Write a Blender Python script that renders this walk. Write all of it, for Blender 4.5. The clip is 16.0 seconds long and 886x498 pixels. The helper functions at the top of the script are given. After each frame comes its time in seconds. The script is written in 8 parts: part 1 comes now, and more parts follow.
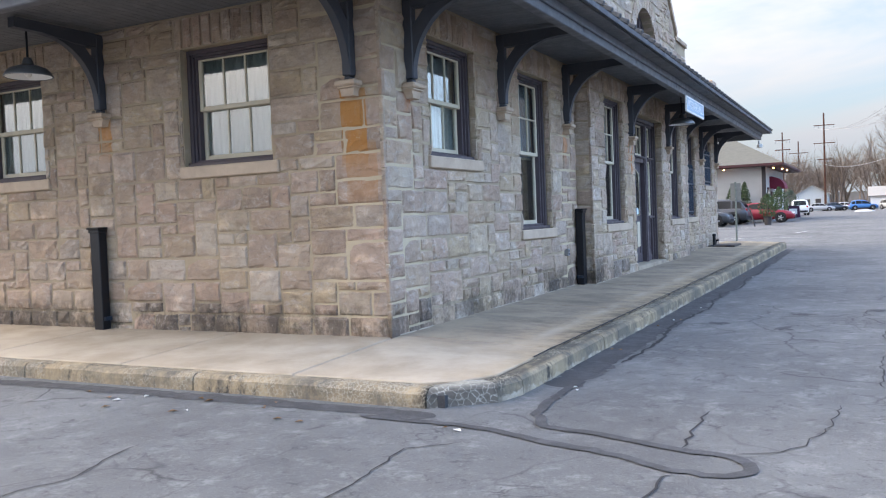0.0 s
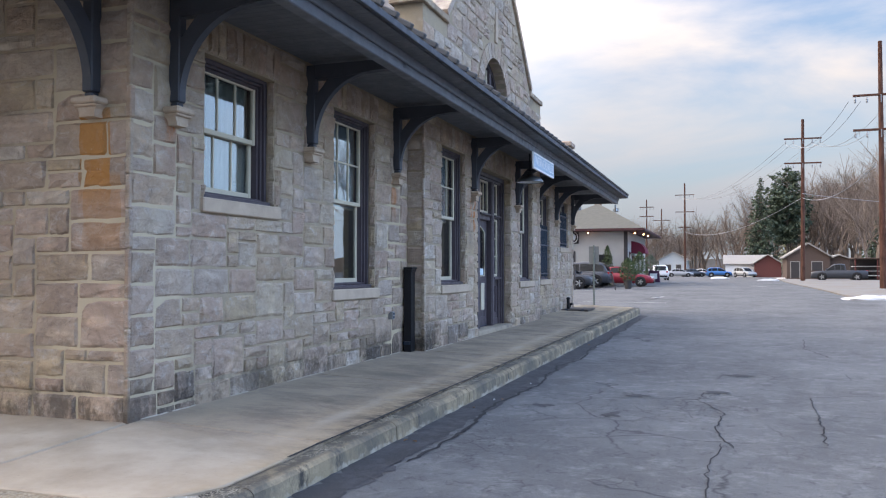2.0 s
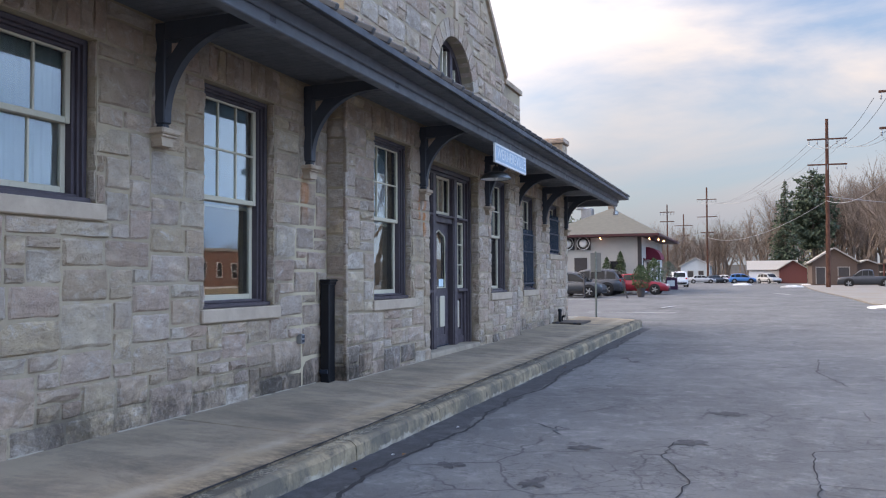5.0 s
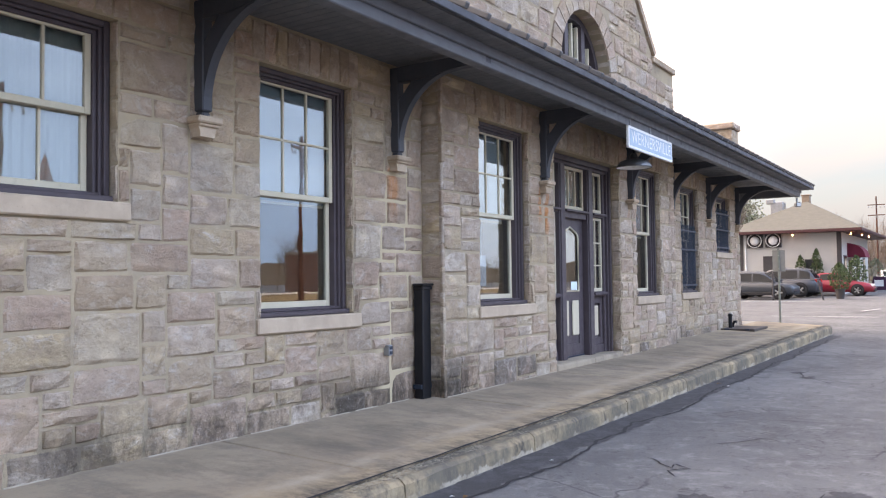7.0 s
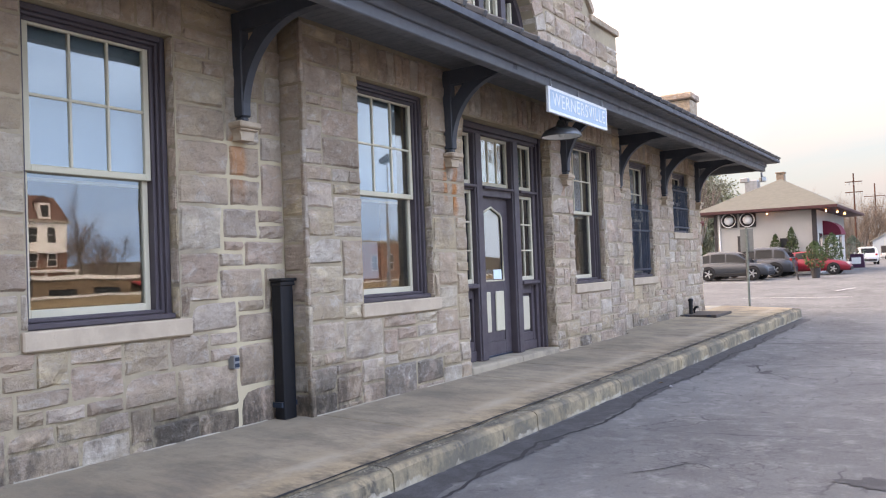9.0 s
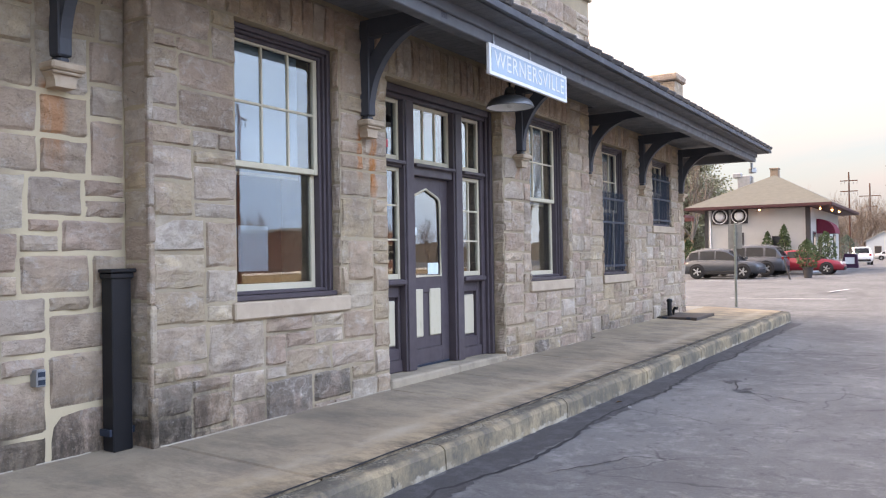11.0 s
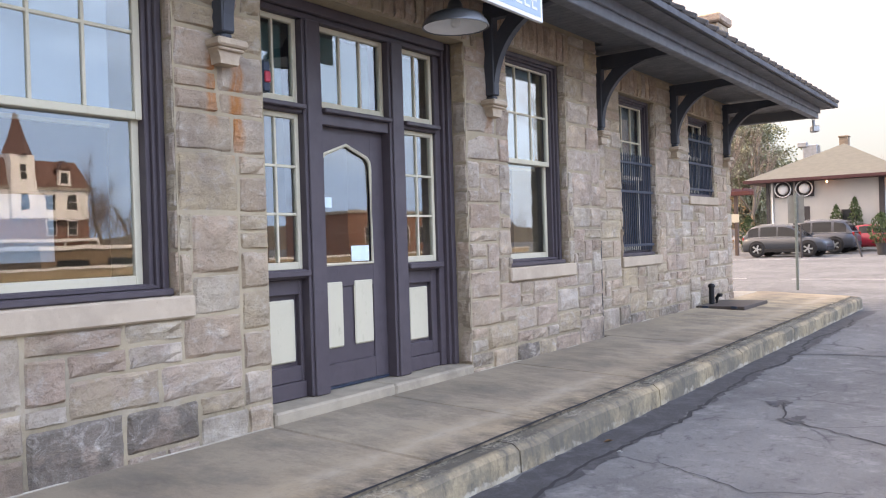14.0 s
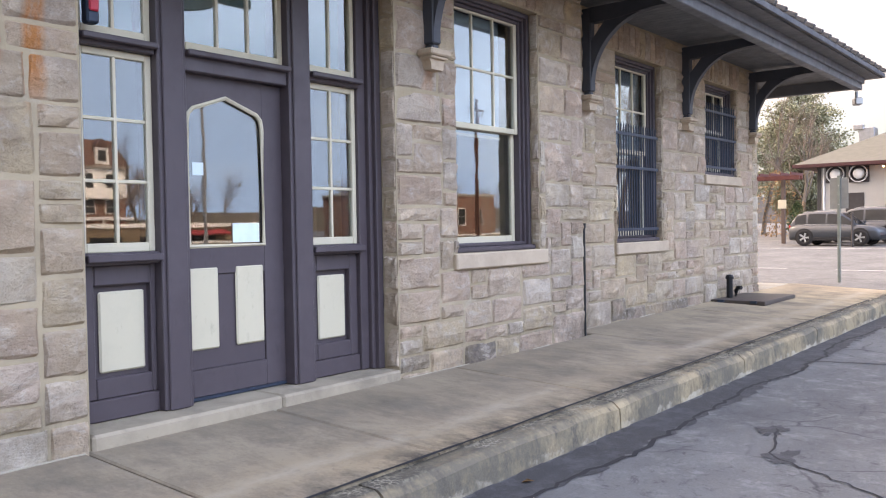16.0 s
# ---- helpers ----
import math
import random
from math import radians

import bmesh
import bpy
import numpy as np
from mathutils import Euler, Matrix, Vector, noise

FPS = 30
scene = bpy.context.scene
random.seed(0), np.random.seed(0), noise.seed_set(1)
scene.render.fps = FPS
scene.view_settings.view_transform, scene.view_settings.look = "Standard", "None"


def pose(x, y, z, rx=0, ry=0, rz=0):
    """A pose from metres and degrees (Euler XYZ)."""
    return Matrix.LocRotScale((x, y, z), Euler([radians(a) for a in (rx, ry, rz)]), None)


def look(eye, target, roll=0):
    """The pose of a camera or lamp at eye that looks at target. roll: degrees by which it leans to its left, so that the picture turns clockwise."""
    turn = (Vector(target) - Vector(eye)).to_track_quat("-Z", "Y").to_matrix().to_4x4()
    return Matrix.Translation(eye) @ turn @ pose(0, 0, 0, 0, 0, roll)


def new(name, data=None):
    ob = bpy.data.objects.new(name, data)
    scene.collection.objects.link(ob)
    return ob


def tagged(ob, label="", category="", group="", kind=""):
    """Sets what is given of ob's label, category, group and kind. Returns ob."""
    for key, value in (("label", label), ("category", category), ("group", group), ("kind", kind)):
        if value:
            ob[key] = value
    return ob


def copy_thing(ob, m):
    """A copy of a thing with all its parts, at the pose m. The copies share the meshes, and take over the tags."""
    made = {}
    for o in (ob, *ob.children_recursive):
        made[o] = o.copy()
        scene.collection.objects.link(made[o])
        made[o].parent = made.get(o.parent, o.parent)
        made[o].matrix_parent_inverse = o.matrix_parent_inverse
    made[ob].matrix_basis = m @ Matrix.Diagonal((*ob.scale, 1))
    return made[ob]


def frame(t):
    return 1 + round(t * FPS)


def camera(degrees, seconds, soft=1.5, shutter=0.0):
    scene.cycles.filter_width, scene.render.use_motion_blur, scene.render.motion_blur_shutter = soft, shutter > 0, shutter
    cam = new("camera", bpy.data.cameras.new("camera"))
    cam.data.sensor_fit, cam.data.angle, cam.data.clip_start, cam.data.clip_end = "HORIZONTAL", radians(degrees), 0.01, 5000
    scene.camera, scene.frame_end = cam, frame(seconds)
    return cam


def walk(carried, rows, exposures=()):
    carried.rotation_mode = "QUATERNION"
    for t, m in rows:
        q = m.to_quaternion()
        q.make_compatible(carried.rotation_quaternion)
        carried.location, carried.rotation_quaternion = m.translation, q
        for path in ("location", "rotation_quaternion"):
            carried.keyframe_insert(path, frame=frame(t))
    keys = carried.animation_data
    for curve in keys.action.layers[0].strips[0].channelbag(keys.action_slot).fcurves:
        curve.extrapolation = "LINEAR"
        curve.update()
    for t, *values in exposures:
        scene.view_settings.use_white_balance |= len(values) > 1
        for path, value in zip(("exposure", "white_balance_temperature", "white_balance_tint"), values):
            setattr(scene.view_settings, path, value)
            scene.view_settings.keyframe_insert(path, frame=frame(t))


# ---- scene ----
cam = camera(56.1, 16.0, 1.15)
METRES, EYE, TILT, LEAN, TURN = 15.4, 1.42, -0.87, 0.44, 27.2
ROWS = [
    (0.0, 0.0, 0.0, 0.0, -0.04, -1.11, 1.83),
    (0.5, 0.013, 0.0262, 0.0024, -7.11, -0.3, 1.52),
    (1.0, 0.0345, 0.0529, 0.0045, -7.52, 0.8, 2.28),
    (1.5, 0.0494, 0.078, 0.005, -7.94, 1.44, 0.28),
    (2.0, 0.0678, 0.1003, 0.0056, -8.44, 2.41, -0.33),
    (2.5, 0.0878, 0.1249, 0.0083, -5.38, 2.88, 1.49),
    (3.0, 0.1034, 0.1475, 0.0099, -6.5, 2.91, -0.57),
    (3.5, 0.1259, 0.1703, 0.0095, -7.66, 2.9, 0.22),
    (6.0, 0.2062, 0.2826, 0.0163, -3.71, 2.86, -1.12),
    (6.5, 0.2265, 0.3022, 0.0175, 5.64, 3.1, -0.22),
    (7.0, 0.243, 0.3293, 0.0156, 5.89, 3.03, 0.18),
    (7.5, 0.2612, 0.3564, 0.0166, 4.43, 2.72, 1.36),
    (8.0, 0.2791, 0.3873, 0.016, 4.69, 1.97, 2.1),
    (8.5, 0.2901, 0.4205, 0.0179, 4.43, 1.72, 0.7),
    (9.0, 0.3067, 0.4526, 0.0184, 4.85, 2.19, 1.67),
    (9.5, 0.3185, 0.483, 0.0175, 5.01, 2.2, 1.05),
    (10.0, 0.3306, 0.5135, 0.0194, 3.89, 2.23, 0.62),
    (12.5, 0.3806, 0.669, 0.0217, 6.63, 0.46, 1.23),
    (13.0, 0.3917, 0.7007, 0.0224, 7.04, 0.51, 2.03),
    (13.5, 0.4005, 0.7303, 0.0217, 6.79, 0.49, 0.68),
    (14.0, 0.4135, 0.7612, 0.0217, 8.53, 0.32, 1.21),
    (14.5, 0.4307, 0.7875, 0.0215, 10.34, -0.47, 1.4),
    (15.0, 0.4438, 0.8152, 0.022, 9.21, -0.82, 1.03),
    (15.5, 0.457, 0.8417, 0.0222, 9.36, -0.85, 0.77),
    (16.0, 0.4672, 0.8698, 0.02, 11.92, -0.78, 0.37),
]
walk(cam, [(t, pose(0, 0, EYE, TILT, LEAN, TURN) @ pose(METRES * x, METRES * y, METRES * z, 90 + pitch, roll, yaw)) for t, x, y, z, yaw, pitch, roll in ROWS],
     [(0.0, 1.72, 7150, 15), (0.5, 1.42, 7050, 14), (1.0, 1.4, 7050, 16), (1.5, 1.3, 7050, 16), (2.5, 1.42, 7200, 18), (3.0, 1.37, 7150, 18), (3.5, 1.28, 7150, 18), (5.9, 1.32, 7700, 21), (6.6, 1.84, 8600, 24), (8.0, 1.95, 8850, 24), (10.0, 1.95, 8900, 24), (16.0, 2.12, 9200, 25)])

# ---- light ----
SUN_DIR = Vector((-1.0, -0.15, 0.72)).normalized()
SUN_EL = math.asin(SUN_DIR.z)
SUN_AZ = math.atan2(SUN_DIR.x, SUN_DIR.y)
world = bpy.data.worlds.new("sky_world")
scene.world = world
world.use_nodes = True
wn, wl = world.node_tree.nodes, world.node_tree.links
wn.clear()
w_out = wn.new("ShaderNodeOutputWorld")
w_bg = wn.new("ShaderNodeBackground")
w_sky = wn.new("ShaderNodeTexSky")
w_sky.sky_type = "NISHITA"
w_sky.sun_disc = False
w_sky.sun_elevation = SUN_EL
w_sky.sun_rotation = SUN_AZ
w_sky.dust_density = 0.4
w_co = wn.new("ShaderNodeTexCoord")
w_map = wn.new("ShaderNodeMapping")
w_map.inputs["Scale"].default_value = (1.3, 0.7, 4.5)
w_map.inputs["Rotation"].default_value = (0.0, 0.12, 0.5)
w_noise = wn.new("ShaderNodeTexNoise")
w_noise.inputs["Scale"].default_value = 1.6
w_noise.inputs["Detail"].default_value = 7.0
w_noise.inputs["Roughness"].default_value = 0.55
w_noise.inputs["Distortion"].default_value = 0.6
w_ramp = wn.new("ShaderNodeValToRGB")
w_ramp.color_ramp.elements[0].position = 0.33
w_ramp.color_ramp.elements[1].position = 0.6
# the cloud bank thins out towards the east side
w_sep = wn.new("ShaderNodeSeparateXYZ")
w_bank = wn.new("ShaderNodeMapRange")
w_bank.inputs["From Min"].default_value = -0.7
w_bank.inputs["From Max"].default_value = 0.6
w_bank.inputs["To Min"].default_value = 0.16
w_bank.inputs["To Max"].default_value = -0.3
w_add = wn.new("ShaderNodeMath")
w_add.operation = "ADD"
w_mix = wn.new("ShaderNodeMixRGB")
w_mix.inputs["Color2"].default_value = (5.25, 5.2, 5.2, 1)
wl.new(w_co.outputs["Generated"], w_map.inputs["Vector"])
wl.new(w_map.outputs["Vector"], w_noise.inputs["Vector"])
wl.new(w_co.outputs["Generated"], w_sep.inputs[0])
wl.new(w_sep.outputs["X"], w_bank.inputs["Value"])
wl.new(w_noise.outputs["Fac"], w_add.inputs[0])
wl.new(w_bank.outputs["Result"], w_add.inputs[1])
wl.new(w_add.outputs[0], w_ramp.inputs["Fac"])
wl.new(w_ramp.outputs["Color"], w_mix.inputs["Fac"])
wl.new(w_sky.outputs["Color"], w_mix.inputs["Color1"])
# an overcast dome: dimmer low down, brighter overhead
w_dome = wn.new("ShaderNodeMapRange")
w_dome.inputs["From Min"].default_value = 0.05
w_dome.inputs["From Max"].default_value = 0.75
w_dome.inputs["To Min"].default_value = 0.45
w_dome.inputs["To Max"].default_value = 1.6
# extra gain on the eastern sky, added to light the front wall
w_side = wn.new("ShaderNodeMapRange")
w_side.inputs["From Min"].default_value = 0.25
w_side.inputs["From Max"].default_value = 0.9
w_side.inputs["To Min"].default_value = 0.76
w_side.inputs["To Max"].default_value = 5.4
w_gain = wn.new("ShaderNodeMath")
w_gain.operation = "MULTIPLY"
w_lum = wn.new("ShaderNodeVectorMath")
w_lum.operation = "SCALE"
wl.new(w_sep.outputs["Z"], w_dome.inputs["Value"])
wl.new(w_sep.outputs["X"], w_side.inputs["Value"])
wl.new(w_dome.outputs["Result"], w_gain.inputs[0])
wl.new(w_side.outputs["Result"], w_gain.inputs[1])
# pale haze along the horizon
w_low = wn.new("ShaderNodeMapRange")
w_low.inputs["From Min"].default_value = 0.2
w_low.inputs["From Max"].default_value = -0.02
w_low.inputs["To Min"].default_value = 0.0
w_low.inputs["To Max"].default_value = 0.9
w_haze = wn.new("ShaderNodeMixRGB")
w_haze.inputs["Color2"].default_value = (2.9, 3.85, 5.2, 1)
wl.new(w_sep.outputs["Z"], w_low.inputs["Value"])
wl.new(w_low.outputs["Result"], w_haze.inputs["Fac"])
wl.new(w_mix.outputs["Color"], w_haze.inputs["Color1"])
wl.new(w_haze.outputs["Color"], w_lum.inputs[0])
# thin cloud glows round the hidden sun
w_dot = wn.new("ShaderNodeVectorMath")
w_dot.operation = "DOT_PRODUCT"
w_dot.inputs[1].default_value = tuple(SUN_DIR)
w_pos = wn.new("ShaderNodeMapRange")
w_pos.inputs["From Min"].default_value = 0.1
w_pos.inputs["From Max"].default_value = 1.0
w_pos.inputs["To Min"].default_value = 1.0
w_pos.inputs["To Max"].default_value = 2.4
w_glow = wn.new("ShaderNodeMath")
w_glow.operation = "MULTIPLY"
wl.new(w_co.outputs["Generated"], w_dot.inputs[0])
wl.new(w_dot.outputs["Value"], w_pos.inputs["Value"])
wl.new(w_gain.outputs[0], w_glow.inputs[0])
wl.new(w_pos.outputs["Result"], w_glow.inputs[1])
wl.new(w_glow.outputs[0], w_lum.inputs["Scale"])
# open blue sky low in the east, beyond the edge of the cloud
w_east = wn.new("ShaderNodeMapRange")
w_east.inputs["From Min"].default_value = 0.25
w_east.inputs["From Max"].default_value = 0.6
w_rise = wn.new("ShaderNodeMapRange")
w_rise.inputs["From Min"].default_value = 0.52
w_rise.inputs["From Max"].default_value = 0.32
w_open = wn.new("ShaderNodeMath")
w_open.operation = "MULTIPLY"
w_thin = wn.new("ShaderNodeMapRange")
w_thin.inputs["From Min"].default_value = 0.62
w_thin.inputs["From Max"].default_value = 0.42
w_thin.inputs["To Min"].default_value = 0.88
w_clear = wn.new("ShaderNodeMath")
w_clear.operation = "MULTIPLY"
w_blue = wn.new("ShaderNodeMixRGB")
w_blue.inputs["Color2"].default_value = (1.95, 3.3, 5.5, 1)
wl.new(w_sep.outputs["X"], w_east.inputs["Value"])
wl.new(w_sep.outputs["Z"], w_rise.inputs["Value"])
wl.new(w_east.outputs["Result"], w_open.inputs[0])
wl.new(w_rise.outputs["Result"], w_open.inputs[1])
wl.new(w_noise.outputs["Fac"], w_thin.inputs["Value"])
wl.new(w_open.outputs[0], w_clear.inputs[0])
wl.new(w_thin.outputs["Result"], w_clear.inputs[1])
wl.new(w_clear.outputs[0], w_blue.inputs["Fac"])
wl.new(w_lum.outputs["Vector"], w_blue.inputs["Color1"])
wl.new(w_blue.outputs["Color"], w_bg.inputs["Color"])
w_bg.inputs["Strength"].default_value = 0.13
wl.new(w_bg.outputs["Background"], w_out.inputs["Surface"])

sun = new("sun", bpy.data.lights.new("sun", "SUN"))
sun.data.energy = 0.5
sun.data.angle = radians(12)
sun.data.color = (1.0, 0.94, 0.85)
sun.matrix_world = look(SUN_DIR * 60, (0, 0, 0))


# ---- materials ----
def rgb(c):
    return (c[0], c[1], c[2], 1.0)


class Mat:
    """A small builder for node materials: layers of colour over world-sized patterns."""

    def __init__(self, name, base, rough=0.7, metal=0.0, spec=0.4):
        self.m = bpy.data.materials.new(name)
        self.m.use_nodes = True
        self.t = self.m.node_tree
        self.p = self.t.nodes["Principled BSDF"]
        self.p.inputs["Roughness"].default_value = rough
        self.p.inputs["Metallic"].default_value = metal
        self.p.inputs["Specular IOR Level"].default_value = spec
        self.pos = self.t.nodes.new("ShaderNodeNewGeometry").outputs["Position"]
        c = self.t.nodes.new("ShaderNodeRGB")
        c.outputs[0].default_value = rgb(base)
        self.col = c.outputs[0]
        self.height = None
        self.link(self.col, self.p.inputs["Base Color"])

    def link(self, a, b):
        self.t.links.new(a, b)

    def coords(self, stretch=(1, 1, 1), shift=(0, 0, 0)):
        n = self.t.nodes.new("ShaderNodeMapping")
        n.inputs["Scale"].default_value = stretch
        n.inputs["Location"].default_value = shift
        self.link(self.pos, n.inputs["Vector"])
        return n.outputs[0]

    def noise(self, scale, detail=5, rough=0.6, stretch=(1, 1, 1), shift=(0, 0, 0), distort=0.0):
        n = self.t.nodes.new("ShaderNodeTexNoise")
        n.inputs["Scale"].default_value = scale
        n.inputs["Detail"].default_value = detail
        n.inputs["Roughness"].default_value = rough
        n.inputs["Distortion"].default_value = distort
        self.link(self.coords(stretch, shift), n.inputs["Vector"])
        return n.outputs["Fac"]

    def ridges(self, scale, stretch=(1, 1, 1)):
        """Sharp crests, as on split rock."""
        n = self.t.nodes.new("ShaderNodeTexNoise")
        n.noise_type = "RIDGED_MULTIFRACTAL"
        n.normalize = True
        n.inputs["Scale"].default_value = scale
        n.inputs["Detail"].default_value = 5.0
        n.inputs["Roughness"].default_value = 0.5
        self.link(self.coords(stretch), n.inputs["Vector"])
        return n.outputs["Fac"]

    def cells(self, scale, feature="DISTANCE_TO_EDGE", stretch=(1, 1, 1), warp=0.0):
        n = self.t.nodes.new("ShaderNodeTexVoronoi")
        n.feature = feature
        n.inputs["Scale"].default_value = scale
        v = self.coords(stretch)
        if warp:
            w = self.t.nodes.new("ShaderNodeTexNoise")
            w.inputs["Scale"].default_value = scale * 2.5
            w.inputs["Detail"].default_value = 4
            self.link(v, w.inputs["Vector"])
            a = self.t.nodes.new("ShaderNodeVectorMath")
            a.operation = "MULTIPLY_ADD"
            self.link(w.outputs["Color"], a.inputs[0])
            a.inputs[1].default_value = (warp, warp, warp)
            self.link(v, a.inputs[2])
            v = a.outputs[0]
        self.link(v, n.inputs["Vector"])
        return n.outputs["Distance"]

    def ramp(self, fac, lo, hi, a=0.0, b=1.0):
        n = self.t.nodes.new("ShaderNodeMapRange")
        n.inputs["From Min"].default_value = lo
        n.inputs["From Max"].default_value = hi
        n.inputs["To Min"].default_value = a
        n.inputs["To Max"].default_value = b
        self.link(fac, n.inputs["Value"])
        return n.outputs["Result"]

    def mul(self, a, b, op="MULTIPLY"):
        n = self.t.nodes.new("ShaderNodeMath")
        n.operation = "ADD" if op == "ADD_RAW" else op
        n.use_clamp = op not in ("SUBTRACT", "ADD_RAW")
        for i, v in enumerate((a, b)):
            if isinstance(v, (int, float)):
                n.inputs[i].default_value = v
            else:
                self.link(v, n.inputs[i])
        return n.outputs[0]

    def over(self, colour, fac, mode="MIX"):
        n = self.t.nodes.new("ShaderNodeMixRGB")
        n.blend_type = mode
        if isinstance(fac, (int, float)):
            n.inputs["Fac"].default_value = fac
        else:
            self.link(fac, n.inputs["Fac"])
        self.link(self.col, n.inputs["Color1"])
        if isinstance(colour, tuple):
            n.inputs["Color2"].default_value = rgb(colour)
        else:
            self.link(colour, n.inputs["Color2"])
        self.col = n.outputs["Color"]
        self.link(self.col, self.p.inputs["Base Color"])
        return self

    def palette(self, fac, stops):
        n = self.t.nodes.new("ShaderNodeValToRGB")
        r = n.color_ramp
        r.interpolation = "LINEAR"
        while len(r.elements) < len(stops):
            r.elements.new(0.5)
        for e, (p, c) in zip(r.elements, stops):
            e.position, e.color = p, rgb(c)
        self.link(fac, n.inputs["Fac"])
        self.col = n.outputs["Color"]
        self.link(self.col, self.p.inputs["Base Color"])
        return self

    def bump(self, fac, strength=0.3, depth=0.01):
        n = self.t.nodes.new("ShaderNodeBump")
        n.inputs["Strength"].default_value = strength
        n.inputs["Distance"].default_value = depth
        self.link(fac, n.inputs["Height"])
        if self.height is not None:
            self.link(self.height, n.inputs["Normal"])
        self.height = n.outputs["Normal"]
        self.link(self.height, self.p.inputs["Normal"])
        return self

    def rough(self, fac, lo, hi):
        self.link(self.ramp(fac, 0.3, 0.7, lo, hi), self.p.inputs["Roughness"])
        return self

    def rand(self, island=False):
        if island:
            return self.t.nodes.new("ShaderNodeNewGeometry").outputs["Random Per Island"]
        return self.t.nodes.new("ShaderNodeObjectInfo").outputs["Random"]

    def axis(self, i):
        n = self.t.nodes.new("ShaderNodeSeparateXYZ")
        self.link(self.pos, n.inputs[0])
        return n.outputs[i]


def plain(name, base, rough=0.6, metal=0.0, vary=0.12, scale=6.0, spec=0.4):
    """A nearly even paint or plastic with faint mottling and fine relief."""
    k = Mat(name, base, rough, metal, spec)
    dark = tuple(c * (1 - vary * 2.2) for c in base)
    k.over(dark, k.ramp(k.noise(scale), 0.35, 0.75, 0, 0.8))
    k.bump(k.noise(90, 3), 0.06, 0.004)
    return k.m


STONES = [(0.0, (0.32, 0.235, 0.178)), (0.1, (0.53, 0.378, 0.3)), (0.24, (0.48, 0.42, 0.365)), (0.38, (0.58, 0.435, 0.325)),
          (0.5, (0.405, 0.315, 0.248)), (0.62, (0.54, 0.395, 0.315)), (0.76, (0.58, 0.51, 0.44)), (0.88, (0.54, 0.425, 0.285)), (1.0, (0.42, 0.325, 0.245))]


def weather(k):
    """Blotches of soot, lichen and washed stone that run across blocks and joints alike."""
    k.over((0.15, 0.115, 0.092), k.ramp(k.noise(0.9, 9, 0.78, (1, 1, 1.2), (3, 7, 2), 0.5), 0.52, 0.7, 0, 0.6))
    k.over((0.49, 0.42, 0.35), k.ramp(k.noise(1.9, 9, 0.78, (1, 1, 1.2), (8, 1, 5), 0.5), 0.55, 0.69, 0, 0.45))
    k.over((0.5, 0.385, 0.255), k.ramp(k.noise(0.75, 6, 0.7, (1, 1, 0.8), (2, 4, 1)), 0.47, 0.66, 0, 0.38))
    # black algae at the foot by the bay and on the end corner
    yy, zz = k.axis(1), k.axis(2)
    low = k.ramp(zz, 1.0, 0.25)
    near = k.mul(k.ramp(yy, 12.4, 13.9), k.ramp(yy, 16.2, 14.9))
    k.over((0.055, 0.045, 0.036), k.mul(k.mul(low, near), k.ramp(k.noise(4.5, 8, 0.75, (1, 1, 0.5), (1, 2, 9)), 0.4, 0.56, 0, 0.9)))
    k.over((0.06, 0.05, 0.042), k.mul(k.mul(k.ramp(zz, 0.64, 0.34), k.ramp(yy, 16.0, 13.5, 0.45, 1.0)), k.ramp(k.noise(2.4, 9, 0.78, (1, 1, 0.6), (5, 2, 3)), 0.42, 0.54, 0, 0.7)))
    # darker mottling round the bay's north corner, fading out upwards
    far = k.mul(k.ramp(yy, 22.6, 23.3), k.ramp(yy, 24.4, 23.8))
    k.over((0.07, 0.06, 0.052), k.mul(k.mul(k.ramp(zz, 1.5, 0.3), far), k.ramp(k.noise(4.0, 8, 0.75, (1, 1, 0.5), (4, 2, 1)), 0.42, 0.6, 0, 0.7)))


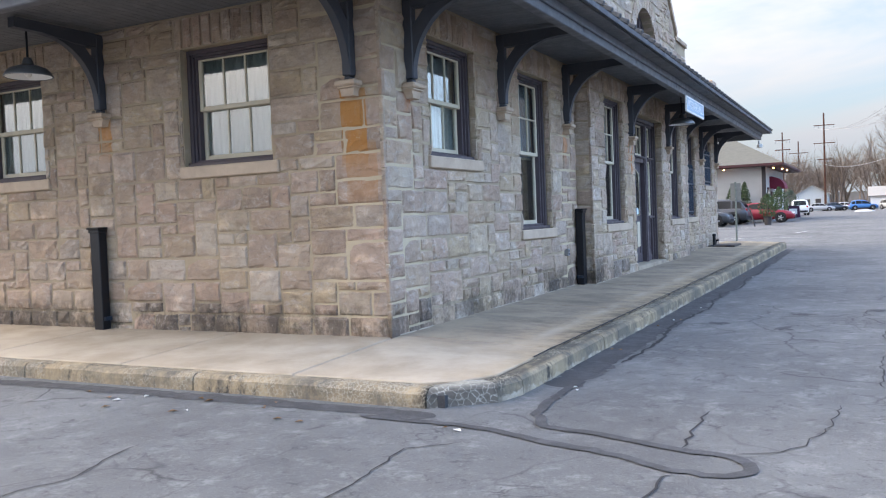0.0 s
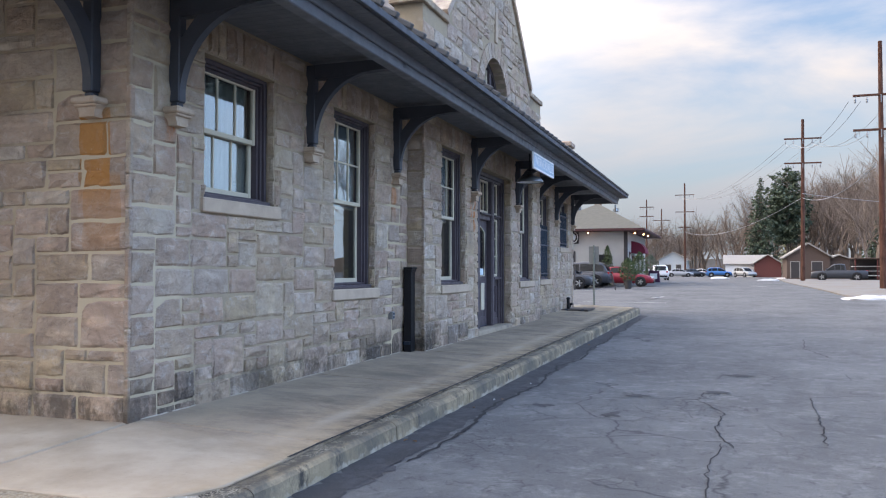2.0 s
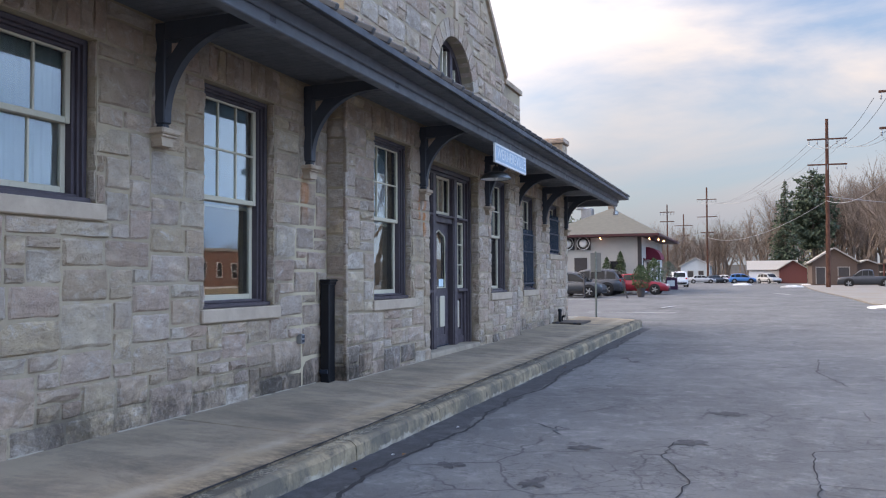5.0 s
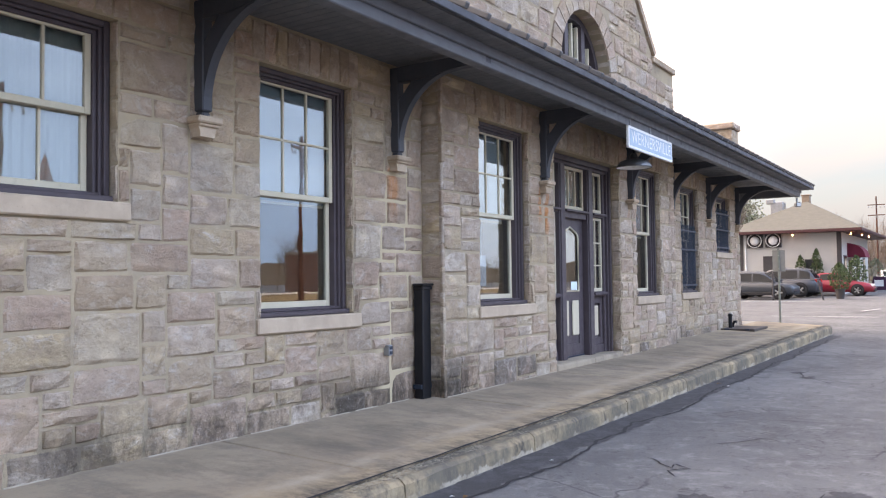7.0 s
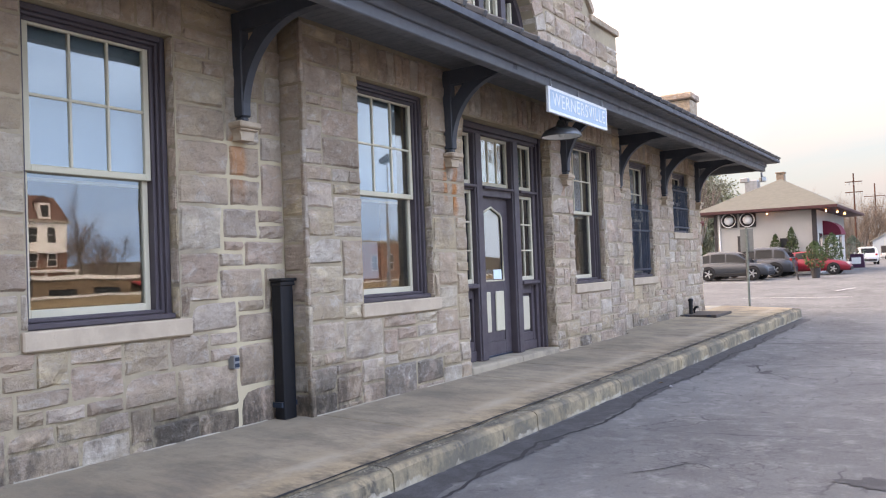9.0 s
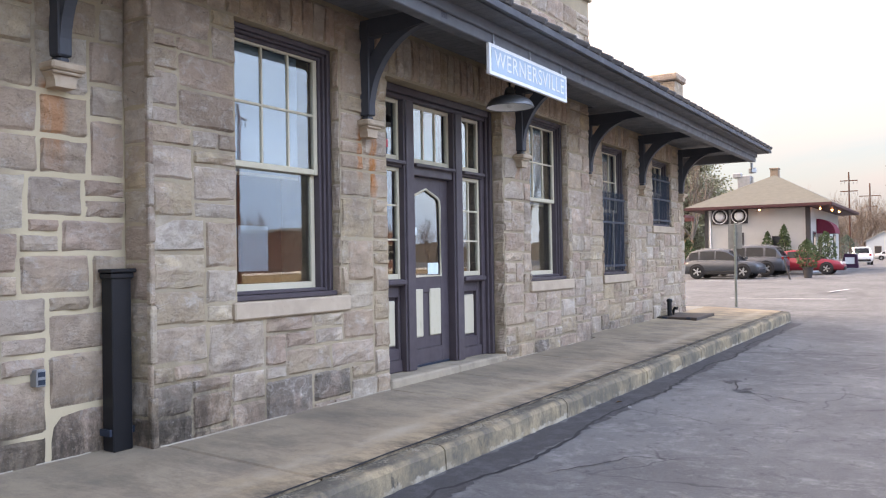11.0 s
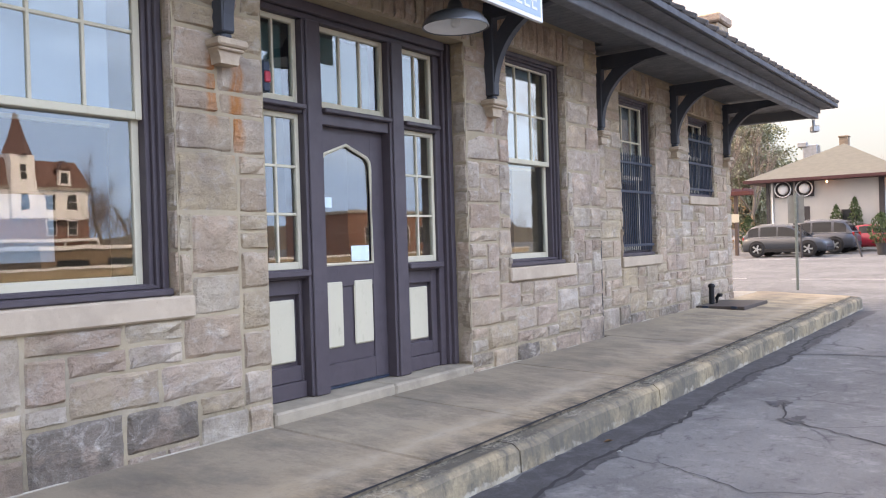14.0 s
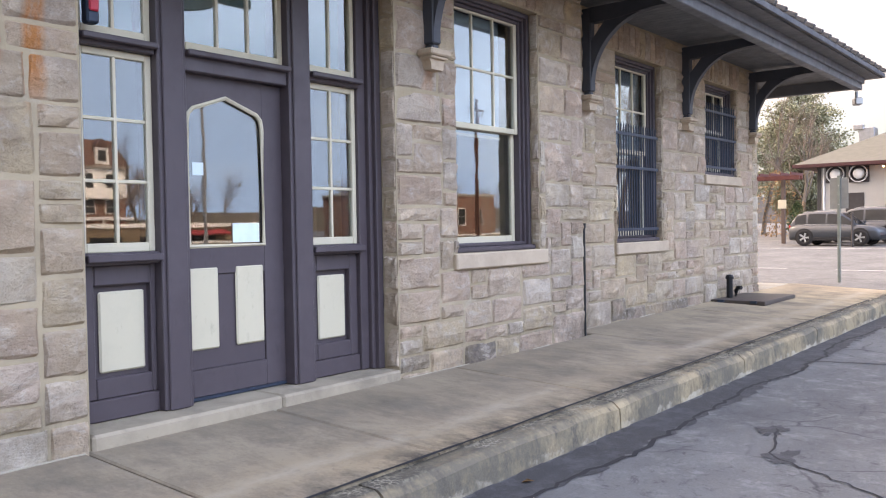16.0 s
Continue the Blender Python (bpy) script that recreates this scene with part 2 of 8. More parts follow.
def stone_material(name, island, dark=False):
    k = Mat(name, (0.3, 0.3, 0.3), 0.9, spec=0.25)
    k.palette(k.rand(island), STONES if not dark else [(0.0, (0.12, 0.105, 0.095)), (0.5, (0.18, 0.155, 0.135)), (1.0, (0.25, 0.215, 0.19))])
    # every stone carries its own stretch of veins and fractures
    world_pos = k.pos
    off = k.t.nodes.new("ShaderNodeVectorMath")
    off.operation = "MULTIPLY_ADD"
    comb = k.t.nodes.new("ShaderNodeCombineXYZ")
    for i in range(3):
        k.link(k.rand(island), comb.inputs[i])
    k.link(comb.outputs[0], off.inputs[0])
    off.inputs[1].default_value = (37.0, 53.0, 71.0)
    k.link(world_pos, off.inputs[2])
    k.pos = off.outputs[0]
    k.over((0.3, 0.232, 0.195), k.ramp(k.noise(4.2, 8, 0.74, distort=0.6), 0.47, 0.66, 0, 0.7))
    k.over((0.6, 0.545, 0.5), k.ramp(k.noise(5.0, 9, 0.76, (1, 1, 1.5), (4, 2, 7), 1.0), 0.51, 0.66, 0, 0.8))
    k.over((0.5, 0.37, 0.3), k.ramp(k.noise(2.4, 5, 0.7, (1, 1, 1.4), (7, 3, 1)), 0.54, 0.66, 0, 0.6))
    k.over((0.1, 0.082, 0.072), k.ramp(k.noise(8, 9, 0.8, (1, 1, 1.6), (9, 1, 3), 1.2), 0.58, 0.68, 0, 0.75))
    k.over((0.46, 0.345, 0.21), k.ramp(k.noise(3, 5, 0.6, (1, 1, 3), (2, 8, 5)), 0.6, 0.76, 0, 0.55))
    ridge_ = k.ridges(3.1, (1, 1, 1.9))
    # low parts of the ridge relief coloured darker
    k.over((0.17, 0.135, 0.118), k.ramp(ridge_, 0.3, 0.12, 0, 0.3))
    k.bump(ridge_, 0.9, 0.05)
    k.bump(k.noise(9, 8, 0.72, (1, 1, 1.5)), 0.9, 0.05)
    k.pos = world_pos
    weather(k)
    # rust that has run down from the bracket bolts
    yy, zz = k.axis(1), k.axis(2)
    wob = k.noise(5, 5, 0.7, (1, 1, 0.3))
    for yc, half, z0, z1, amount in ((17.17, 0.05, 2.35, 2.9, 0.95), (17.39, 0.06, 2.1, 2.85, 0.9), (8.42, 0.1, 2.5, 2.9, 0.8), (13.95, 0.1, 2.2, 2.85, 0.6), (20.8, 0.08, 2.4, 2.85, 0.35)):
        off = k.t.nodes.new("ShaderNodeMath")
        off.operation = "SUBTRACT"
        k.link(yy, off.inputs[0])
        off.inputs[1].default_value = yc
        side = k.t.nodes.new("ShaderNodeMath")
        side.operation = "ABSOLUTE"
        k.link(off.outputs[0], side.inputs[0])
        edge = k.ramp(side.outputs[0], half * 1.25, half * 0.6)
        up = k.mul(k.ramp(zz, z0, z0 + 0.3), k.ramp(zz, z1 + 0.05, z1))
        k.over((0.46, 0.17, 0.05), k.mul(k.mul(edge, up), k.ramp(wob, 0.36, 0.54, 0, amount)))
    xx = k.axis(0)
    for xc, half, z0, z1, amount in ((-5.08, 0.17, 2.0, 2.9, 0.95), (-5.0, 0.2, 1.5, 2.3, 0.4), (-9.0, 0.12, 2.3, 2.9, 0.8)):
        off = k.t.nodes.new("ShaderNodeMath")
        off.operation = "COMPARE"
        k.link(xx, off.inputs[0])
        off.inputs[1].default_value, off.inputs[2].default_value = xc, half
        up = k.mul(k.mul(k.ramp(zz, z0, z0 + 0.3), k.ramp(zz, z1 + 0.05, z1)), k.ramp(yy, 8.4, 8.2))
        k.over((0.44, 0.21, 0.065), k.mul(k.mul(off.outputs[0], up), k.ramp(wob, 0.3, 0.54, 0.3, amount)))
    k.over((0.56, 0.53, 0.5), k.ramp(k.noise(24, 7, 0.8, (1, 1, 0.8), (6, 2, 8), 1.2), 0.6, 0.7, 0, 0.55))
    k.over((0.09, 0.074, 0.064), k.ramp(k.noise(30, 7, 0.8, shift=(2, 8, 8), distort=1.0), 0.6, 0.7, 0, 0.55))
    k.over((1.04, 1.0, 0.93), 1.0, "MULTIPLY")
    k.bump(k.noise(60, 5, 0.7), 0.6, 0.008)
    return k.m


def rust_material():
    k = Mat("rust_stained_stone", (0.34, 0.17, 0.06), 0.9, spec=0.2)
    k.palette(k.rand(), [(0.0, (0.35, 0.2, 0.1)), (0.5, (0.34, 0.23, 0.13)), (1.0, (0.37, 0.29, 0.18))])
    k.over((0.3, 0.13, 0.05), k.ramp(k.noise(7, 6, 0.7), 0.45, 0.7, 0, 0.7))
    k.over((0.42, 0.35, 0.25), k.ramp(k.noise(10, 7, 0.7, shift=(3, 3, 1)), 0.52, 0.72, 0, 0.85))
    k.bump(k.noise(11, 8, 0.7), 0.8, 0.03)
    k.bump(k.noise(70, 5, 0.7), 0.4, 0.006)
    return k.m


def mortar_material():
    k = Mat("mortar", (0.35, 0.275, 0.185), 0.95, spec=0.2)
    k.over((0.27, 0.222, 0.168), k.ramp(k.noise(2.2, 6, 0.65), 0.48, 0.72, 0, 0.85))
    k.over((0.41, 0.33, 0.228), k.ramp(k.noise(8, 6, 0.7, shift=(5, 5, 5)), 0.55, 0.75, 0, 0.8))
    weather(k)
    # newer pale pointing beside the bay and at the end corner
    yy, zz, xx = k.axis(1), k.axis(2), k.axis(0)
    new_p = k.mul(k.mul(k.ramp(yy, 13.55, 13.75), k.ramp(yy, 14.6, 14.5)), k.mul(k.ramp(zz, 3.0, 2.8), k.ramp(xx, -4.8, -4.75)))
    k.over((0.52, 0.42, 0.28), k.mul(new_p, 0.85))
    k.over((0.58, 0.48, 0.33), k.mul(k.mul(k.ramp(yy, 8.9, 8.5), k.ramp(xx, -5.9, -5.4)), 0.6))
    k.bump(k.noise(60, 6, 0.7), 0.5, 0.008)
    return k.m


def concrete_material(name, base, stain, stain_amount=0.8, stretch=(1, 1, 1), scale=1.3):
    k = Mat(name, base, 0.9, spec=0.25)
    k.over(stain, k.ramp(k.noise(scale, 7, 0.65, stretch, distort=0.4), 0.42, 0.66, 0, stain_amount))
    k.over(tuple(c * 1.25 for c in base), k.ramp(k.noise(4.5, 6, 0.7, shift=(3, 9, 2)), 0.5, 0.75, 0, 0.5))
    k.over(tuple(c * 0.5 for c in base), k.ramp(k.noise(38, 5, 0.75, shift=(1, 4, 2)), 0.62, 0.75, 0, 0.5))
    k.bump(k.noise(85, 6, 0.7), 0.35, 0.005)
    k.bump(k.noise(7, 4, 0.6), 0.25, 0.012)
    return k.m


def kerb_material():
    k = Mat("kerb_concrete", (0.31, 0.24, 0.152), 0.92, spec=0.2)
    k.over((0.42, 0.33, 0.21), k.ramp(k.noise(2.5, 6, 0.65), 0.45, 0.7, 0, 0.8))
    # black streaks running down from the top edge
    k.over((0.05, 0.046, 0.042), k.mul(k.ramp(k.noise(3.0, 6, 0.65, (1, 1, 0.35), (4, 1, 2)), 0.46, 0.6, 0, 1), k.ramp(k.noise(13, 7, 0.75, (1, 1, 0.6), (7, 7, 1)), 0.42, 0.6, 0, 0.95)))
    k.over((0.12, 0.108, 0.088), k.ramp(k.noise(0.9, 9, 0.76, shift=(8, 3, 1)), 0.42, 0.56, 0, 0.85))
    # dark cracked crust on the upper side
    xx = k.axis(0)
    crust = k.mul(k.ramp(xx, -2.69, -2.73), k.ramp(k.noise(1.1, 8, 0.72, (1, 0.6, 1), (2, 4, 0)), 0.36, 0.52, 0, 0.94))
    k.over((0.085, 0.077, 0.063), k.mul(crust, k.ramp(xx, -3.3, -3.2)))
    k.over((0.035, 0.032, 0.028), k.mul(k.mul(k.ramp(xx, -2.82, -2.85), k.ramp(xx, -3.3, -3.2)), k.ramp(k.noise(6, 5, 0.7, (1, 0.3, 1)), 0.34, 0.5, 0, 0.95)))
    # raw pale concrete in a ragged line above the tar
    foot = k.mul(k.ramp(k.mul(k.axis(2), k.ramp(k.noise(6, 6, 0.7, shift=(2, 5, 5)), 0.3, 0.7, -0.04, 0.04), "ADD_RAW"), -0.045, -0.06), k.ramp(xx, -2.75, -2.7))
    k.over((0.48, 0.42, 0.33), k.mul(foot, k.ramp(k.noise(2.0, 7, 0.75, shift=(9, 5, 5)), 0.45, 0.6, 0, 0.75)))
    # gritty cracked crust on the flat top
    top = k.mul(k.ramp(xx, -2.7, -2.74), k.ramp(k.cells(22, warp=0.05), 0.0, 0.12, 0.85, 0))
    k.over((0.36, 0.32, 0.25), k.mul(top, k.ramp(k.noise(2.2, 5, 0.7, shift=(1, 1, 6)), 0.45, 0.55)))
    k.bump(k.noise(45, 6, 0.75), 0.6, 0.012)
    k.bump(k.noise(9, 6, 0.7), 0.5, 0.025)
    return k.m


def asphalt_material():
    k = Mat("asphalt", (0.092, 0.093, 0.093), 0.88, spec=0.3)
    k.over((0.14, 0.142, 0.14), k.ramp(k.noise(0.35, 7, 0.66), 0.38, 0.64, 0, 0.95))
    k.over((0.205, 0.206, 0.202), k.ramp(k.noise(3.2, 9, 0.84, shift=(5, 5, 0)), 0.51, 0.64, 0, 0.75))
    k.over((0.036, 0.036, 0.038), k.ramp(k.noise(6, 9, 0.84, shift=(1, 5, 3), distort=0.6), 0.54, 0.64, 0, 0.75))
    k.over((0.064, 0.063, 0.064), k.ramp(k.noise(0.55, 7, 0.68, (1, 0.45, 1), (3, 8, 0), 0.5), 0.5, 0.72, 0, 0.8))
    k.over((0.25, 0.25, 0.25), k.ramp(k.noise(70, 4, 0.7), 0.58, 0.72, 0, 0.6))
    k.over((0.04, 0.041, 0.044), k.ramp(k.noise(55, 4, 0.7, shift=(3, 1, 1)), 0.57, 0.7, 0, 0.7))
    # hair cracks in patches
    crack = k.ramp(k.cells(0.85, warp=0.35), 0.0, 0.016, 1, 0)
    k.over((0.035, 0.035, 0.037), k.mul(crack, k.ramp(k.noise(0.33, 4, 0.6, shift=(11, 2, 0)), 0.5, 0.6, 0, 0.85)))
    fine = k.ramp(k.cells(4.5, warp=0.12), 0.0, 0.035, 1, 0)
    k.over((0.04, 0.04, 0.042), k.mul(fine, k.ramp(k.noise(0.42, 4, 0.6, shift=(1, 7, 0)), 0.55, 0.61, 0, 0.85)))
    k.bump(k.noise(75, 5, 0.75), 0.7, 0.01)
    k.bump(k.noise(2.5, 5, 0.6), 0.2, 0.02)
    return k.m


def seal_material():
    k = Mat("tar_strip", (0.044, 0.044, 0.046), 0.85, spec=0.3)
    k.over((0.075, 0.076, 0.08), k.ramp(k.noise(5, 8, 0.75), 0.47, 0.64, 0, 0.9))
    k.over((0.14, 0.14, 0.14), k.ramp(k.noise(60, 4, 0.7), 0.58, 0.72, 0, 0.5))
    k.bump(k.noise(90, 5, 0.7), 0.5, 0.008)
    return k.m


def paint_material(name, base, wear, rough=0.55, spec=0.4):
    k = Mat(name, base, rough, spec=spec)
    k.over(wear, k.ramp(k.noise(2.3, 6, 0.65), 0.5, 0.78, 0, 0.7))
    k.over(tuple(c * 0.6 for c in base), k.ramp(k.noise(17, 6, 0.7, (1, 1, 0.4), (4, 2, 1)), 0.58, 0.78, 0, 0.6))
    k.bump(k.noise(40, 5, 0.65, (1, 1, 0.25)), 0.15, 0.004)
    k.rough(k.noise(6, 4), rough - 0.12, rough + 0.15)
    return k.m


def glass_material(name, tint=(0.86, 0.9, 0.9), least=0.17, most=0.85):
    m = bpy.data.materials.new(name)
    m.use_nodes = True
    t = m.node_tree
    t.nodes.clear()
    out = t.nodes.new("ShaderNodeOutputMaterial")
    mix = t.nodes.new("ShaderNodeMixShader")
    see = t.nodes.new("ShaderNodeBsdfTransparent")
    see.inputs["Color"].default_value = rgb(tint)
    shine = t.nodes.new("ShaderNodeBsdfGlossy")
    shine.inputs["Roughness"].default_value = 0.012
    lay_ = t.nodes.new("ShaderNodeLayerWeight")
    lay_.inputs["Blend"].default_value = 0.5
    pow_ = t.nodes.new("ShaderNodeMath")
    pow_.operation = "POWER"
    pow_.inputs[1].default_value = 3.8
    fres = t.nodes.new("ShaderNodeMapRange")
    fres.inputs["To Min"].default_value = least
    fres.inputs["To Max"].default_value = most
    t.links.new(lay_.outputs["Facing"], pow_.inputs[0])
    t.links.new(pow_.outputs[0], fres.inputs["Value"])
    wave = t.nodes.new("ShaderNodeTexNoise")
    wave.inputs["Scale"].default_value = 2.2
    geo = t.nodes.new("ShaderNodeNewGeometry")
    t.links.new(geo.outputs["Position"], wave.inputs["Vector"])
    bump = t.nodes.new("ShaderNodeBump")
    bump.inputs["Strength"].default_value = 0.025
    bump.inputs["Distance"].default_value = 0.02
    t.links.new(wave.outputs["Fac"], bump.inputs["Height"])
    t.links.new(bump.outputs["Normal"], shine.inputs["Normal"])
    t.links.new(fres.outputs[0], mix.inputs[0])
    t.links.new(see.outputs[0], mix.inputs[1])
    t.links.new(shine.outputs[0], mix.inputs[2])
    t.links.new(mix.outputs[0], out.inputs[0])
    return m


def lit(name, colour, strength):
    m = bpy.data.materials.new(name)
    m.use_nodes = True
    p = m.node_tree.nodes["Principled BSDF"]
    p.inputs["Base Color"].default_value = rgb(colour)
    p.inputs["Emission Color"].default_value = rgb(colour)
    p.inputs["Emission Strength"].default_value = strength
    return m


def bark_material(name, base):
    k = Mat(name, base, 0.95, spec=0.15)
    k.over(tuple(c * 0.45 for c in base), k.ramp(k.noise(6, 6, 0.7, (1, 1, 0.25)), 0.45, 0.65, 0, 0.9))
    k.bump(k.noise(25, 5, 0.7, (1, 1, 0.3)), 0.6, 0.02)
    return k.m


def leaf_material(name, a, b):
    k = Mat(name, a, 0.85, spec=0.2)
    k.palette(k.rand(True), [(0.0, a), (1.0, b)])
    k.over(tuple(c * 0.55 for c in a), k.ramp(k.noise(1.5, 4), 0.45, 0.7, 0, 0.6))
    return k.m


def brick_wall_material(name, brick, joint, sx=0.22, sz=0.075):
    k = Mat(name, brick, 0.9, spec=0.2)
    n = k.t.nodes.new("ShaderNodeTexBrick")
    n.inputs["Scale"].default_value = 1.0
    n.inputs["Brick Width"].default_value = sx
    n.inputs["Row Height"].default_value = sz
    n.inputs["Mortar Size"].default_value = 0.008
    n.inputs["Color1"].default_value = rgb(brick)
    n.inputs["Color2"].default_value = rgb(tuple(c * 0.75 for c in brick))
    n.inputs["Mortar"].default_value = rgb(joint)
    m = k.t.nodes.new("ShaderNodeMapping")
    m.inputs["Rotation"].default_value = (radians(90), 0, radians(0))
    k.link(k.pos, m.inputs["Vector"])
    k.link(m.outputs[0], n.inputs["Vector"])
    k.col = n.outputs["Color"]
    k.over(tuple(c * 0.5 for c in brick), k.ramp(k.noise(1.2, 5), 0.5, 0.75, 0, 0.5))
    return k.m


M_STONE = stone_material("granite_block", False)
M_STONE_REST = stone_material("granite_field", True)
M_STONE_DARK = stone_material("weathered_block", False, True)
M_RUST = rust_material()
M_MORTAR = mortar_material()
M_SILL = concrete_material("sandstone_sill", (0.46, 0.355, 0.26), (0.36, 0.275, 0.205), 0.6, scale=3.0)
M_CORBEL = concrete_material("sandstone_corbel", (0.47, 0.365, 0.27), (0.3, 0.21, 0.14), 0.6, scale=5.0)
def walk_material():
    k = Mat("sidewalk_concrete", (0.25, 0.208, 0.155), 0.9, spec=0.25)
    xx, yy = k.axis(0), k.axis(1)
    k.over((0.32, 0.268, 0.2), k.ramp(k.noise(0.9, 6, 0.6, (1, 0.5, 1), (2, 2, 0)), 0.4, 0.62, 0, 0.9))
    # yellow-tan cement towards the kerb
    k.over((0.4, 0.31, 0.2), k.mul(k.mul(k.ramp(xx, -3.6, -3.0), k.ramp(yy, 21.0, 14.0, 0.35, 1.0)), k.ramp(k.noise(1.1, 6, 0.65, (1, 0.5, 1), (6, 2, 0)), 0.36, 0.58, 0.1, 0.85)))
    # far end: tan cement painted paler, for the sun past the building
    k.over((0.45, 0.365, 0.245), k.mul(k.ramp(yy, 25.0, 29.0), k.ramp(k.noise(1.1, 6, 0.65, shift=(1, 2, 0)), 0.35, 0.58, 0.15, 0.9)))
    # end walk also painted lighter, where the sun gets round the corner
    k.over((0.45, 0.4, 0.32), k.mul(k.ramp(yy, 8.6, 7.2), k.ramp(k.noise(1.4, 5, 0.6, shift=(4, 4, 0)), 0.35, 0.6, 0.2, 0.8)))
    # grey algae and dirt in smears that run across the walk to the kerb
    dirt = k.ramp(yy, 6.9, 9.0, 0.12, 1.0)
    band = k.mul(k.mul(k.ramp(xx, -4.75, -4.0), k.ramp(xx, -3.1, -3.5)), dirt)
    k.over((0.08, 0.07, 0.06), k.mul(band, k.ramp(k.noise(2.0, 10, 0.78, (0.5, 1.0, 1), (7, 3, 0), 0.25), 0.44, 0.64, 0, 0.6)))
    k.over((0.15, 0.132, 0.112), k.mul(dirt, k.ramp(k.noise(2.6, 9, 0.76, (0.8, 1, 1), (1, 9, 0)), 0.48, 0.66, 0, 0.6)))
    # washed pale line under the eave's edge
    drip = k.mul(k.mul(k.ramp(xx, -3.38, -3.28), k.ramp(xx, -3.1, -3.22)), dirt)
    k.over((0.44, 0.4, 0.33), k.mul(drip, k.ramp(k.noise(3.0, 8, 0.75, (1, 0.5, 1), (3, 6, 0)), 0.44, 0.6, 0, 0.42)))
    # black dirt combed towards the kerb joint
    joint = k.mul(k.mul(k.ramp(xx, -3.25, -2.92), dirt), k.ramp(k.noise(3.2, 9, 0.8, (0.7, 1.2, 1), (3, 1, 0)), 0.42, 0.6, 0, 0.9))
    k.over((0.05, 0.046, 0.04), joint)
    k.over((0.12, 0.108, 0.085), k.ramp(k.noise(38, 5, 0.75, shift=(1, 4, 2)), 0.6, 0.73, 0, 0.55))
    k.over((1.02, 0.96, 0.91), 1.0, "MULTIPLY")
    k.bump(k.noise(85, 6, 0.7), 0.4, 0.006)
    k.bump(k.noise(7, 4, 0.6), 0.25, 0.012)
    return k.m


M_WALK = walk_material()
# lighter walk colour stands in for sun on the far slabs; also salt crust
M_WALK_END = concrete_material("pale_sidewalk_concrete", (0.42, 0.37, 0.295), (0.29, 0.245, 0.185), 0.8, (0.5, 1, 1), 1.0)
M_STEP = concrete_material("step_stone", (0.35, 0.285, 0.21), (0.19, 0.155, 0.12), 0.75, scale=2.4)
M_KERB = kerb_material()


def crazed_material():
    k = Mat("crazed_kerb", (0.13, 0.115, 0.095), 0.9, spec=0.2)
    # paler along the top, from z 0.05 upwards
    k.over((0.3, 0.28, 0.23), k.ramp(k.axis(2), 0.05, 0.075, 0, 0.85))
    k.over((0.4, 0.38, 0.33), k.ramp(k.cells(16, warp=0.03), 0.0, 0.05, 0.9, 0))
    k.over((0.05, 0.047, 0.043), k.ramp(k.noise(9, 6, 0.7), 0.5, 0.7, 0, 0.7))
    k.bump(k.noise(40, 5), 0.4, 0.008)
    return k.m


M_CRAZED = crazed_material()
M_ASPHALT = asphalt_material()
M_TAR = seal_material()
M_PURPLE = paint_material("plum_brown_paint", (0.066, 0.05, 0.056), (0.088, 0.07, 0.076), 0.5)
M_CREAM = paint_material("cream_paint", (0.53, 0.465, 0.34), (0.45, 0.4, 0.295), 0.5)
M_BLACKGREEN = paint_material("dark_trim_paint", (0.05, 0.054, 0.064), (0.07, 0.074, 0.086), 0.55)
M_FASCIA = paint_material("grey_fascia_paint", (0.115, 0.121, 0.135), (0.145, 0.152, 0.166), 0.5)
M_SOFFIT = paint_material("dark_soffit_paint", (0.12, 0.123, 0.133), (0.145, 0.148, 0.158), 0.6)
M_ROOF = paint_material("roof_metal", (0.07, 0.072, 0.075), (0.11, 0.11, 0.11), 0.5)
M_POST = plain("black_metal_cover", (0.012, 0.013, 0.016), 0.35, 0.3)
M_BARS = plain("blue_black_iron", (0.028, 0.042, 0.066), 0.45, 0.3)
M_GLASS = glass_material("window_glass")
M_PLASTER = plain("interior_panelling", (0.085, 0.068, 0.055), 0.7)
M_FLOORIN = plain("interior_floor", (0.06, 0.042, 0.03), 0.6)
M_BLIND = plain("pale_blind", (0.34, 0.4, 0.44), 0.8, vary=0.06)
M_GREENBLIND = plain("teal_blind", (0.11, 0.21, 0.2), 0.8)
M_CURTAIN = plain("sheer_curtain", (0.6, 0.63, 0.58), 0.9, vary=0.05)
M_STEEL = plain("galvanised_steel", (0.32, 0.33, 0.34), 0.45, 0.7)
M_SIGNBLUE = plain("sign_blue", (0.36, 0.47, 0.56), 0.55, vary=0.05)
M_WHITE = plain("white_enamel", (0.78, 0.78, 0.76), 0.5, vary=0.05)
M_LAMPGREY = plain("lamp_shade_grey", (0.12, 0.125, 0.13), 0.35, 0.3)
M_BULB = plain("frosted_bulb", (0.75, 0.74, 0.7), 0.3)
M_PAPER = plain("pale_notice", (0.6, 0.72, 0.74), 0.8)
M_RED = plain("red_plastic", (0.5, 0.03, 0.05), 0.4)
M_STUCCO = plain("restaurant_stucco", (0.42, 0.41, 0.38), 0.9, vary=0.06, scale=1.0)
M_SHINGLE = plain("tan_shingle", (0.118, 0.112, 0.09), 0.95, vary=0.12, scale=3)
M_MAROON = plain("maroon_trim", (0.07, 0.022, 0.022), 0.6)
M_TYRE = plain("tyre_rubber", (0.015, 0.015, 0.016), 0.85)
M_RIM = plain("alloy_rim", (0.55, 0.56, 0.57), 0.3, 0.8)
M_CARGLASS = plain("car_glass", (0.022, 0.025, 0.028), 0.08, spec=0.6)
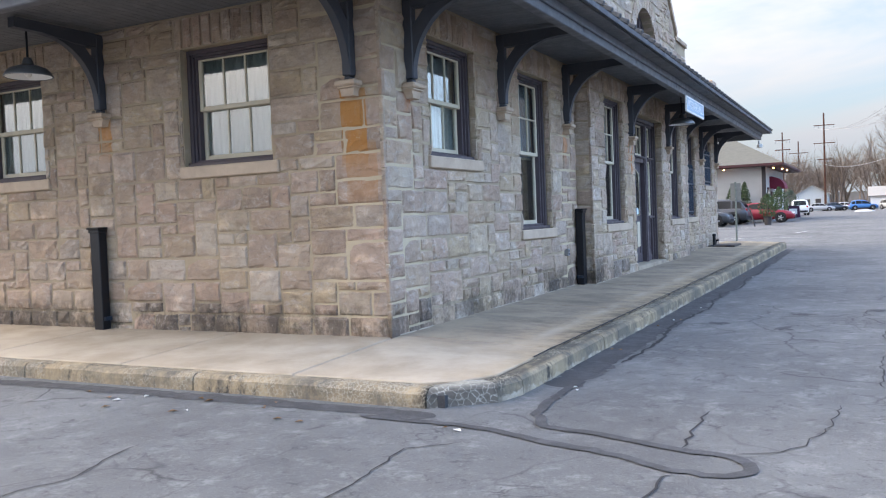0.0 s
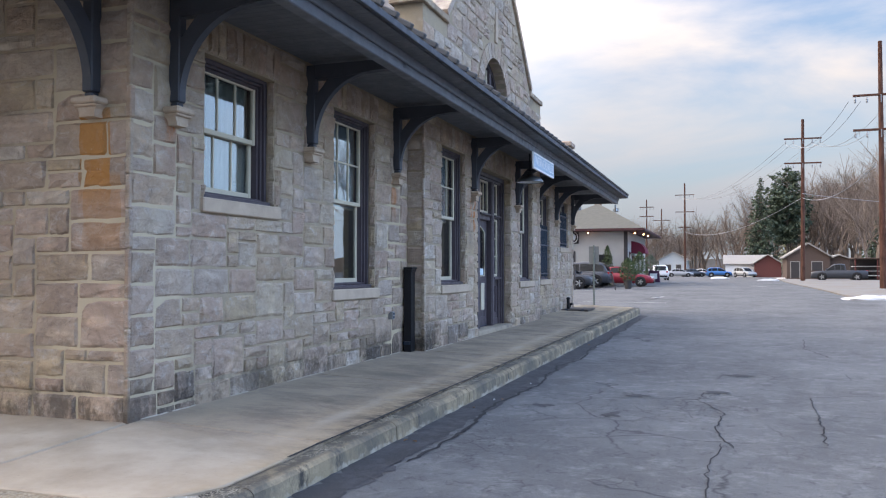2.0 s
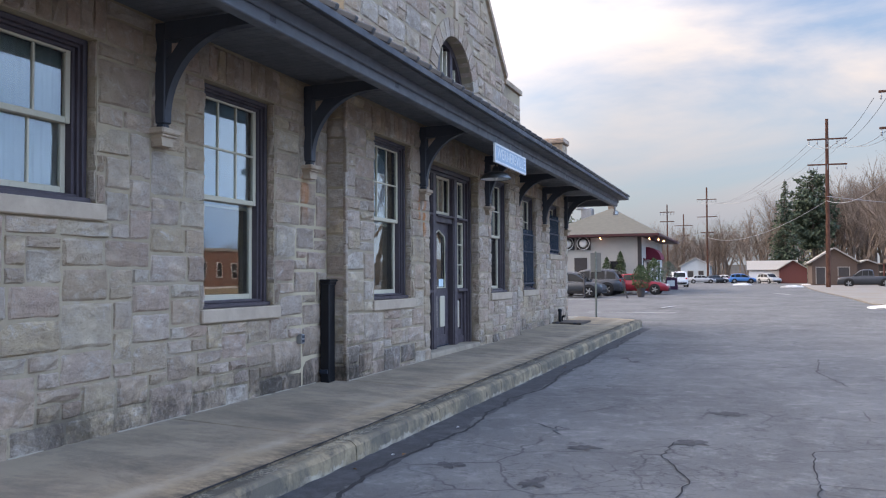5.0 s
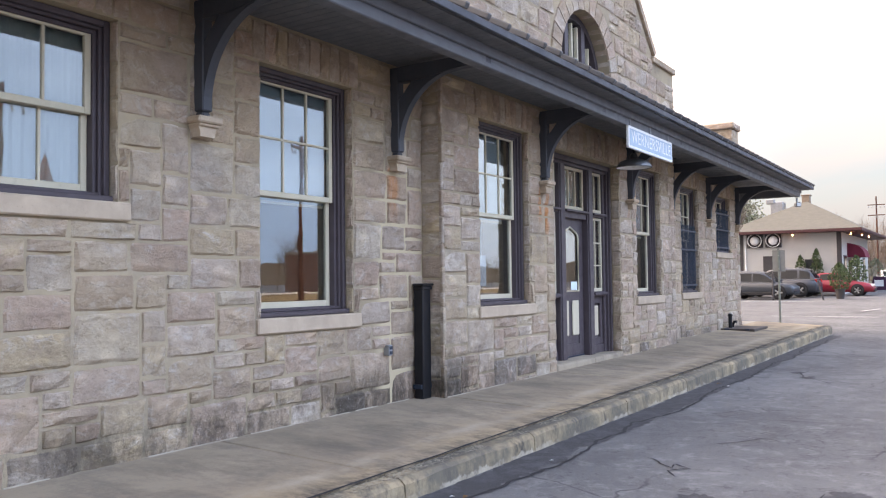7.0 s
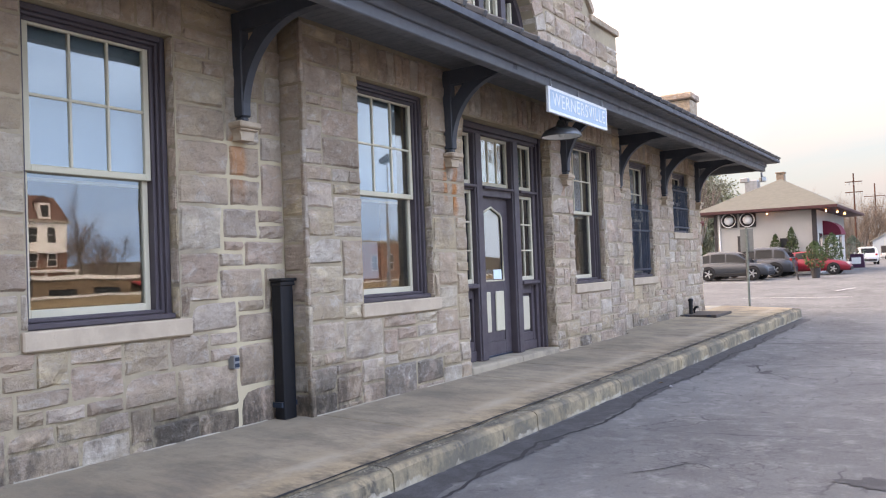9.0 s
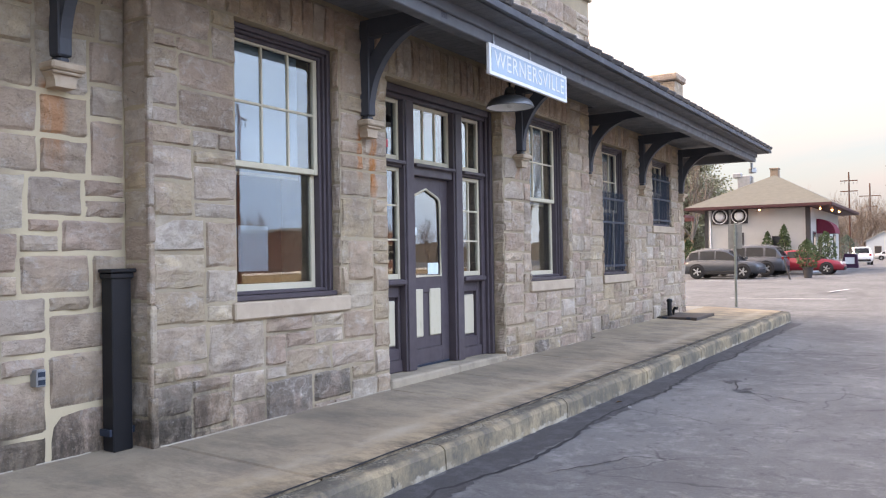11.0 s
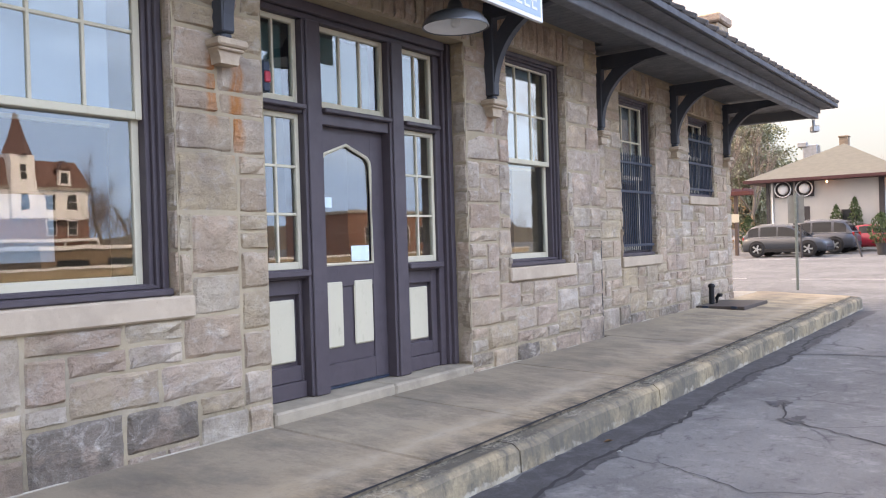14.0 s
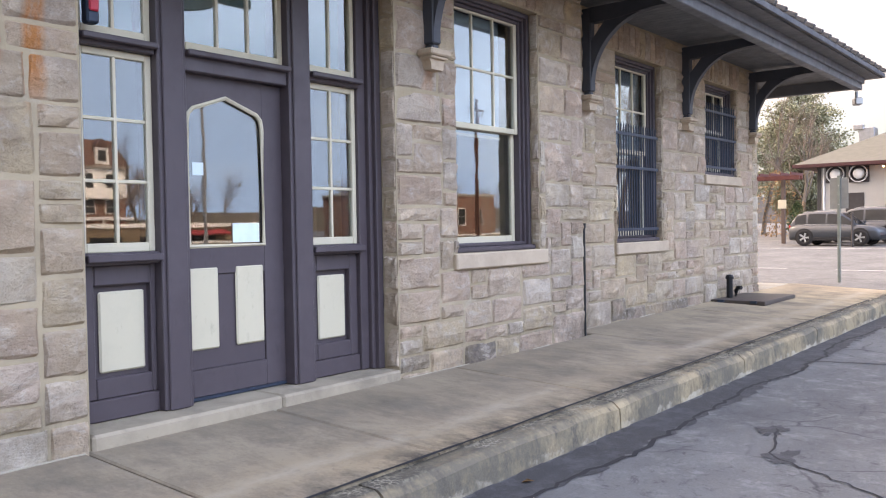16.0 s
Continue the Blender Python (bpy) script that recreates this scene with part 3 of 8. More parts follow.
M_HEADLIGHT = plain("headlamp", (0.7, 0.72, 0.72), 0.15)
M_TAIL = plain("tail_lamp", (0.4, 0.02, 0.02), 0.2)
M_SEAT = plain("car_cabin", (0.03, 0.03, 0.032), 0.8)
M_POLE = bark_material("creosote_pole", (0.11, 0.055, 0.04))
M_BARK = bark_material("grey_bark", (0.17, 0.145, 0.12))
M_TWIG = bark_material("winter_twigs", (0.21, 0.165, 0.135))
M_BRICK = brick_wall_material("red_brick", (0.2, 0.088, 0.06), (0.34, 0.3, 0.27))
M_REDSHED = plain("red_shed_boards", (0.15, 0.05, 0.042), 0.85)
M_BROWNSHED = plain("brown_shed_boards", (0.11, 0.075, 0.06), 0.85)
M_GREYROOF = plain("grey_roofing", (0.33, 0.31, 0.28), 0.9)
M_SNOW = plain("old_snow", (0.6, 0.61, 0.63), 0.8, vary=0.05)
M_LINE = plain("worn_road_paint", (0.5, 0.5, 0.48), 0.8, vary=0.15)
M_GRASS = concrete_material("gravel_verge", (0.2, 0.192, 0.18), (0.19, 0.15, 0.1), 0.7, scale=0.5)
M_LITTER = plain("dead_leaf", (0.2, 0.11, 0.05), 0.9)
M_CLAY = plain("planter_clay", (0.05, 0.045, 0.045), 0.7)
M_SPRUCE = leaf_material("spruce_needles", (0.06, 0.085, 0.062), (0.11, 0.14, 0.09))
M_PINE = leaf_material("pine_needles", (0.2, 0.215, 0.14), (0.33, 0.33, 0.22))
M_SHRUB = leaf_material("shrub_leaves", (0.035, 0.06, 0.025), (0.08, 0.1, 0.04))
M_OAK = leaf_material("russet_leaves", (0.24, 0.13, 0.06), (0.32, 0.2, 0.1))


# ---- geometry helpers ----
def thing(name, m=None, label="", category="", group="", kind=""):
    """An Empty at the base of a thing."""
    ob = new(name)
    ob.empty_display_size = 0.2
    ob.matrix_world = m if m is not None else Matrix()
    return tagged(ob, label, category, group, kind)


def part(name, bm, material, parent, label="", smooth=False):
    """Links a bmesh (or mesh) as one mesh object under a thing or a part, in the parent's own coordinates."""
    if isinstance(bm, bmesh.types.BMesh):
        me = bpy.data.meshes.new(name)
        bmesh.ops.recalc_face_normals(bm, faces=bm.faces)
        bm.to_mesh(me)
        bm.free()
    else:
        me = bm
    if smooth:
        me.shade_smooth()
    if not me.materials:
        me.materials.append(material)
    ob = new(name, me)
    ob.parent = parent
    if label:
        ob["label"] = label
    return ob


def box(x0, x1, y0, y1, z0, z1, bevel=0.0, bm=None):
    out = bm or bmesh.new()
    r = bmesh.ops.create_cube(out, size=1.0)
    vs = r["verts"]
    for v in vs:
        v.co = Vector((x0 + (v.co.x + 0.5) * (x1 - x0), y0 + (v.co.y + 0.5) * (y1 - y0), z0 + (v.co.z + 0.5) * (z1 - z0)))
    if bevel:
        es = list({e for v in vs for e in v.link_edges})
        bmesh.ops.bevel(out, geom=es, offset=bevel, segments=1, affect="EDGES")
    return out


def boxes(*rows, bevel=0.0):
    bm = bmesh.new()
    for r in rows:
        box(*r, bevel=bevel, bm=bm)
    return bm


def rod(a, b, r0, r1=None, n=10, bm=None):
    """A tapered round bar from a to b."""
    out = bm or bmesh.new()
    a, b = Vector(a), Vector(b)
    r1 = r0 if r1 is None else r1
    q = (b - a).to_track_quat("Z", "Y")
    rings = []
    for p, r in ((a, r0), (b, r1)):
        rings.append([out.verts.new(p + q @ Vector((r * math.cos(2 * math.pi * i / n), r * math.sin(2 * math.pi * i / n), 0))) for i in range(n)])
    for i in range(n):
        out.faces.new((rings[0][i], rings[0][(i + 1) % n], rings[1][(i + 1) % n], rings[1][i]))
    out.faces.new(rings[0][::-1])
    out.faces.new(rings[1])
    return out


def path_tube(points, r, n=8):
    bm = bmesh.new()
    rings = []
    for i, p in enumerate(points):
        p = Vector(p)
        d = (Vector(points[min(i + 1, len(points) - 1)]) - Vector(points[max(i - 1, 0)])).normalized()
        q = d.to_track_quat("Z", "Y")
        rings.append([bm.verts.new(p + q @ Vector((r * math.cos(2 * math.pi * k / n), r * math.sin(2 * math.pi * k / n), 0))) for k in range(n)])
    for a, b in zip(rings, rings[1:]):
        for k in range(n):
            bm.faces.new((a[k], a[(k + 1) % n], b[(k + 1) % n], b[k]))
    bm.faces.new(rings[0][::-1])
    bm.faces.new(rings[-1])
    return bm


def lathe(profile, n=28, centre=(0, 0, 0)):
    """Turns (radius, z) pairs round the z axis."""
    bm = bmesh.new()
    c = Vector(centre)
    rings = []
    for r, z in profile:
        if r < 1e-5:
            rings.append([bm.verts.new(c + Vector((0, 0, z)))])
        else:
            rings.append([bm.verts.new(c + Vector((r * math.cos(2 * math.pi * i / n), r * math.sin(2 * math.pi * i / n), z))) for i in range(n)])
    for a, b in zip(rings, rings[1:]):
        for i in range(n):
            f = [a[i % len(a)], a[(i + 1) % len(a)], b[(i + 1) % len(b)], b[i % len(b)]]
            f = list(dict.fromkeys(f))
            if len(f) > 2:
                bm.faces.new(f)
    return bm


def prism(outline, depth0, depth1, axes="xz"):
    """A flat outline in two axes, given thickness along the third."""
    bm = bmesh.new()

    def put(a, b, d):
        if axes == "xz":
            return (a, d, b)
        if axes == "yz":
            return (d, a, b)
        return (a, b, d)
    lo = [bm.verts.new(put(a, b, depth0)) for a, b in outline]
    hi = [bm.verts.new(put(a, b, depth1)) for a, b in outline]
    n = len(outline)
    for i in range(n):
        bm.faces.new((lo[i], lo[(i + 1) % n], hi[(i + 1) % n], hi[i]))
    bm.faces.new(lo[::-1])
    bm.faces.new(hi)
    return bm


def mesh_from(verts, faces, material, name="mesh"):
    me = bpy.data.meshes.new(name)
    me.from_pydata(verts, [], faces)
    me.materials.append(material)
    me.update()
    return me


FRONT = lambda u, z, x: pose(x, u, z, 0, 0, 90)      # front walls: local x runs north, local y goes into the wall
END_Y = 7.85                                          # face of the end wall
ENDW = lambda u, z, y=END_Y: pose(u, y, z)            # end wall: local x runs east, local y goes into the wall
WALL_X, BAY_X = -4.72, -4.43
Y0, Y1, BAY0, BAY1, MID = 7.85, 30.2, 14.56, 23.5, 19.02
BACK_X = -13.6
TOP = 4.02


def ground_z(y):
    s = min(max((y - 30.0) / 45.0, 0.0), 1.0)
    return -0.09 + 0.5 * s * s * (3 - 2 * s)


def wall_mesh(u0, u1, z0, z1, thick, openings):
    """A wall in local coordinates with openings through it."""
    cuts = sorted({u0, u1, *[o[0] for o in openings], *[o[1] for o in openings]})
    bm = bmesh.new()
    for a, b in zip(cuts, cuts[1:]):
        zs = [z0]
        for o in openings:
            if o[0] < (a + b) / 2 < o[1]:
                zs += [o[2], o[3]]
        zs.append(z1)
        zs.sort()
        for lo, hi in zip(zs[::2], zs[1::2]):
            if hi - lo > 1e-4:
                box(a, b, 0, thick, lo, hi, bm=bm)
    bmesh.ops.remove_doubles(bm, verts=bm.verts, dist=1e-5)
    seen = {}
    for f in bm.faces:
        seen.setdefault(frozenset(f.verts), []).append(f)
    bmesh.ops.delete(bm, geom=[f for fs in seen.values() if len(fs) > 1 for f in fs], context="FACES_ONLY")
    return bm

# ---- the large structure ----
# ground: one sheet to the horizon, rising gently past the station
ground_y = [-400, -150, -60, -20, 0, 10, 20, 30, 33, 36, 40, 44, 48, 52, 56, 60, 64, 68, 72, 76, 90, 130, 200, 400, 900, 2500]
ground_x = [-2500, -400, -100, -40, -14, -6, -2.66, 2, 8, 15, 40, 100, 400, 2500]
gv = [(x, y, ground_z(y)) for y in ground_y for x in ground_x]
nx = len(ground_x)
gf = [(j * nx + i, j * nx + i + 1, (j + 1) * nx + i + 1, (j + 1) * nx + i) for j in range(len(ground_y) - 1) for i in range(nx - 1)]
ground = new("ground", mesh_from(gv, gf, M_ASPHALT, "ground"))
tagged(ground, "worn grey asphalt parking lot and road with cracks", "asphalt ground", kind="structure")

# window openings along the front (u is y) and on the end wall (u is x)
SHORT, TALL = (2.21, 3.67), (1.22, 3.67)
W_FRONT = [("window_1", 8.95, 10.32, SHORT, WALL_X), ("window_2", 11.86, 13.24, TALL, WALL_X), ("window_3", 15.45, 16.86, TALL, BAY_X),
           ("window_4", 21.2, 22.6, TALL, BAY_X), ("window_5", 24.88, 26.27, TALL, WALL_X), ("window_6", 27.83, 29.22, SHORT, WALL_X)]
W_END = [("window_7", -7.62, -6.24, SHORT), ("window_8", -11.6, -10.22, SHORT)]
DOOR = (17.66, 20.38, 0.27, 3.56)
DOOR_HOLE = (17.66, 20.38, 0.1, 3.56)
THICK = 0.5


def openings_in(a, b):
    return [(w[1], w[2], w[3][0], w[3][1]) for w in W_FRONT if a < w[1] < b]


wall_south = thing("wall_front_south", FRONT(0, 0, WALL_X), "coursed granite block wall with tan mortar", "wall", kind="structure")
part("mortar_backing", wall_mesh(Y0, BAY0, -0.3, TOP + 0.2, THICK, openings_in(Y0, BAY0)), M_MORTAR, wall_south)
wall_north = thing("wall_front_north", FRONT(0, 0, WALL_X), "coursed granite block wall with tan mortar", "wall", kind="structure")
part("mortar_backing", wall_mesh(BAY1, Y1, -0.3, TOP + 0.2, THICK, openings_in(BAY1, Y1)), M_MORTAR, wall_north)
wall_bay = thing("wall_bay", FRONT(0, 0, BAY_X), "projecting granite entrance bay with a gable above the roof", "wall", kind="structure")
part("mortar_backing", wall_mesh(BAY0, BAY1, -0.3, TOP + 0.2, THICK + 0.29, openings_in(BAY0, BAY1) + [DOOR_HOLE]), M_MORTAR, wall_bay)
wall_end = thing("wall_end", ENDW(0, 0), "granite block end wall with tan mortar", "wall", kind="structure")
part("mortar_backing", wall_mesh(BACK_X, WALL_X - THICK, -0.3, TOP + 0.2, THICK, [(w[1], w[2], w[3][0], w[3][1]) for w in W_END]), M_MORTAR, wall_end)
wall_far = new("wall_far", mesh_from(*(lambda bm: ([v.co[:] for v in bm.verts], [[v.index for v in f.verts] for f in bm.faces]))(
    (lambda b: (b.verts.index_update(), b)[1])(boxes((BACK_X, WALL_X - THICK, Y1 - THICK, Y1, -0.3, TOP + 0.2), (BACK_X - THICK, BACK_X, Y0, Y1, -0.3, TOP + 0.2)))), M_MORTAR, "wall_far"))
tagged(wall_far, "far and rear stone walls of the station", "wall", kind="structure")

# rooms behind the glass
rooms = boxes((BACK_X + 0.02, WALL_X - THICK - 0.02, Y0 + THICK + 0.02, Y1 - THICK - 0.02, 0.14, 0.26))
floor_in = thing("floor", None, "dark wooden floor inside the station", "floor", kind="structure")
part("boards", rooms, M_FLOORIN, floor_in)
ceiling = thing("ceiling", None, "plain dark ceiling inside the station", "ceiling", kind="structure")
part("plaster", boxes((BACK_X + 0.02, WALL_X - THICK - 0.02, Y0 + THICK + 0.02, Y1 - THICK - 0.02, 4.04, 4.12)), M_PLASTER, ceiling)
inner = thing("wall_inside", None, "dark panelled partitions inside the station", "wall", kind="structure")
part("plaster", boxes((-9.2, -9.1, Y0 + 0.52, Y1 - 0.52, 0.27, 4.03), (-9.08, WALL_X - THICK - 0.02, 11.1, 11.2, 0.27, 4.03),
                      (-9.08, WALL_X - THICK - 0.02, 23.7, 23.8, 0.27, 4.03)), M_PLASTER, inner)

# gable above the bay, with an arched opening
A_R, A_Z = 1.04, 4.97


def gable_outline():
    return [(BAY0 - 0.05, TOP + 0.2), (BAY1 + 0.1, TOP + 0.2), (BAY1 + 0.1, 5.86), (22.42, 5.86), (22.3, 6.0), (MID, 9.15),
            (15.75, 6.0), (15.62, 5.86), (BAY0 - 0.05, 5.86)]


gable = thing("gable", FRONT(0, 0, BAY_X), "stone gable with stepped shoulders and an arched window", "gable", kind="structure")
gb = bmesh.new()
arch = [(MID + A_R, TOP + 0.2)] + [(MID + A_R * math.cos(a), A_Z + A_R * math.sin(a)) for a in np.linspace(0, math.pi, 17)] + [(MID - A_R, TOP + 0.2)]
right = [(MID, 9.15), (MID, A_Z + A_R)]
go = gable_outline()
half_r = [go[1], go[2], go[3], go[4], go[5], (MID, A_Z + A_R)] + [p for p in arch[1:9]][::-1] + [arch[0]]
half_l = [go[8], go[0], arch[-1]] + [p for p in arch[10:18]][::-1] + [(MID, A_Z + A_R), go[5], go[6], go[7]]
for half in (half_r, half_l):
    tmp = prism(half, 0.0, 0.5)
    me_tmp = bpy.data.meshes.new("tmp")
    tmp.to_mesh(me_tmp)
    tmp.free()
    gb.from_mesh(me_tmp)
    bpy.data.meshes.remove(me_tmp)
part("mortar_backing", gb, M_MORTAR, gable)
cop = bmesh.new()
for s in (1, -1):
    a, b = Vector((MID + s * 3.32, 0, 5.99)), Vector((MID, 0, 9.15))
    n = Vector((s * (b.z - a.z), 0, s * (a.x - b.x))).normalized() * (1 if s > 0 else 1)
    if n.z < 0:
        n = -n
    quad = [a, b, b + n * 0.12, a + n * 0.12]
    tmp = prism([(p.x, p.z) for p in quad], -0.06, 0.56)
    me_tmp = bpy.data.meshes.new("tmp")
    tmp.to_mesh(me_tmp)
    tmp.free()
    cop.from_mesh(me_tmp)
    bpy.data.meshes.remove(me_tmp)
    lo, hi = sorted((MID + s * 3.25, MID + s * 4.62))
    box(lo, hi, -0.06, 0.56, 5.862, 5.98, 0.01, cop)
part("coping", cop, M_STONE_REST, gable, "grey stone coping")
ring = bmesh.new()
for i in range(15):
    a0, a1 = math.pi * (i + 0.05) / 15, math.pi * (i + 0.95) / 15
    q = [(MID + r * math.cos(a), A_Z + r * math.sin(a)) for r, a in ((A_R, a0), (A_R + 0.33, a0), (A_R + 0.33, a1), (A_R, a1))]
    tmp = prism(q, -0.03, 0.2)
    me_tmp = bpy.data.meshes.new("tmp")
    tmp.to_mesh(me_tmp)
    tmp.free()
    ring.from_mesh(me_tmp)
    bpy.data.meshes.remove(me_tmp)
part("arch_voussoirs", ring, M_STONE_REST, gable)
part("keystone_strip", boxes((MID - 0.09, MID + 0.07, -0.05, 0.1, A_Z + A_R + 0.34, A_Z + A_R + 1.0), bevel=0.01), M_SILL, gable, "pale vertical stone strip")
attic = thing("window_9", FRONT(MID, A_Z, BAY_X) @ Matrix.Diagonal((1.13, 1.0, 1.13, 1.0)), "arched attic window with dark frame and white mullions", "window", kind="structure")
fr = bmesh.new()
for i in range(16):
    a0, a1 = math.pi * i / 16, math.pi * (i + 1) / 16
    q = [(r * math.cos(a), r * math.sin(a)) for r, a in ((0.92 - 0.1, a0), (0.92, a0), (0.92, a1), (0.92 - 0.1, a1))]
    tmp = prism(q, 0.2, 0.34)
    me_tmp = bpy.data.meshes.new("tmp")
    tmp.to_mesh(me_tmp)
    tmp.free()
    fr.from_mesh(me_tmp)
    bpy.data.meshes.remove(me_tmp)
for u in (-0.3, 0.3):
    box(u - 0.06, u + 0.06, 0.2, 0.34, -0.75, 0.78, bm=fr)
part("window_frame", fr, M_PURPLE, attic)
for u, h in ((-0.6, 0.6), (0.0, 0.85), (0.6, 0.6)):
    part("mullion", boxes((u - 0.22, u - 0.17, 0.25, 0.3, -0.75, h - 0.08), (u + 0.17, u + 0.22, 0.25, 0.3, -0.75, h - 0.08), (u - 0.17, u + 0.17, 0.25, 0.3, 0.1, 0.14),
                          (u - 0.02, u + 0.02, 0.25, 0.3, -0.75, h - 0.06)), M_CREAM, attic, "cream sash bars")
pn = prism([(0.83 * math.cos(a), 0.83 * math.sin(a)) for a in np.linspace(0, math.pi, 17)], 0.3, 0.306)
part("pane", pn, M_GLASS, attic)
part("lower_pane", boxes((-0.83, 0.83, 0.3, 0.306, -0.75, -0.003)), M_GLASS, attic)

# roof: hipped, with a cross gable behind the stone gable
EX, EY0, EY1, EZ = -3.12, 5.62, 32.42, 4.16
BX = BACK_X - 1.5
RX, RZ = (EX + BX) / 2, 7.3
roof = thing("roof", None, "dark standing-seam metal hipped roof with wide eaves", "roof", kind="structure")
rb = bmesh.new()
rv = [rb.verts.new(p) for p in ((EX, EY0, EZ), (EX, EY1, EZ), (BX, EY1, EZ), (BX, EY0, EZ), (RX, EY0 + 6, RZ), (RX, EY1 - 6, RZ))]
for f in ((0, 1, 5, 4), (1, 2, 5), (2, 3, 4, 5), (3, 0, 4)):
    rb.faces.new([rv[i] for i in f])
rb.faces.new([rv[i] for i in (3, 2, 1, 0)])
part("metal_sheet", rb, M_ROOF, roof)
cg = prism([(MID - 3.4, 5.85), (MID + 3.4, 5.85), (MID, 9.05)], BAY_X - 0.5, RX, "yz")
part("cross_gable", cg, M_ROOF, roof)
slope = Vector((RX - EX, 0, RZ - EZ)).normalized()
rib_bm = bmesh.new()
box(-0.02, 1.9, -0.035, 0.035, 0.0, 0.07, 0.012, rib_bm)
rib_me = bpy.data.meshes.new("seam_rib")
rib_bm.to_mesh(rib_me)
rib_bm.free()
rib_me.materials.append(M_ROOF)
short_bm = box(-0.02, 0.22, -0.035, 0.035, 0.0, 0.07, 0.012)
short_me = bpy.data.meshes.new("seam_rib")
short_bm.to_mesh(short_me)
short_bm.free()
short_me.materials.append(M_ROOF)
y = EY0 + 0.2
while y < EY1:
    o = part("seam_rib", rib_me if EY0 + 1.8 < y < EY1 - 1.8 else short_me, M_ROOF, roof)
    ang = math.degrees(math.atan2(slope.z, -slope.x))
    o.matrix_basis = pose(EX + 0.03, y, EZ + 0.005) @ pose(0, 0, 0, 0, 0, 180) @ pose(0, 0, 0, 0, -ang, 0)
    y += 0.42
x = EX - 2.0
while x > BX + 2.0:
    o = part("seam_rib", rib_me, M_ROOF, roof)
    ang_e = math.degrees(math.atan2(RZ - EZ, 6.0))
    o.matrix_basis = pose(x, EY1 + 0.03, EZ + 0.005) @ pose(0, 0, 0, 0, 0, -90) @ pose(0, 0, 0, 0, -ang_e, 0)
    x -= 0.42

part("drip_edge", boxes((EX - 0.02, EX + 0.025, EY0, EY1, EZ - 0.075, EZ + 0.004), (EX - 3, EX - 0.03, EY1 - 0.02, EY1 + 0.02, EZ - 0.075, EZ + 0.004), bevel=0.006), M_BLACKGREEN, roof, "thin dark drip edge")
FX = -3.42
part("fascia", boxes((FX - 0.14, FX, EY0 + 0.3, EY1 - 0.3, 3.86, 4.1), (FX, FX + 0.035, EY0 + 0.28, EY1 - 0.28, 3.97, 4.1), bevel=0.01), M_FASCIA, roof, "grey painted eave beam")
part("fascia", boxes((BX + 0.3, FX - 0.16, EY1 - 0.44, EY1 - 0.3, 3.88, 4.1), bevel=0.012), M_FASCIA, roof)
part("fascia", boxes((BX + 0.3, FX - 0.16, EY0 + 0.3, EY0 + 0.44, 3.88, 4.1), bevel=0.012), M_FASCIA, roof)
sof = bmesh.new()
yy = EY0 + 0.05
while yy < EY1 - 0.06:
    box(WALL_X + 0.01 if not (BAY0 - 0.12 < yy < BAY1 + 0.12) else BAY_X + 0.05, EX - 0.04, yy, min(yy + 0.118, EY1 - 0.05), TOP + 0.06, TOP + 0.085, bm=sof)
    yy += 0.124
for x_a in np.arange(BX + 0.1, WALL_X, 0.124):
    box(x_a, x_a + 0.118, EY0 + 0.06, Y0 - 0.01, TOP + 0.06, TOP + 0.085, bm=sof)
    box(x_a, x_a + 0.118, Y1 + 0.01, EY1 - 0.06, TOP + 0.06, TOP + 0.085, bm=sof)
part("soffit_boards", sof, M_SOFFIT, roof, "dark painted soffit boards")

chimney = thing("chimney", pose(-5.1, 30.15, 4.4), "stone chimney with a flat cap above the far roof", "chimney", kind="structure")
part("shaft", boxes((-0.36, 0.36, -0.33, 0.33, -0.3, 1.28), bevel=0.02), M_STONE, chimney)
part("cap", boxes((-0.42, 0.42, -0.39, 0.39, 1.282, 1.46), bevel=0.03), M_STONE, chimney)


# ---- sidewalk and kerb ----
def walk_z(x, y):
    """Top of the sidewalk: falls from the wall towards the kerb."""
    along = 0.155 + 0.0035 * (y - 8)
    d_front = max(0.0, x - (WALL_X + 0.05))
    d_end = max(0.0, (Y0 - 0.05) - y) if x < WALL_X + 0.3 else max(0.0, Y0 - 0.05 - y)
    return along - 0.042 * max(d_front, d_end)


KX, KY = -2.66, 5.83           # outer faces of the kerb
KW = 0.2
NORTH_END = 32.3
walk_thing = thing("pavement", None, "stained concrete sidewalk slabs round the station", "sidewalk", kind="structure")


def slab(name, x0, x1, y0, y1, material, chamfer=None):
    g = 0.009
    x0, x1, y0, y1 = x0 + g, x1 - g, y0 + g, y1 - g
    pts = [(x0, y0), (x1, y0), (x1, y1), (x0, y1)]
    if chamfer:
        pts = [(x0, y0), (x1 - chamfer, y0), (x1 - chamfer * 0.3, y0 + chamfer * 0.3), (x1, y0 + chamfer), (x1, y1), (x0, y1)]
    bm = bmesh.new()
    n = len(pts)
    cx, cy = sum(p[0] for p in pts) / n, sum(p[1] for p in pts) / n
    rim = [bm.verts.new((px, py, walk_z(px, py) - 0.01)) for px, py in pts]
    top = [bm.verts.new((px + 0.012 * (1 if px < cx else -1), py + 0.012 * (1 if py < cy else -1), walk_z(px, py))) for px, py in pts]
    low = [bm.verts.new((px, py, -0.25)) for px, py in pts]
    bm.faces.new(top)
    for i in range(n):
        j = (i + 1) % n
        bm.faces.new((rim[i], rim[j], top[j], top[i]))
        bm.faces.new((low[i], low[j], rim[j], rim[i]))
    return part(name, bm, material, walk_thing)


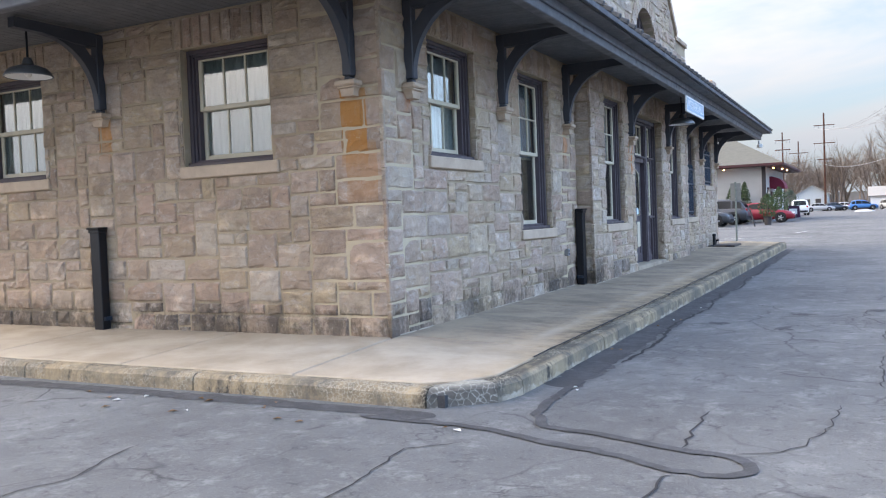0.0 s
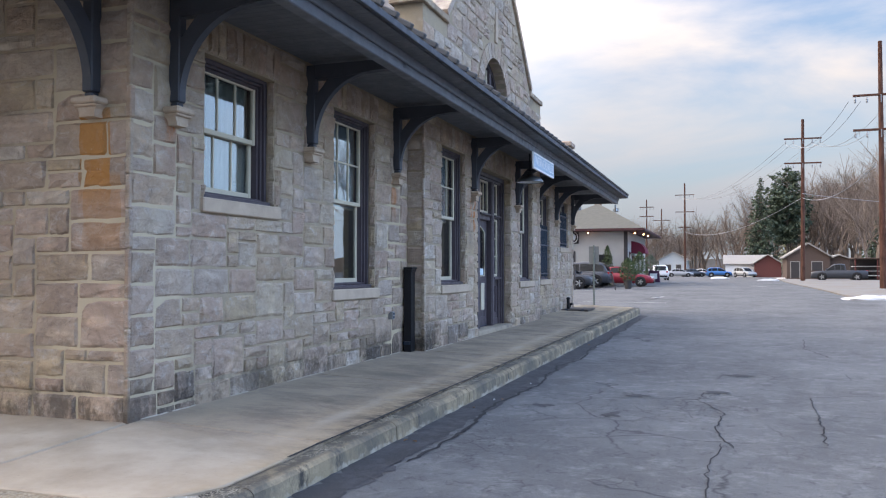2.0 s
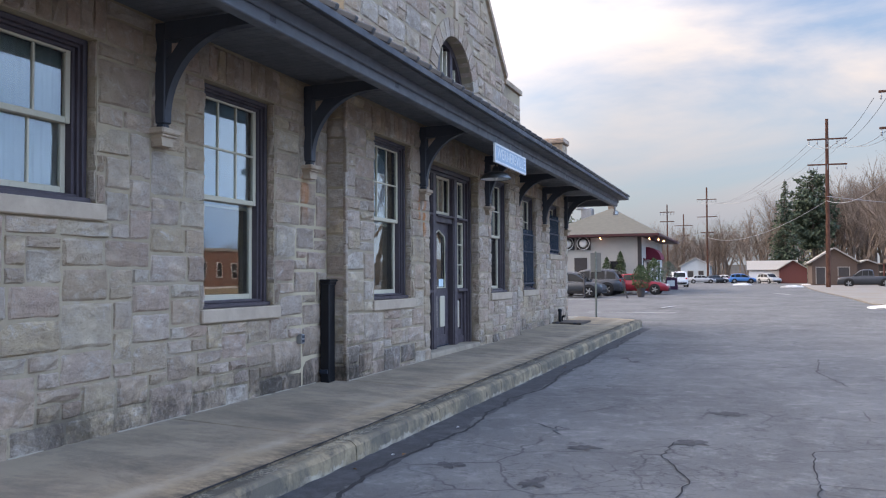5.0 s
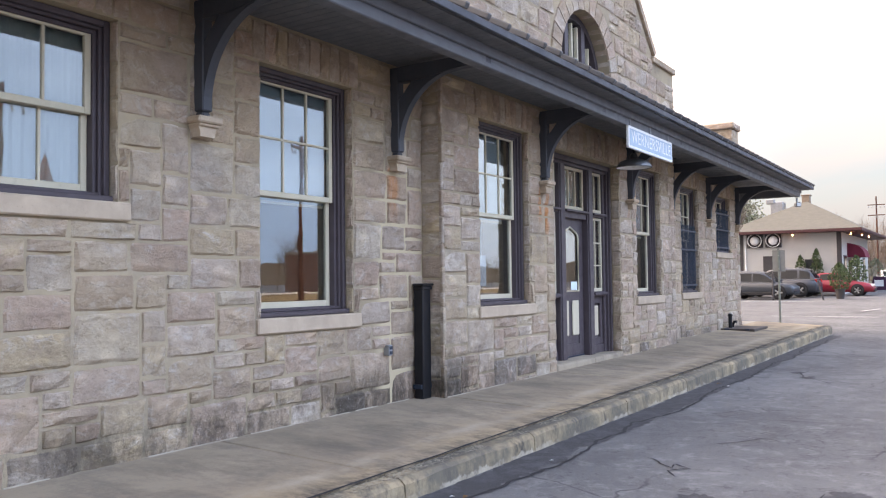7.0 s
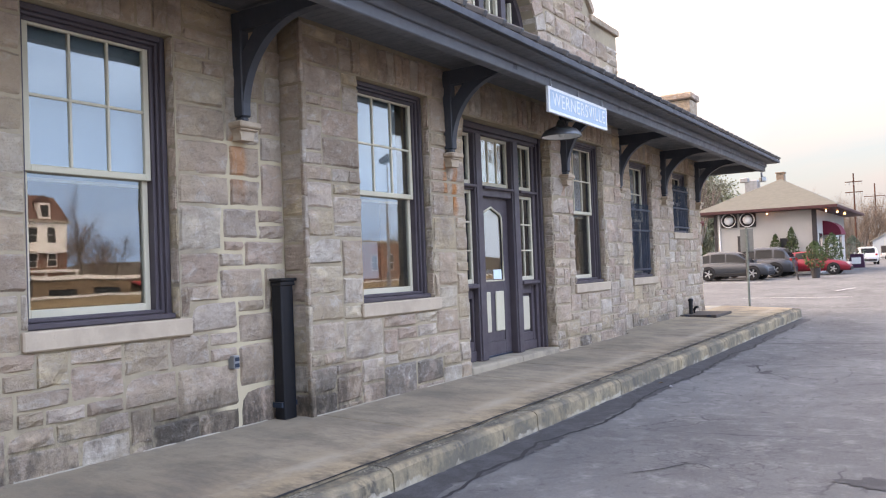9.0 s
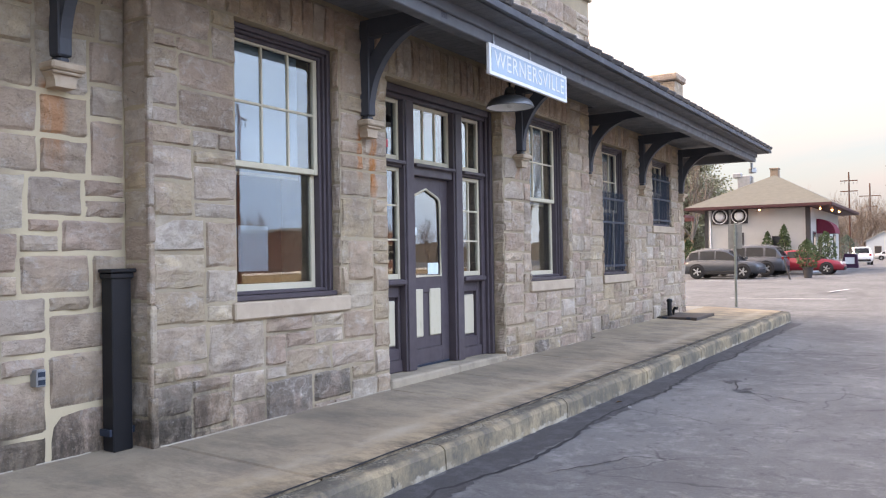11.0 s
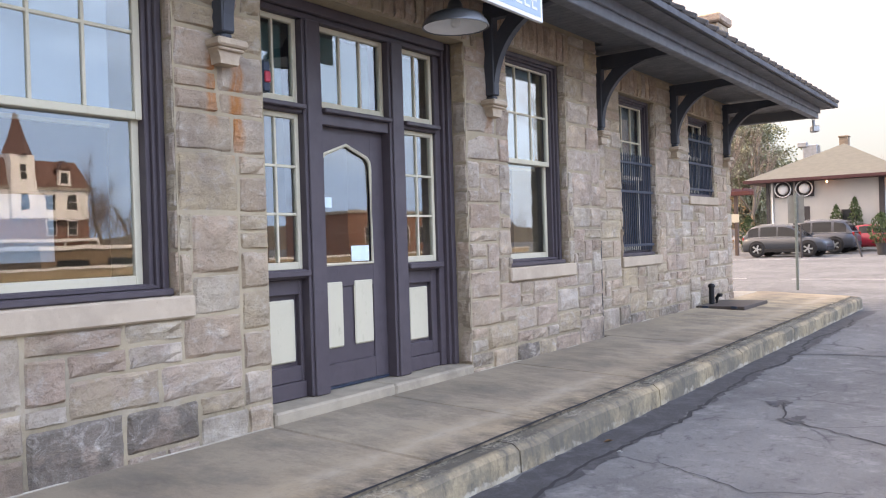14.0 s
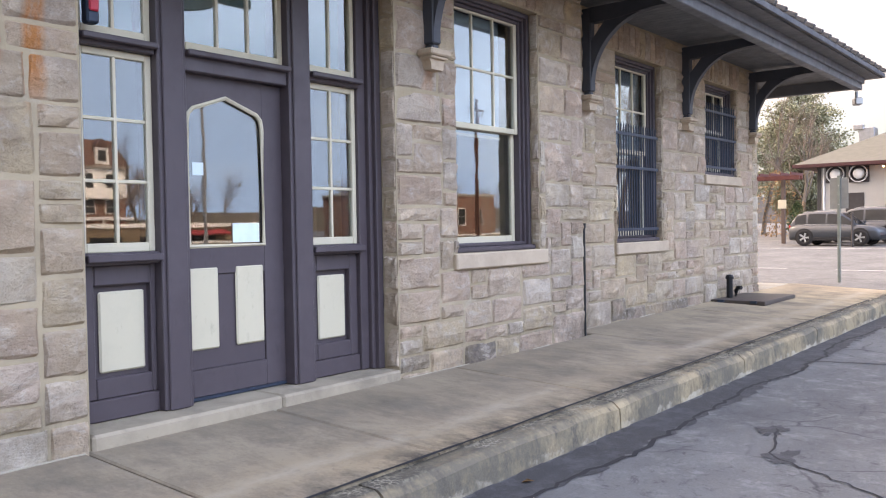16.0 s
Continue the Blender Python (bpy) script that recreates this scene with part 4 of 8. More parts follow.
part("joint_bed", boxes((WALL_X - 0.2, KX - 0.05, Y0 - 0.3, NORTH_END - 0.05, -0.3, 0.02), (-40, KX - 0.4, KY + 0.05, Y0 - 0.2, -0.3, 0.01)), M_TAR, walk_thing, "dark dirt in the joints")
sy = [5.83 + KW, 8.0, 11.35, 14.68, 17.63, 19.02, 21.1, 23.75, 26.8, 29.7, NORTH_END - KW]
for a, b in zip(sy, sy[1:]):
    wx = WALL_X - 0.02 if not (BAY0 < (a + b) / 2 < BAY1) else BAY_X - 0.02
    if a < 6.1:
        slab("slab", WALL_X + 0.02, KX - KW - 0.012, a + 0.012, b, M_WALK, 0.5)
    else:
        slab("slab", wx, KX - KW - 0.014, a, b, M_WALK)
for b, a in zip((WALL_X + 0.02, -6.9, -9.2, -11.4, -13.7, -16.5, -20.0), (-6.9, -9.2, -11.4, -13.7, -16.5, -20.0, -26.0)):
    slab("slab", a, b, KY + KW + 0.014, Y0 + (0.03 if a > BACK_X else 0.0), M_WALK)
for b, a in zip((WALL_X - 0.02, -7.4, -10.2), (-7.4, -10.2, BACK_X)):
    slab("slab", a, b, Y1 - 0.02, NORTH_END - KW, M_WALK_END)


def kerb_piece(p0, p1, n0, n1):
    """One kerb stone along p0 to p1; n0, n1 point outwards."""
    bm = bmesh.new()
    rows = []
    steps = max(5, int((Vector(p1) - Vector(p0)).length / 0.09))
    for i in range(steps + 1):
        f = 0.004 + 0.992 * i / steps
        p = Vector(p0).lerp(Vector(p1), f)
        n = Vector(n0).lerp(Vector(n1), f).normalized()
        zt = walk_z(p.x - n.x * KW, p.y - n.y * KW)
        j = noise.noise(p * 3.1) * 0.008 + noise.noise(p * 11.0) * 0.004
        c = max(0.0, noise.noise(p * 1.7 + Vector((3, 1, 2))) + 0.15) * 0.03 + abs(noise.noise(p * 9.0)) * 0.01
        prof = [(-KW, -0.3), (-KW, zt - 0.008), (-KW + 0.01, zt - 0.002 - 0.3 * c), (-0.06, zt - 0.004 - 0.4 * c), (-0.025 - c, zt - 0.014 - 0.5 * c), (j, zt - 0.04 - c), (0.006 + 1.3 * j, zt - 0.09 - c), (0.018 + j, -0.3)]
        rows.append([bm.verts.new((p.x + n.x * d, p.y + n.y * d, z)) for d, z in prof])
    for a, b in zip(rows, rows[1:]):
        for k in range(len(a) - 1):
            bm.faces.new((a[k], a[k + 1], b[k + 1], b[k]))
    bm.faces.new(rows[0])
    bm.faces.new(rows[-1][::-1])
    return bm


kerb = thing("kerb", None, "yellowed concrete kerb with black weathering", "kerb", kind="structure")
ks = [6.55, 9.0, 11.3, 13.42, 15.9, 18.3, 20.9, 23.6, 26.2, 28.7, 30.4, NORTH_END - 0.35]
for a, b in zip(ks, ks[1:]):
    part("kerb_stone", kerb_piece((KX, a, 0), (KX, b, 0), (1, 0, 0), (1, 0, 0)), M_KERB, kerb)
kx = [-3.2, -5.7, -8.1, -10.6, -13.2, -16, -20, -26]
for b, a in zip(kx, kx[1:]):
    part("kerb_stone", kerb_piece((b, KY, 0), (a, KY, 0), (0, -1, 0), (0, -1, 0)), M_KERB, kerb)
q = math.sqrt(0.5)
part("kerb_stone", kerb_piece((KX - 0.08, 6.2, 0), (KX, 6.55, 0), (0.85, -0.5, 0), (1, 0, 0)), M_KERB, kerb)
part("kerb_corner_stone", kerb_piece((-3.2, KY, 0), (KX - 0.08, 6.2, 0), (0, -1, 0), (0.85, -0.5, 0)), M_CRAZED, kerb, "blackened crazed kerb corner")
part("kerb_stone", kerb_piece((KX, NORTH_END - 0.35, 0), (KX - 0.35, NORTH_END, 0), (1, 0, 0), (0, 1, 0)), M_KERB, kerb)
for a, b in zip((KX - 0.35, -5.5, -8.0, -10.8), (-5.5, -8.0, -10.8, -13.6)):
    part("kerb_stone", kerb_piece((a, NORTH_END, 0), (b, NORTH_END, 0), (0, 1, 0), (0, 1, 0)), M_KERB, kerb)


# ---- windows ----
def rect_ring(bm, w, z0, z1, t, y0, y1, bevel=0.006):
    """A rectangular frame of bar width t, half width w, between depths y0 and y1."""
    box(-w, -w + t, y0, y1, z0, z1, bevel, bm)
    box(w - t, w, y0, y1, z0, z1, bevel, bm)
    box(-w + t, w - t, y0, y1, z1 - t, z1, bevel, bm)
    box(-w + t, w - t, y0, y1, z0, z0 + t, bevel, bm)


def sash(parent, name, w, z0, z1, cols, rows, y, stile=0.055, bottom=0.055):
    bm = bmesh.new()
    box(-w, -w + stile, y, y + 0.045, z0, z1, 0.005, bm)
    box(w - stile, w, y, y + 0.045, z0, z1, 0.005, bm)
    box(-w + stile, w - stile, y, y + 0.045, z1 - 0.045, z1, 0.005, bm)
    box(-w + stile, w - stile, y, y + 0.045, z0, z0 + bottom, 0.005, bm)
    s = part(name, bm, M_CREAM, parent, "cream painted sash")
    iw, iz0, iz1 = w - stile, z0 + bottom, z1 - 0.045
    for c in range(1, cols):
        u = -iw + 2 * iw * c / cols
        part("glazing_bar", boxes((u - 0.012, u + 0.012, y + 0.004, y + 0.036, iz0, iz1), bevel=0.004), M_CREAM, s)
    for r in range(1, rows):
        z = iz0 + (iz1 - iz0) * r / rows
        part("glazing_bar", boxes((-iw, iw, y + 0.006, y + 0.034, z - 0.012, z + 0.012), bevel=0.004), M_CREAM, s)
    for c in range(cols):
        for r in range(rows):
            a, b = -iw + 2 * iw * c / cols, -iw + 2 * iw * (c + 1) / cols
            lo, hi = iz0 + (iz1 - iz0) * r / rows, iz0 + (iz1 - iz0) * (r + 1) / rows
            p = part("pane", boxes((a + 0.003, b - 0.003, y + 0.018, y + 0.022, lo + 0.003, hi - 0.003)), M_GLASS, s)
            p.visible_shadow = False
    return s


def window(name, m, width, height, upper, lower, dressing, label):
    """A sash window set back in its stone opening; local origin at the middle of the opening's foot."""
    win = thing(name, m, label, "window", kind="structure")
    w, h = width / 2, height
    fr = bmesh.new()
    rect_ring(fr, w - 0.003, 0.0, h - 0.003, 0.05, 0.1, 0.3)
    rect_ring(fr, w - 0.05, 0.05, h - 0.05, 0.03, 0.135, 0.3)
    rect_ring(fr, w - 0.08, 0.05, h - 0.08, 0.035, 0.165, 0.3)
    part("window_frame", fr, M_PURPLE, win, "plum-brown painted frame")
    part("wooden_sill", boxes((-w + 0.004, w - 0.004, 0.045, 0.16, 0.001, 0.05), bevel=0.01), M_PURPLE, win)
    s = part("window_sill", boxes((-w - 0.06, w + 0.1, -0.045, 0.12, -0.15, -0.001), bevel=0.012), M_SILL, win, "smooth pale sandstone sill")
    sw = w - 0.115
    mid = 0.06 + (h - 0.14) * 0.5
    sash(win, "upper_sash", sw, mid - 0.02, h - 0.09, *upper, 0.185)
    sash(win, "lower_sash", sw, 0.055, mid + 0.025, *lower, 0.235, bottom=0.09)
    if dressing == "curtain":
        bm = bmesh.new()
        n = 60
        row = []
        for i in range(n + 1):
            u = (-1 + 2 * i / n) * (w - 0.07)
            d = 0.302 + 0.01 * math.sin(i * 1.3) + 0.007 * math.sin(i * 0.55 + 1)
            row.append([bm.verts.new((u, d, z)) for z in (0.03, h - 0.03)])
        for a, b in zip(row, row[1:]):
            bm.faces.new((a[0], b[0], b[1], a[1]))
        bmesh.ops.solidify(bm, geom=bm.faces[:], thickness=0.003)
        part("curtain", bm, M_CURTAIN, win, "white sheer curtain")
    elif dressing == "blind":
        cover = 1.0 if name in ("window_2", "window_5") else 0.7
        part("roller_blind", boxes((-sw, sw * cover, 0.295, 0.3, mid - 0.05, h - 0.06)), M_BLIND, win, "pale roller blind drawn half down")
        part("blind_bar", boxes((-sw, sw * cover, 0.288, 0.308, mid - 0.08, mid - 0.05), bevel=0.004), M_CREAM, win)
    if name == "window_3":
        part("paper_sheet", boxes((-0.36, 0.02, 0.33, 0.333, 0.26, 0.68)), M_BLIND, win, "pale paper sheet hung inside the glass")
    return win


for name, a, b, (z0, z1), x in W_FRONT:
    short = z0 > 2
    if name == "window_1":
        kind, up, lo, lab = "curtain", (3, 1), (3, 1), "short sash window with white curtains and stone sill"
    elif name == "window_6":
        kind, up, lo, lab = "none", (3, 1), (3, 1), "short sash window behind black iron bars"
    elif name == "window_5":
        kind, up, lo, lab = "blind", (3, 2), (1, 1), "tall sash window with lower half behind iron bars"
    else:
        kind, up, lo, lab = "blind", (3, 2), (1, 1), "tall six-over-one sash window with plum frame"
    window(name, FRONT((a + b) / 2, z0, x), b - a, z1 - z0, up, lo, kind, lab)
for name, a, b, (z0, z1) in W_END:
    window(name, ENDW((a + b) / 2, z0), b - a, z1 - z0, (3, 1), (3, 1), "curtain", "short sash window with white curtains and stone sill")


def bars(name, m, width, height, label):
    """A projecting iron window guard: uprights with spear tips on three flat rails."""
    g = thing(name, m, label, "window guard")
    w = width / 2
    n = 18
    for z in (0.06, height * 0.62, height - 0.1):
        if height < 1.3 and 0.3 < z < height - 0.2:
            z = height * 0.5
        part("rail", boxes((-w - 0.02, w + 0.02, -0.012, 0.012, z - 0.02, z + 0.02), bevel=0.003), M_BARS, g)
    me = None
    for i in range(n):
        u = -w + 2 * w * i / (n - 1)
        if me is None:
            bm = rod((0, 0.022, -0.02), (0, 0.022, height), 0.009, n=6)
            rod((0, 0.022, height), (0, 0.022, height + 0.05), 0.013, 0.002, 6, bm)
            me = bpy.data.meshes.new("upright")
            bm.to_mesh(me)
            bm.free()
            me.materials.append(M_BARS)
        part("upright", me, M_BARS, g).location = (u, 0, 0)
    for u in (-w, w):
        for z in (0.06, height - 0.1):
            part("bracket_arm", boxes((u - 0.012, u + 0.012, 0.013, 0.06, z - 0.012, z + 0.012)), M_BARS, g)
    return g


bars("window_guard", FRONT(25.56, 1.33, WALL_X - 0.045), 1.25, 1.42, "tall blue-black iron bars with spear tips over window")
bars("window_guard", FRONT(28.525, 2.28, WALL_X - 0.02), 1.31, 1.04, "short blue-black iron bars with spear tips over window")

# ---- entrance ----
door_unit = thing("door_1", FRONT(0, 0, BAY_X), "plum-brown panelled entrance door with sidelights and transom", "door", kind="structure")
D0, D1, DZ, DT = DOOR
L1, L2, R1, R2 = 18.29, 18.51, 19.41, 19.63       # mullion edges
MF = 0.2                                           # depth of the post faces


def dpart(name, bm, mat=None, label="", parent=None):
    return part(name, bm, mat or M_PURPLE, parent or door_unit, label)


dpart("jamb", boxes((D0 + 0.003, D0 + 0.07, 0.16, 0.46, DZ + 0.004, DT - 0.003), (D0 + 0.07, D0 + 0.11, 0.2, 0.46, DZ + 0.004, DT - 0.003), bevel=0.006))
dpart("jamb", boxes((D1 - 0.07, D1 - 0.003, 0.16, 0.46, DZ + 0.004, DT - 0.003), (D1 - 0.11, D1 - 0.07, 0.2, 0.46, DZ + 0.004, DT - 0.003), (D1 - 0.2, D1 - 0.11, 0.24, 0.46, DZ + 0.004, DT - 0.003), bevel=0.006))
dpart("head", boxes((D0 + 0.11, D1 - 0.11, 0.16, 0.46, DT - 0.09, DT - 0.003), (D0 + 0.11, D1 - 0.11, 0.21, 0.46, DT - 0.14, DT - 0.09), bevel=0.006))
dpart("post", boxes((L1, L2, MF, 0.46, DZ + 0.004, DT - 0.14), (L1 + 0.03, L2 - 0.03, MF - 0.02, MF, DZ + 0.004, DT - 0.14), bevel=0.007))
dpart("post", boxes((R1, R2, MF, 0.46, DZ + 0.004, DT - 0.14), (R1 + 0.03, R2 - 0.03, MF - 0.02, MF, DZ + 0.004, DT - 0.14), bevel=0.007))
TR = 2.65
SIDE = D1 - 0.2                                    # inner edge of the far jamb
for a, b, low_ in ((D0 + 0.11, L1, 0.02), (L2, R1, 0.09), (R2, SIDE, 0.02)):
    dpart("transom_bar", boxes((a, b, 0.22, 0.44, TR - low_, TR + 0.06), (a, b, 0.16, 0.22, TR + 0.01, TR + 0.05), bevel=0.008))


def glazed(a, b, z0, z1, cols, rows, depth, blind=True):
    """A fixed light with cream bars."""
    bm = bmesh.new()
    t = 0.045
    box(a, a + t, depth, depth + 0.05, z0, z1, 0.005, bm)
    box(b - t, b, depth, depth + 0.05, z0, z1, 0.005, bm)
    box(a + t, b - t, depth, depth + 0.05, z0, z0 + 0.06, 0.005, bm)
    box(a + t, b - t, depth, depth + 0.05, z1 - t, z1, 0.005, bm)
    s = dpart("light_frame", bm, M_CREAM, "cream painted glazing frame")
    for c in range(1, cols):
        u = a + t + (b - a - 2 * t) * c / cols
        dpart("glazing_bar", boxes((u - 0.011, u + 0.011, depth + 0.005, depth + 0.04, z0 + 0.06, z1 - t), bevel=0.003), M_CREAM, "", s)
    for r in range(1, rows):
        z = z0 + 0.06 + (z1 - z0 - 0.06 - t) * r / rows
        dpart("glazing_bar", boxes((a + t, b - t, depth + 0.007, depth + 0.038, z - 0.011, z + 0.011), bevel=0.003), M_CREAM, "", s)
    for c in range(cols):
        for r in range(rows):
            u0, u1 = a + t + (b - a - 2 * t) * c / cols, a + t + (b - a - 2 * t) * (c + 1) / cols
            v0, v1 = z0 + 0.06 + (z1 - z0 - 0.06 - t) * r / rows, z0 + 0.06 + (z1 - z0 - 0.06 - t) * (r + 1) / rows
            p = dpart("pane", boxes((u0 + 0.003, u1 - 0.003, depth + 0.02, depth + 0.024, v0 + 0.003, v1 - 0.003)), M_GLASS, "", s)
            p.visible_shadow = False
    if blind:
        dpart("teal_blind", boxes((a + t, b - t, depth + 0.14, depth + 0.146, z0 + 0.05, z1 - 0.04)), M_GREENBLIND, "teal roller blind behind glass")


glazed(D0 + 0.11, L1, TR + 0.06, DT - 0.14, 2, 1, 0.27)
glazed(L2, R1, TR + 0.06, DT - 0.14, 3, 1, 0.27)
glazed(R2, SIDE, TR + 0.06, DT - 0.14, 2, 1, 0.27)
glazed(D0 + 0.11, L1, 1.34, TR - 0.02, 2, 3, 0.27, False)
glazed(R2, SIDE, 1.34, TR - 0.02, 2, 3, 0.27, False)
for a, b in ((D0 + 0.11, L1), (R2, SIDE)):
    dpart("rail", boxes((a, b, 0.22, 0.44, 1.26, 1.34), (a, b, 0.17, 0.22, 1.28, 1.33), bevel=0.007))
    e_ = 0.04 if a < 18 else 0.09
    dpart("panel_frame", boxes((a, a + 0.09, 0.28, 0.42, DZ + 0.14, 1.26), (b - e_, b, 0.28, 0.42, DZ + 0.14, 1.26), (a + 0.09, b - e_, 0.28, 0.42, 1.13, 1.26),
                               (a, b, 0.26, 0.42, DZ + 0.004, DZ + 0.14), (a + 0.09, b - e_, 0.28, 0.42, DZ + 0.14, DZ + 0.27), bevel=0.008))
    dpart("panel_back", boxes((a + 0.09, b - e_, 0.33, 0.4, DZ + 0.27, 1.13)))
    pa = dpart("raised_panel", boxes((a + 0.13, b - e_ - 0.03, 0.305, 0.33, DZ + 0.3, 1.09), bevel=0.012), M_CREAM, "raised cream panel")

# the leaf: stiles, rails and an arched light
ga, gc, gz0 = 18.57, 19.22, 1.36
gm = (ga + gc) / 2
door_leaf = dpart("door_leaf", boxes((L2 + 0.005, ga, 0.3, 0.345, DZ + 0.03, TR - 0.09), (gc, R1 - 0.005, 0.3, 0.345, DZ + 0.03, TR - 0.09),
                                     (ga, gc, 0.3, 0.345, DZ + 0.03, DZ + 0.22), (ga, gc, 0.3, 0.345, 1.16, 1.36), (ga, gc, 0.315, 0.335, DZ + 0.22, 1.16), bevel=0.004), None, "closed plum-brown door leaf")
head_ = [(ga, 2.22), (ga + 0.012, 2.285), (ga + 0.05, 2.325), (ga + 0.11, 2.345), (gm, 2.42), (gc - 0.11, 2.345), (gc - 0.05, 2.325), (gc - 0.012, 2.285), (gc, 2.22)]
dpart("spandrel", prism([(ga, TR - 0.09)] + head_ + [(gc, TR - 0.09)], 0.3, 0.345), None, "", door_leaf)
dpart("glass_moulding", path_tube([(u, 0.302, z) for u, z in [(ga, gz0)] + head_ + [(gc, gz0), (ga, gz0)]], 0.016, 6), M_CREAM, "cream glazing bead", door_leaf)
dg = dpart("pane", prism([(ga, gz0), (gc, gz0)] + head_[::-1], 0.32, 0.324), M_GLASS, "", door_leaf)
dg.visible_shadow = False
for a, b in ((18.55, 18.8), (18.95, 19.205)):
    dpart("raised_panel", boxes((a, b, 0.292, 0.315, 0.63, 1.21), bevel=0.012), M_CREAM, "raised cream panel", door_leaf)
dpart("door_sweep", boxes((L2 + 0.01, R1 - 0.01, 0.292, 0.34, DZ + 0.006, DZ + 0.03)), M_BARS, "black rubber door sweep", door_leaf)
dpart("notice", boxes((gc - 0.27, gc - 0.03, 0.3175, 0.3195, gz0 + 0.02, gz0 + 0.16)), M_PAPER, "pale blue paper notice", door_leaf)
dpart("sticker", boxes((ga + 0.05, ga + 0.14, 0.3175, 0.3195, 1.86, 1.95)), M_PAPER, "small white sticker", door_leaf)
part("alarm_box", boxes((D0 + 0.12, D0 + 0.2, 0.12, 0.2, 2.74, 2.98), bevel=0.012), M_BARS, door_unit, "black alarm box with red lens")
part("lens", boxes((D0 + 0.128, D0 + 0.192, 0.105, 0.122, 2.81, 2.9), bevel=0.01), M_RED, door_unit, "red lens")

step = thing("step", FRONT(0, 0, BAY_X), "worn pale stone doorstep under the entrance", "step", kind="structure")
part("tread", boxes((D0 + 0.004, 19.1, -0.03, 0.77, 0.05, DZ), bevel=0.018), M_STEP, step)
part("tread", boxes((19.106, D1 - 0.004, -0.03, 0.77, 0.05, DZ), bevel=0.018), M_STEP, step)


# ---- eave brackets and corbels ----
def bracket(name, m, reach):
    b = thing(name, m, "black-painted curved wooden eave bracket on the stone wall", "bracket", "eave brackets")
    H = 0.98
    part("post", boxes((-0.056, 0.056, -0.13, -0.006, 0.0, H), bevel=0.012), M_BLACKGREEN, b)
    part("foot_block", boxes((-0.045, 0.045, -0.115, -0.016, -0.05, 0.0), bevel=0.015), M_BLACKGREEN, b)
    part("arm", prism([(-0.13, H), (-0.13, 0.8), (-0.45, 0.8), (-0.9, H - 0.125), (-reach, H - 0.12), (-reach, H)], -0.055, 0.055, "yz"), M_BLACKGREEN, b)
    # the brace: a quarter curve from the foot to the arm, with a small triangular eye by the post
    curve_ = [(-0.125 - 0.8 * (1 - math.cos(math.pi / 2 * i / 16)), 0.04 + (H - 0.17) * math.sin(math.pi / 2 * i / 16)) for i in range(17)]
    part("curved_brace", prism(curve_ + [(-0.45, 0.802), (-0.31, 0.799), (-0.14, 0.6), (-0.125, 0.6)], -0.045, 0.045, "yz"), M_BLACKGREEN, b)
    part("bolt", rod((0, -0.135, H * 0.35), (0, -0.125, H * 0.35), 0.016, n=8), M_STEEL, b)
    return b


def corbel(m):
    c = thing("corbel", m, "small carved sandstone corbel under a bracket", "corbel", "stone corbels")
    part("cap", boxes((-0.135, 0.135, -0.18, -0.003, -0.06, 0.0), bevel=0.014), M_CORBEL, c)
    part("collar", boxes((-0.115, 0.115, -0.155, -0.003, -0.085, -0.061), bevel=0.008), M_CORBEL, c)
    part("neck", prism([(-0.108, -0.086), (0.108, -0.086), (0.092, -0.105), (0.083, -0.135), (0.08, -0.175), (-0.08, -0.175), (-0.083, -0.135), (-0.092, -0.105)], -0.125, -0.003, "xz"), M_CORBEL, c)
    return c


b0 = bracket("bracket", FRONT(8.42, 3.05, WALL_X), 1.3)
c0 = corbel(FRONT(8.42, 3.0, WALL_X))
for yb in (11.12, 13.98):
    copy_thing(b0, FRONT(yb, 3.05, WALL_X))
    copy_thing(c0, FRONT(yb, 3.0, WALL_X))
for yb in (24.07, 27.0, 29.83):
    copy_thing(b0, FRONT(yb, 3.05, WALL_X))
    copy_thing(c0, FRONT(yb, 3.0, WALL_X))
b1 = bracket("bracket", FRONT(17.25, 3.05, BAY_X), 1.01)
copy_thing(b1, FRONT(20.8, 3.05, BAY_X))
for yb in (17.25, 20.8):
    copy_thing(c0, FRONT(yb, 3.0, BAY_X))
for xb in (-5.08, -9.0, -12.9):
    copy_thing(b0, ENDW(xb, 3.05))
    copy_thing(c0, ENDW(xb, 3.0))

# ---- fixtures on and by the station ----
def downpipe_cover(m, label):
    c = thing("downpipe_cover", m, label, "pipe cover", "black pipe covers")
    part("body", boxes((-0.085, 0.085, -0.175, -0.045, 0.0, 1.33), bevel=0.008), M_POST, c)
    part("cap", boxes((-0.115, 0.115, -0.205, -0.045, 1.33, 1.36), (-0.1, 0.1, -0.19, -0.045, 1.285, 1.33), bevel=0.008), M_POST, c)
    for u in (-0.11, 0.087):
        part("bracket_clip", boxes((u, u + 0.023, -0.16, -0.045, 0.12, 0.17)), M_BARS, c)
    return c


pc = downpipe_cover(FRONT(14.39, walk_z(WALL_X + 0.12, 14.3) - 0.004, WALL_X), "tall black metal pipe cover against the stone wall")
copy_thing(pc, ENDW(-9.12, walk_z(-9.1, Y0 - 0.12) - 0.004))

pipe = thing("ground_pipe", FRONT(23.66, 0.16, -4.515), "thin black vertical pipe in the stone corner", "pipe")
part("tube", rod((0, 0.0, 0.0), (0, 0.0, 1.3), 0.022, n=12), M_POST, pipe)
part("collar", rod((0, 0.0, 1.27), (0, 0.0, 1.32), 0.03, n=12), M_POST, pipe)
part("clip", boxes((-0.15, 0.03, -0.012, 0.012, 0.7, 0.73)), M_BARS, pipe)

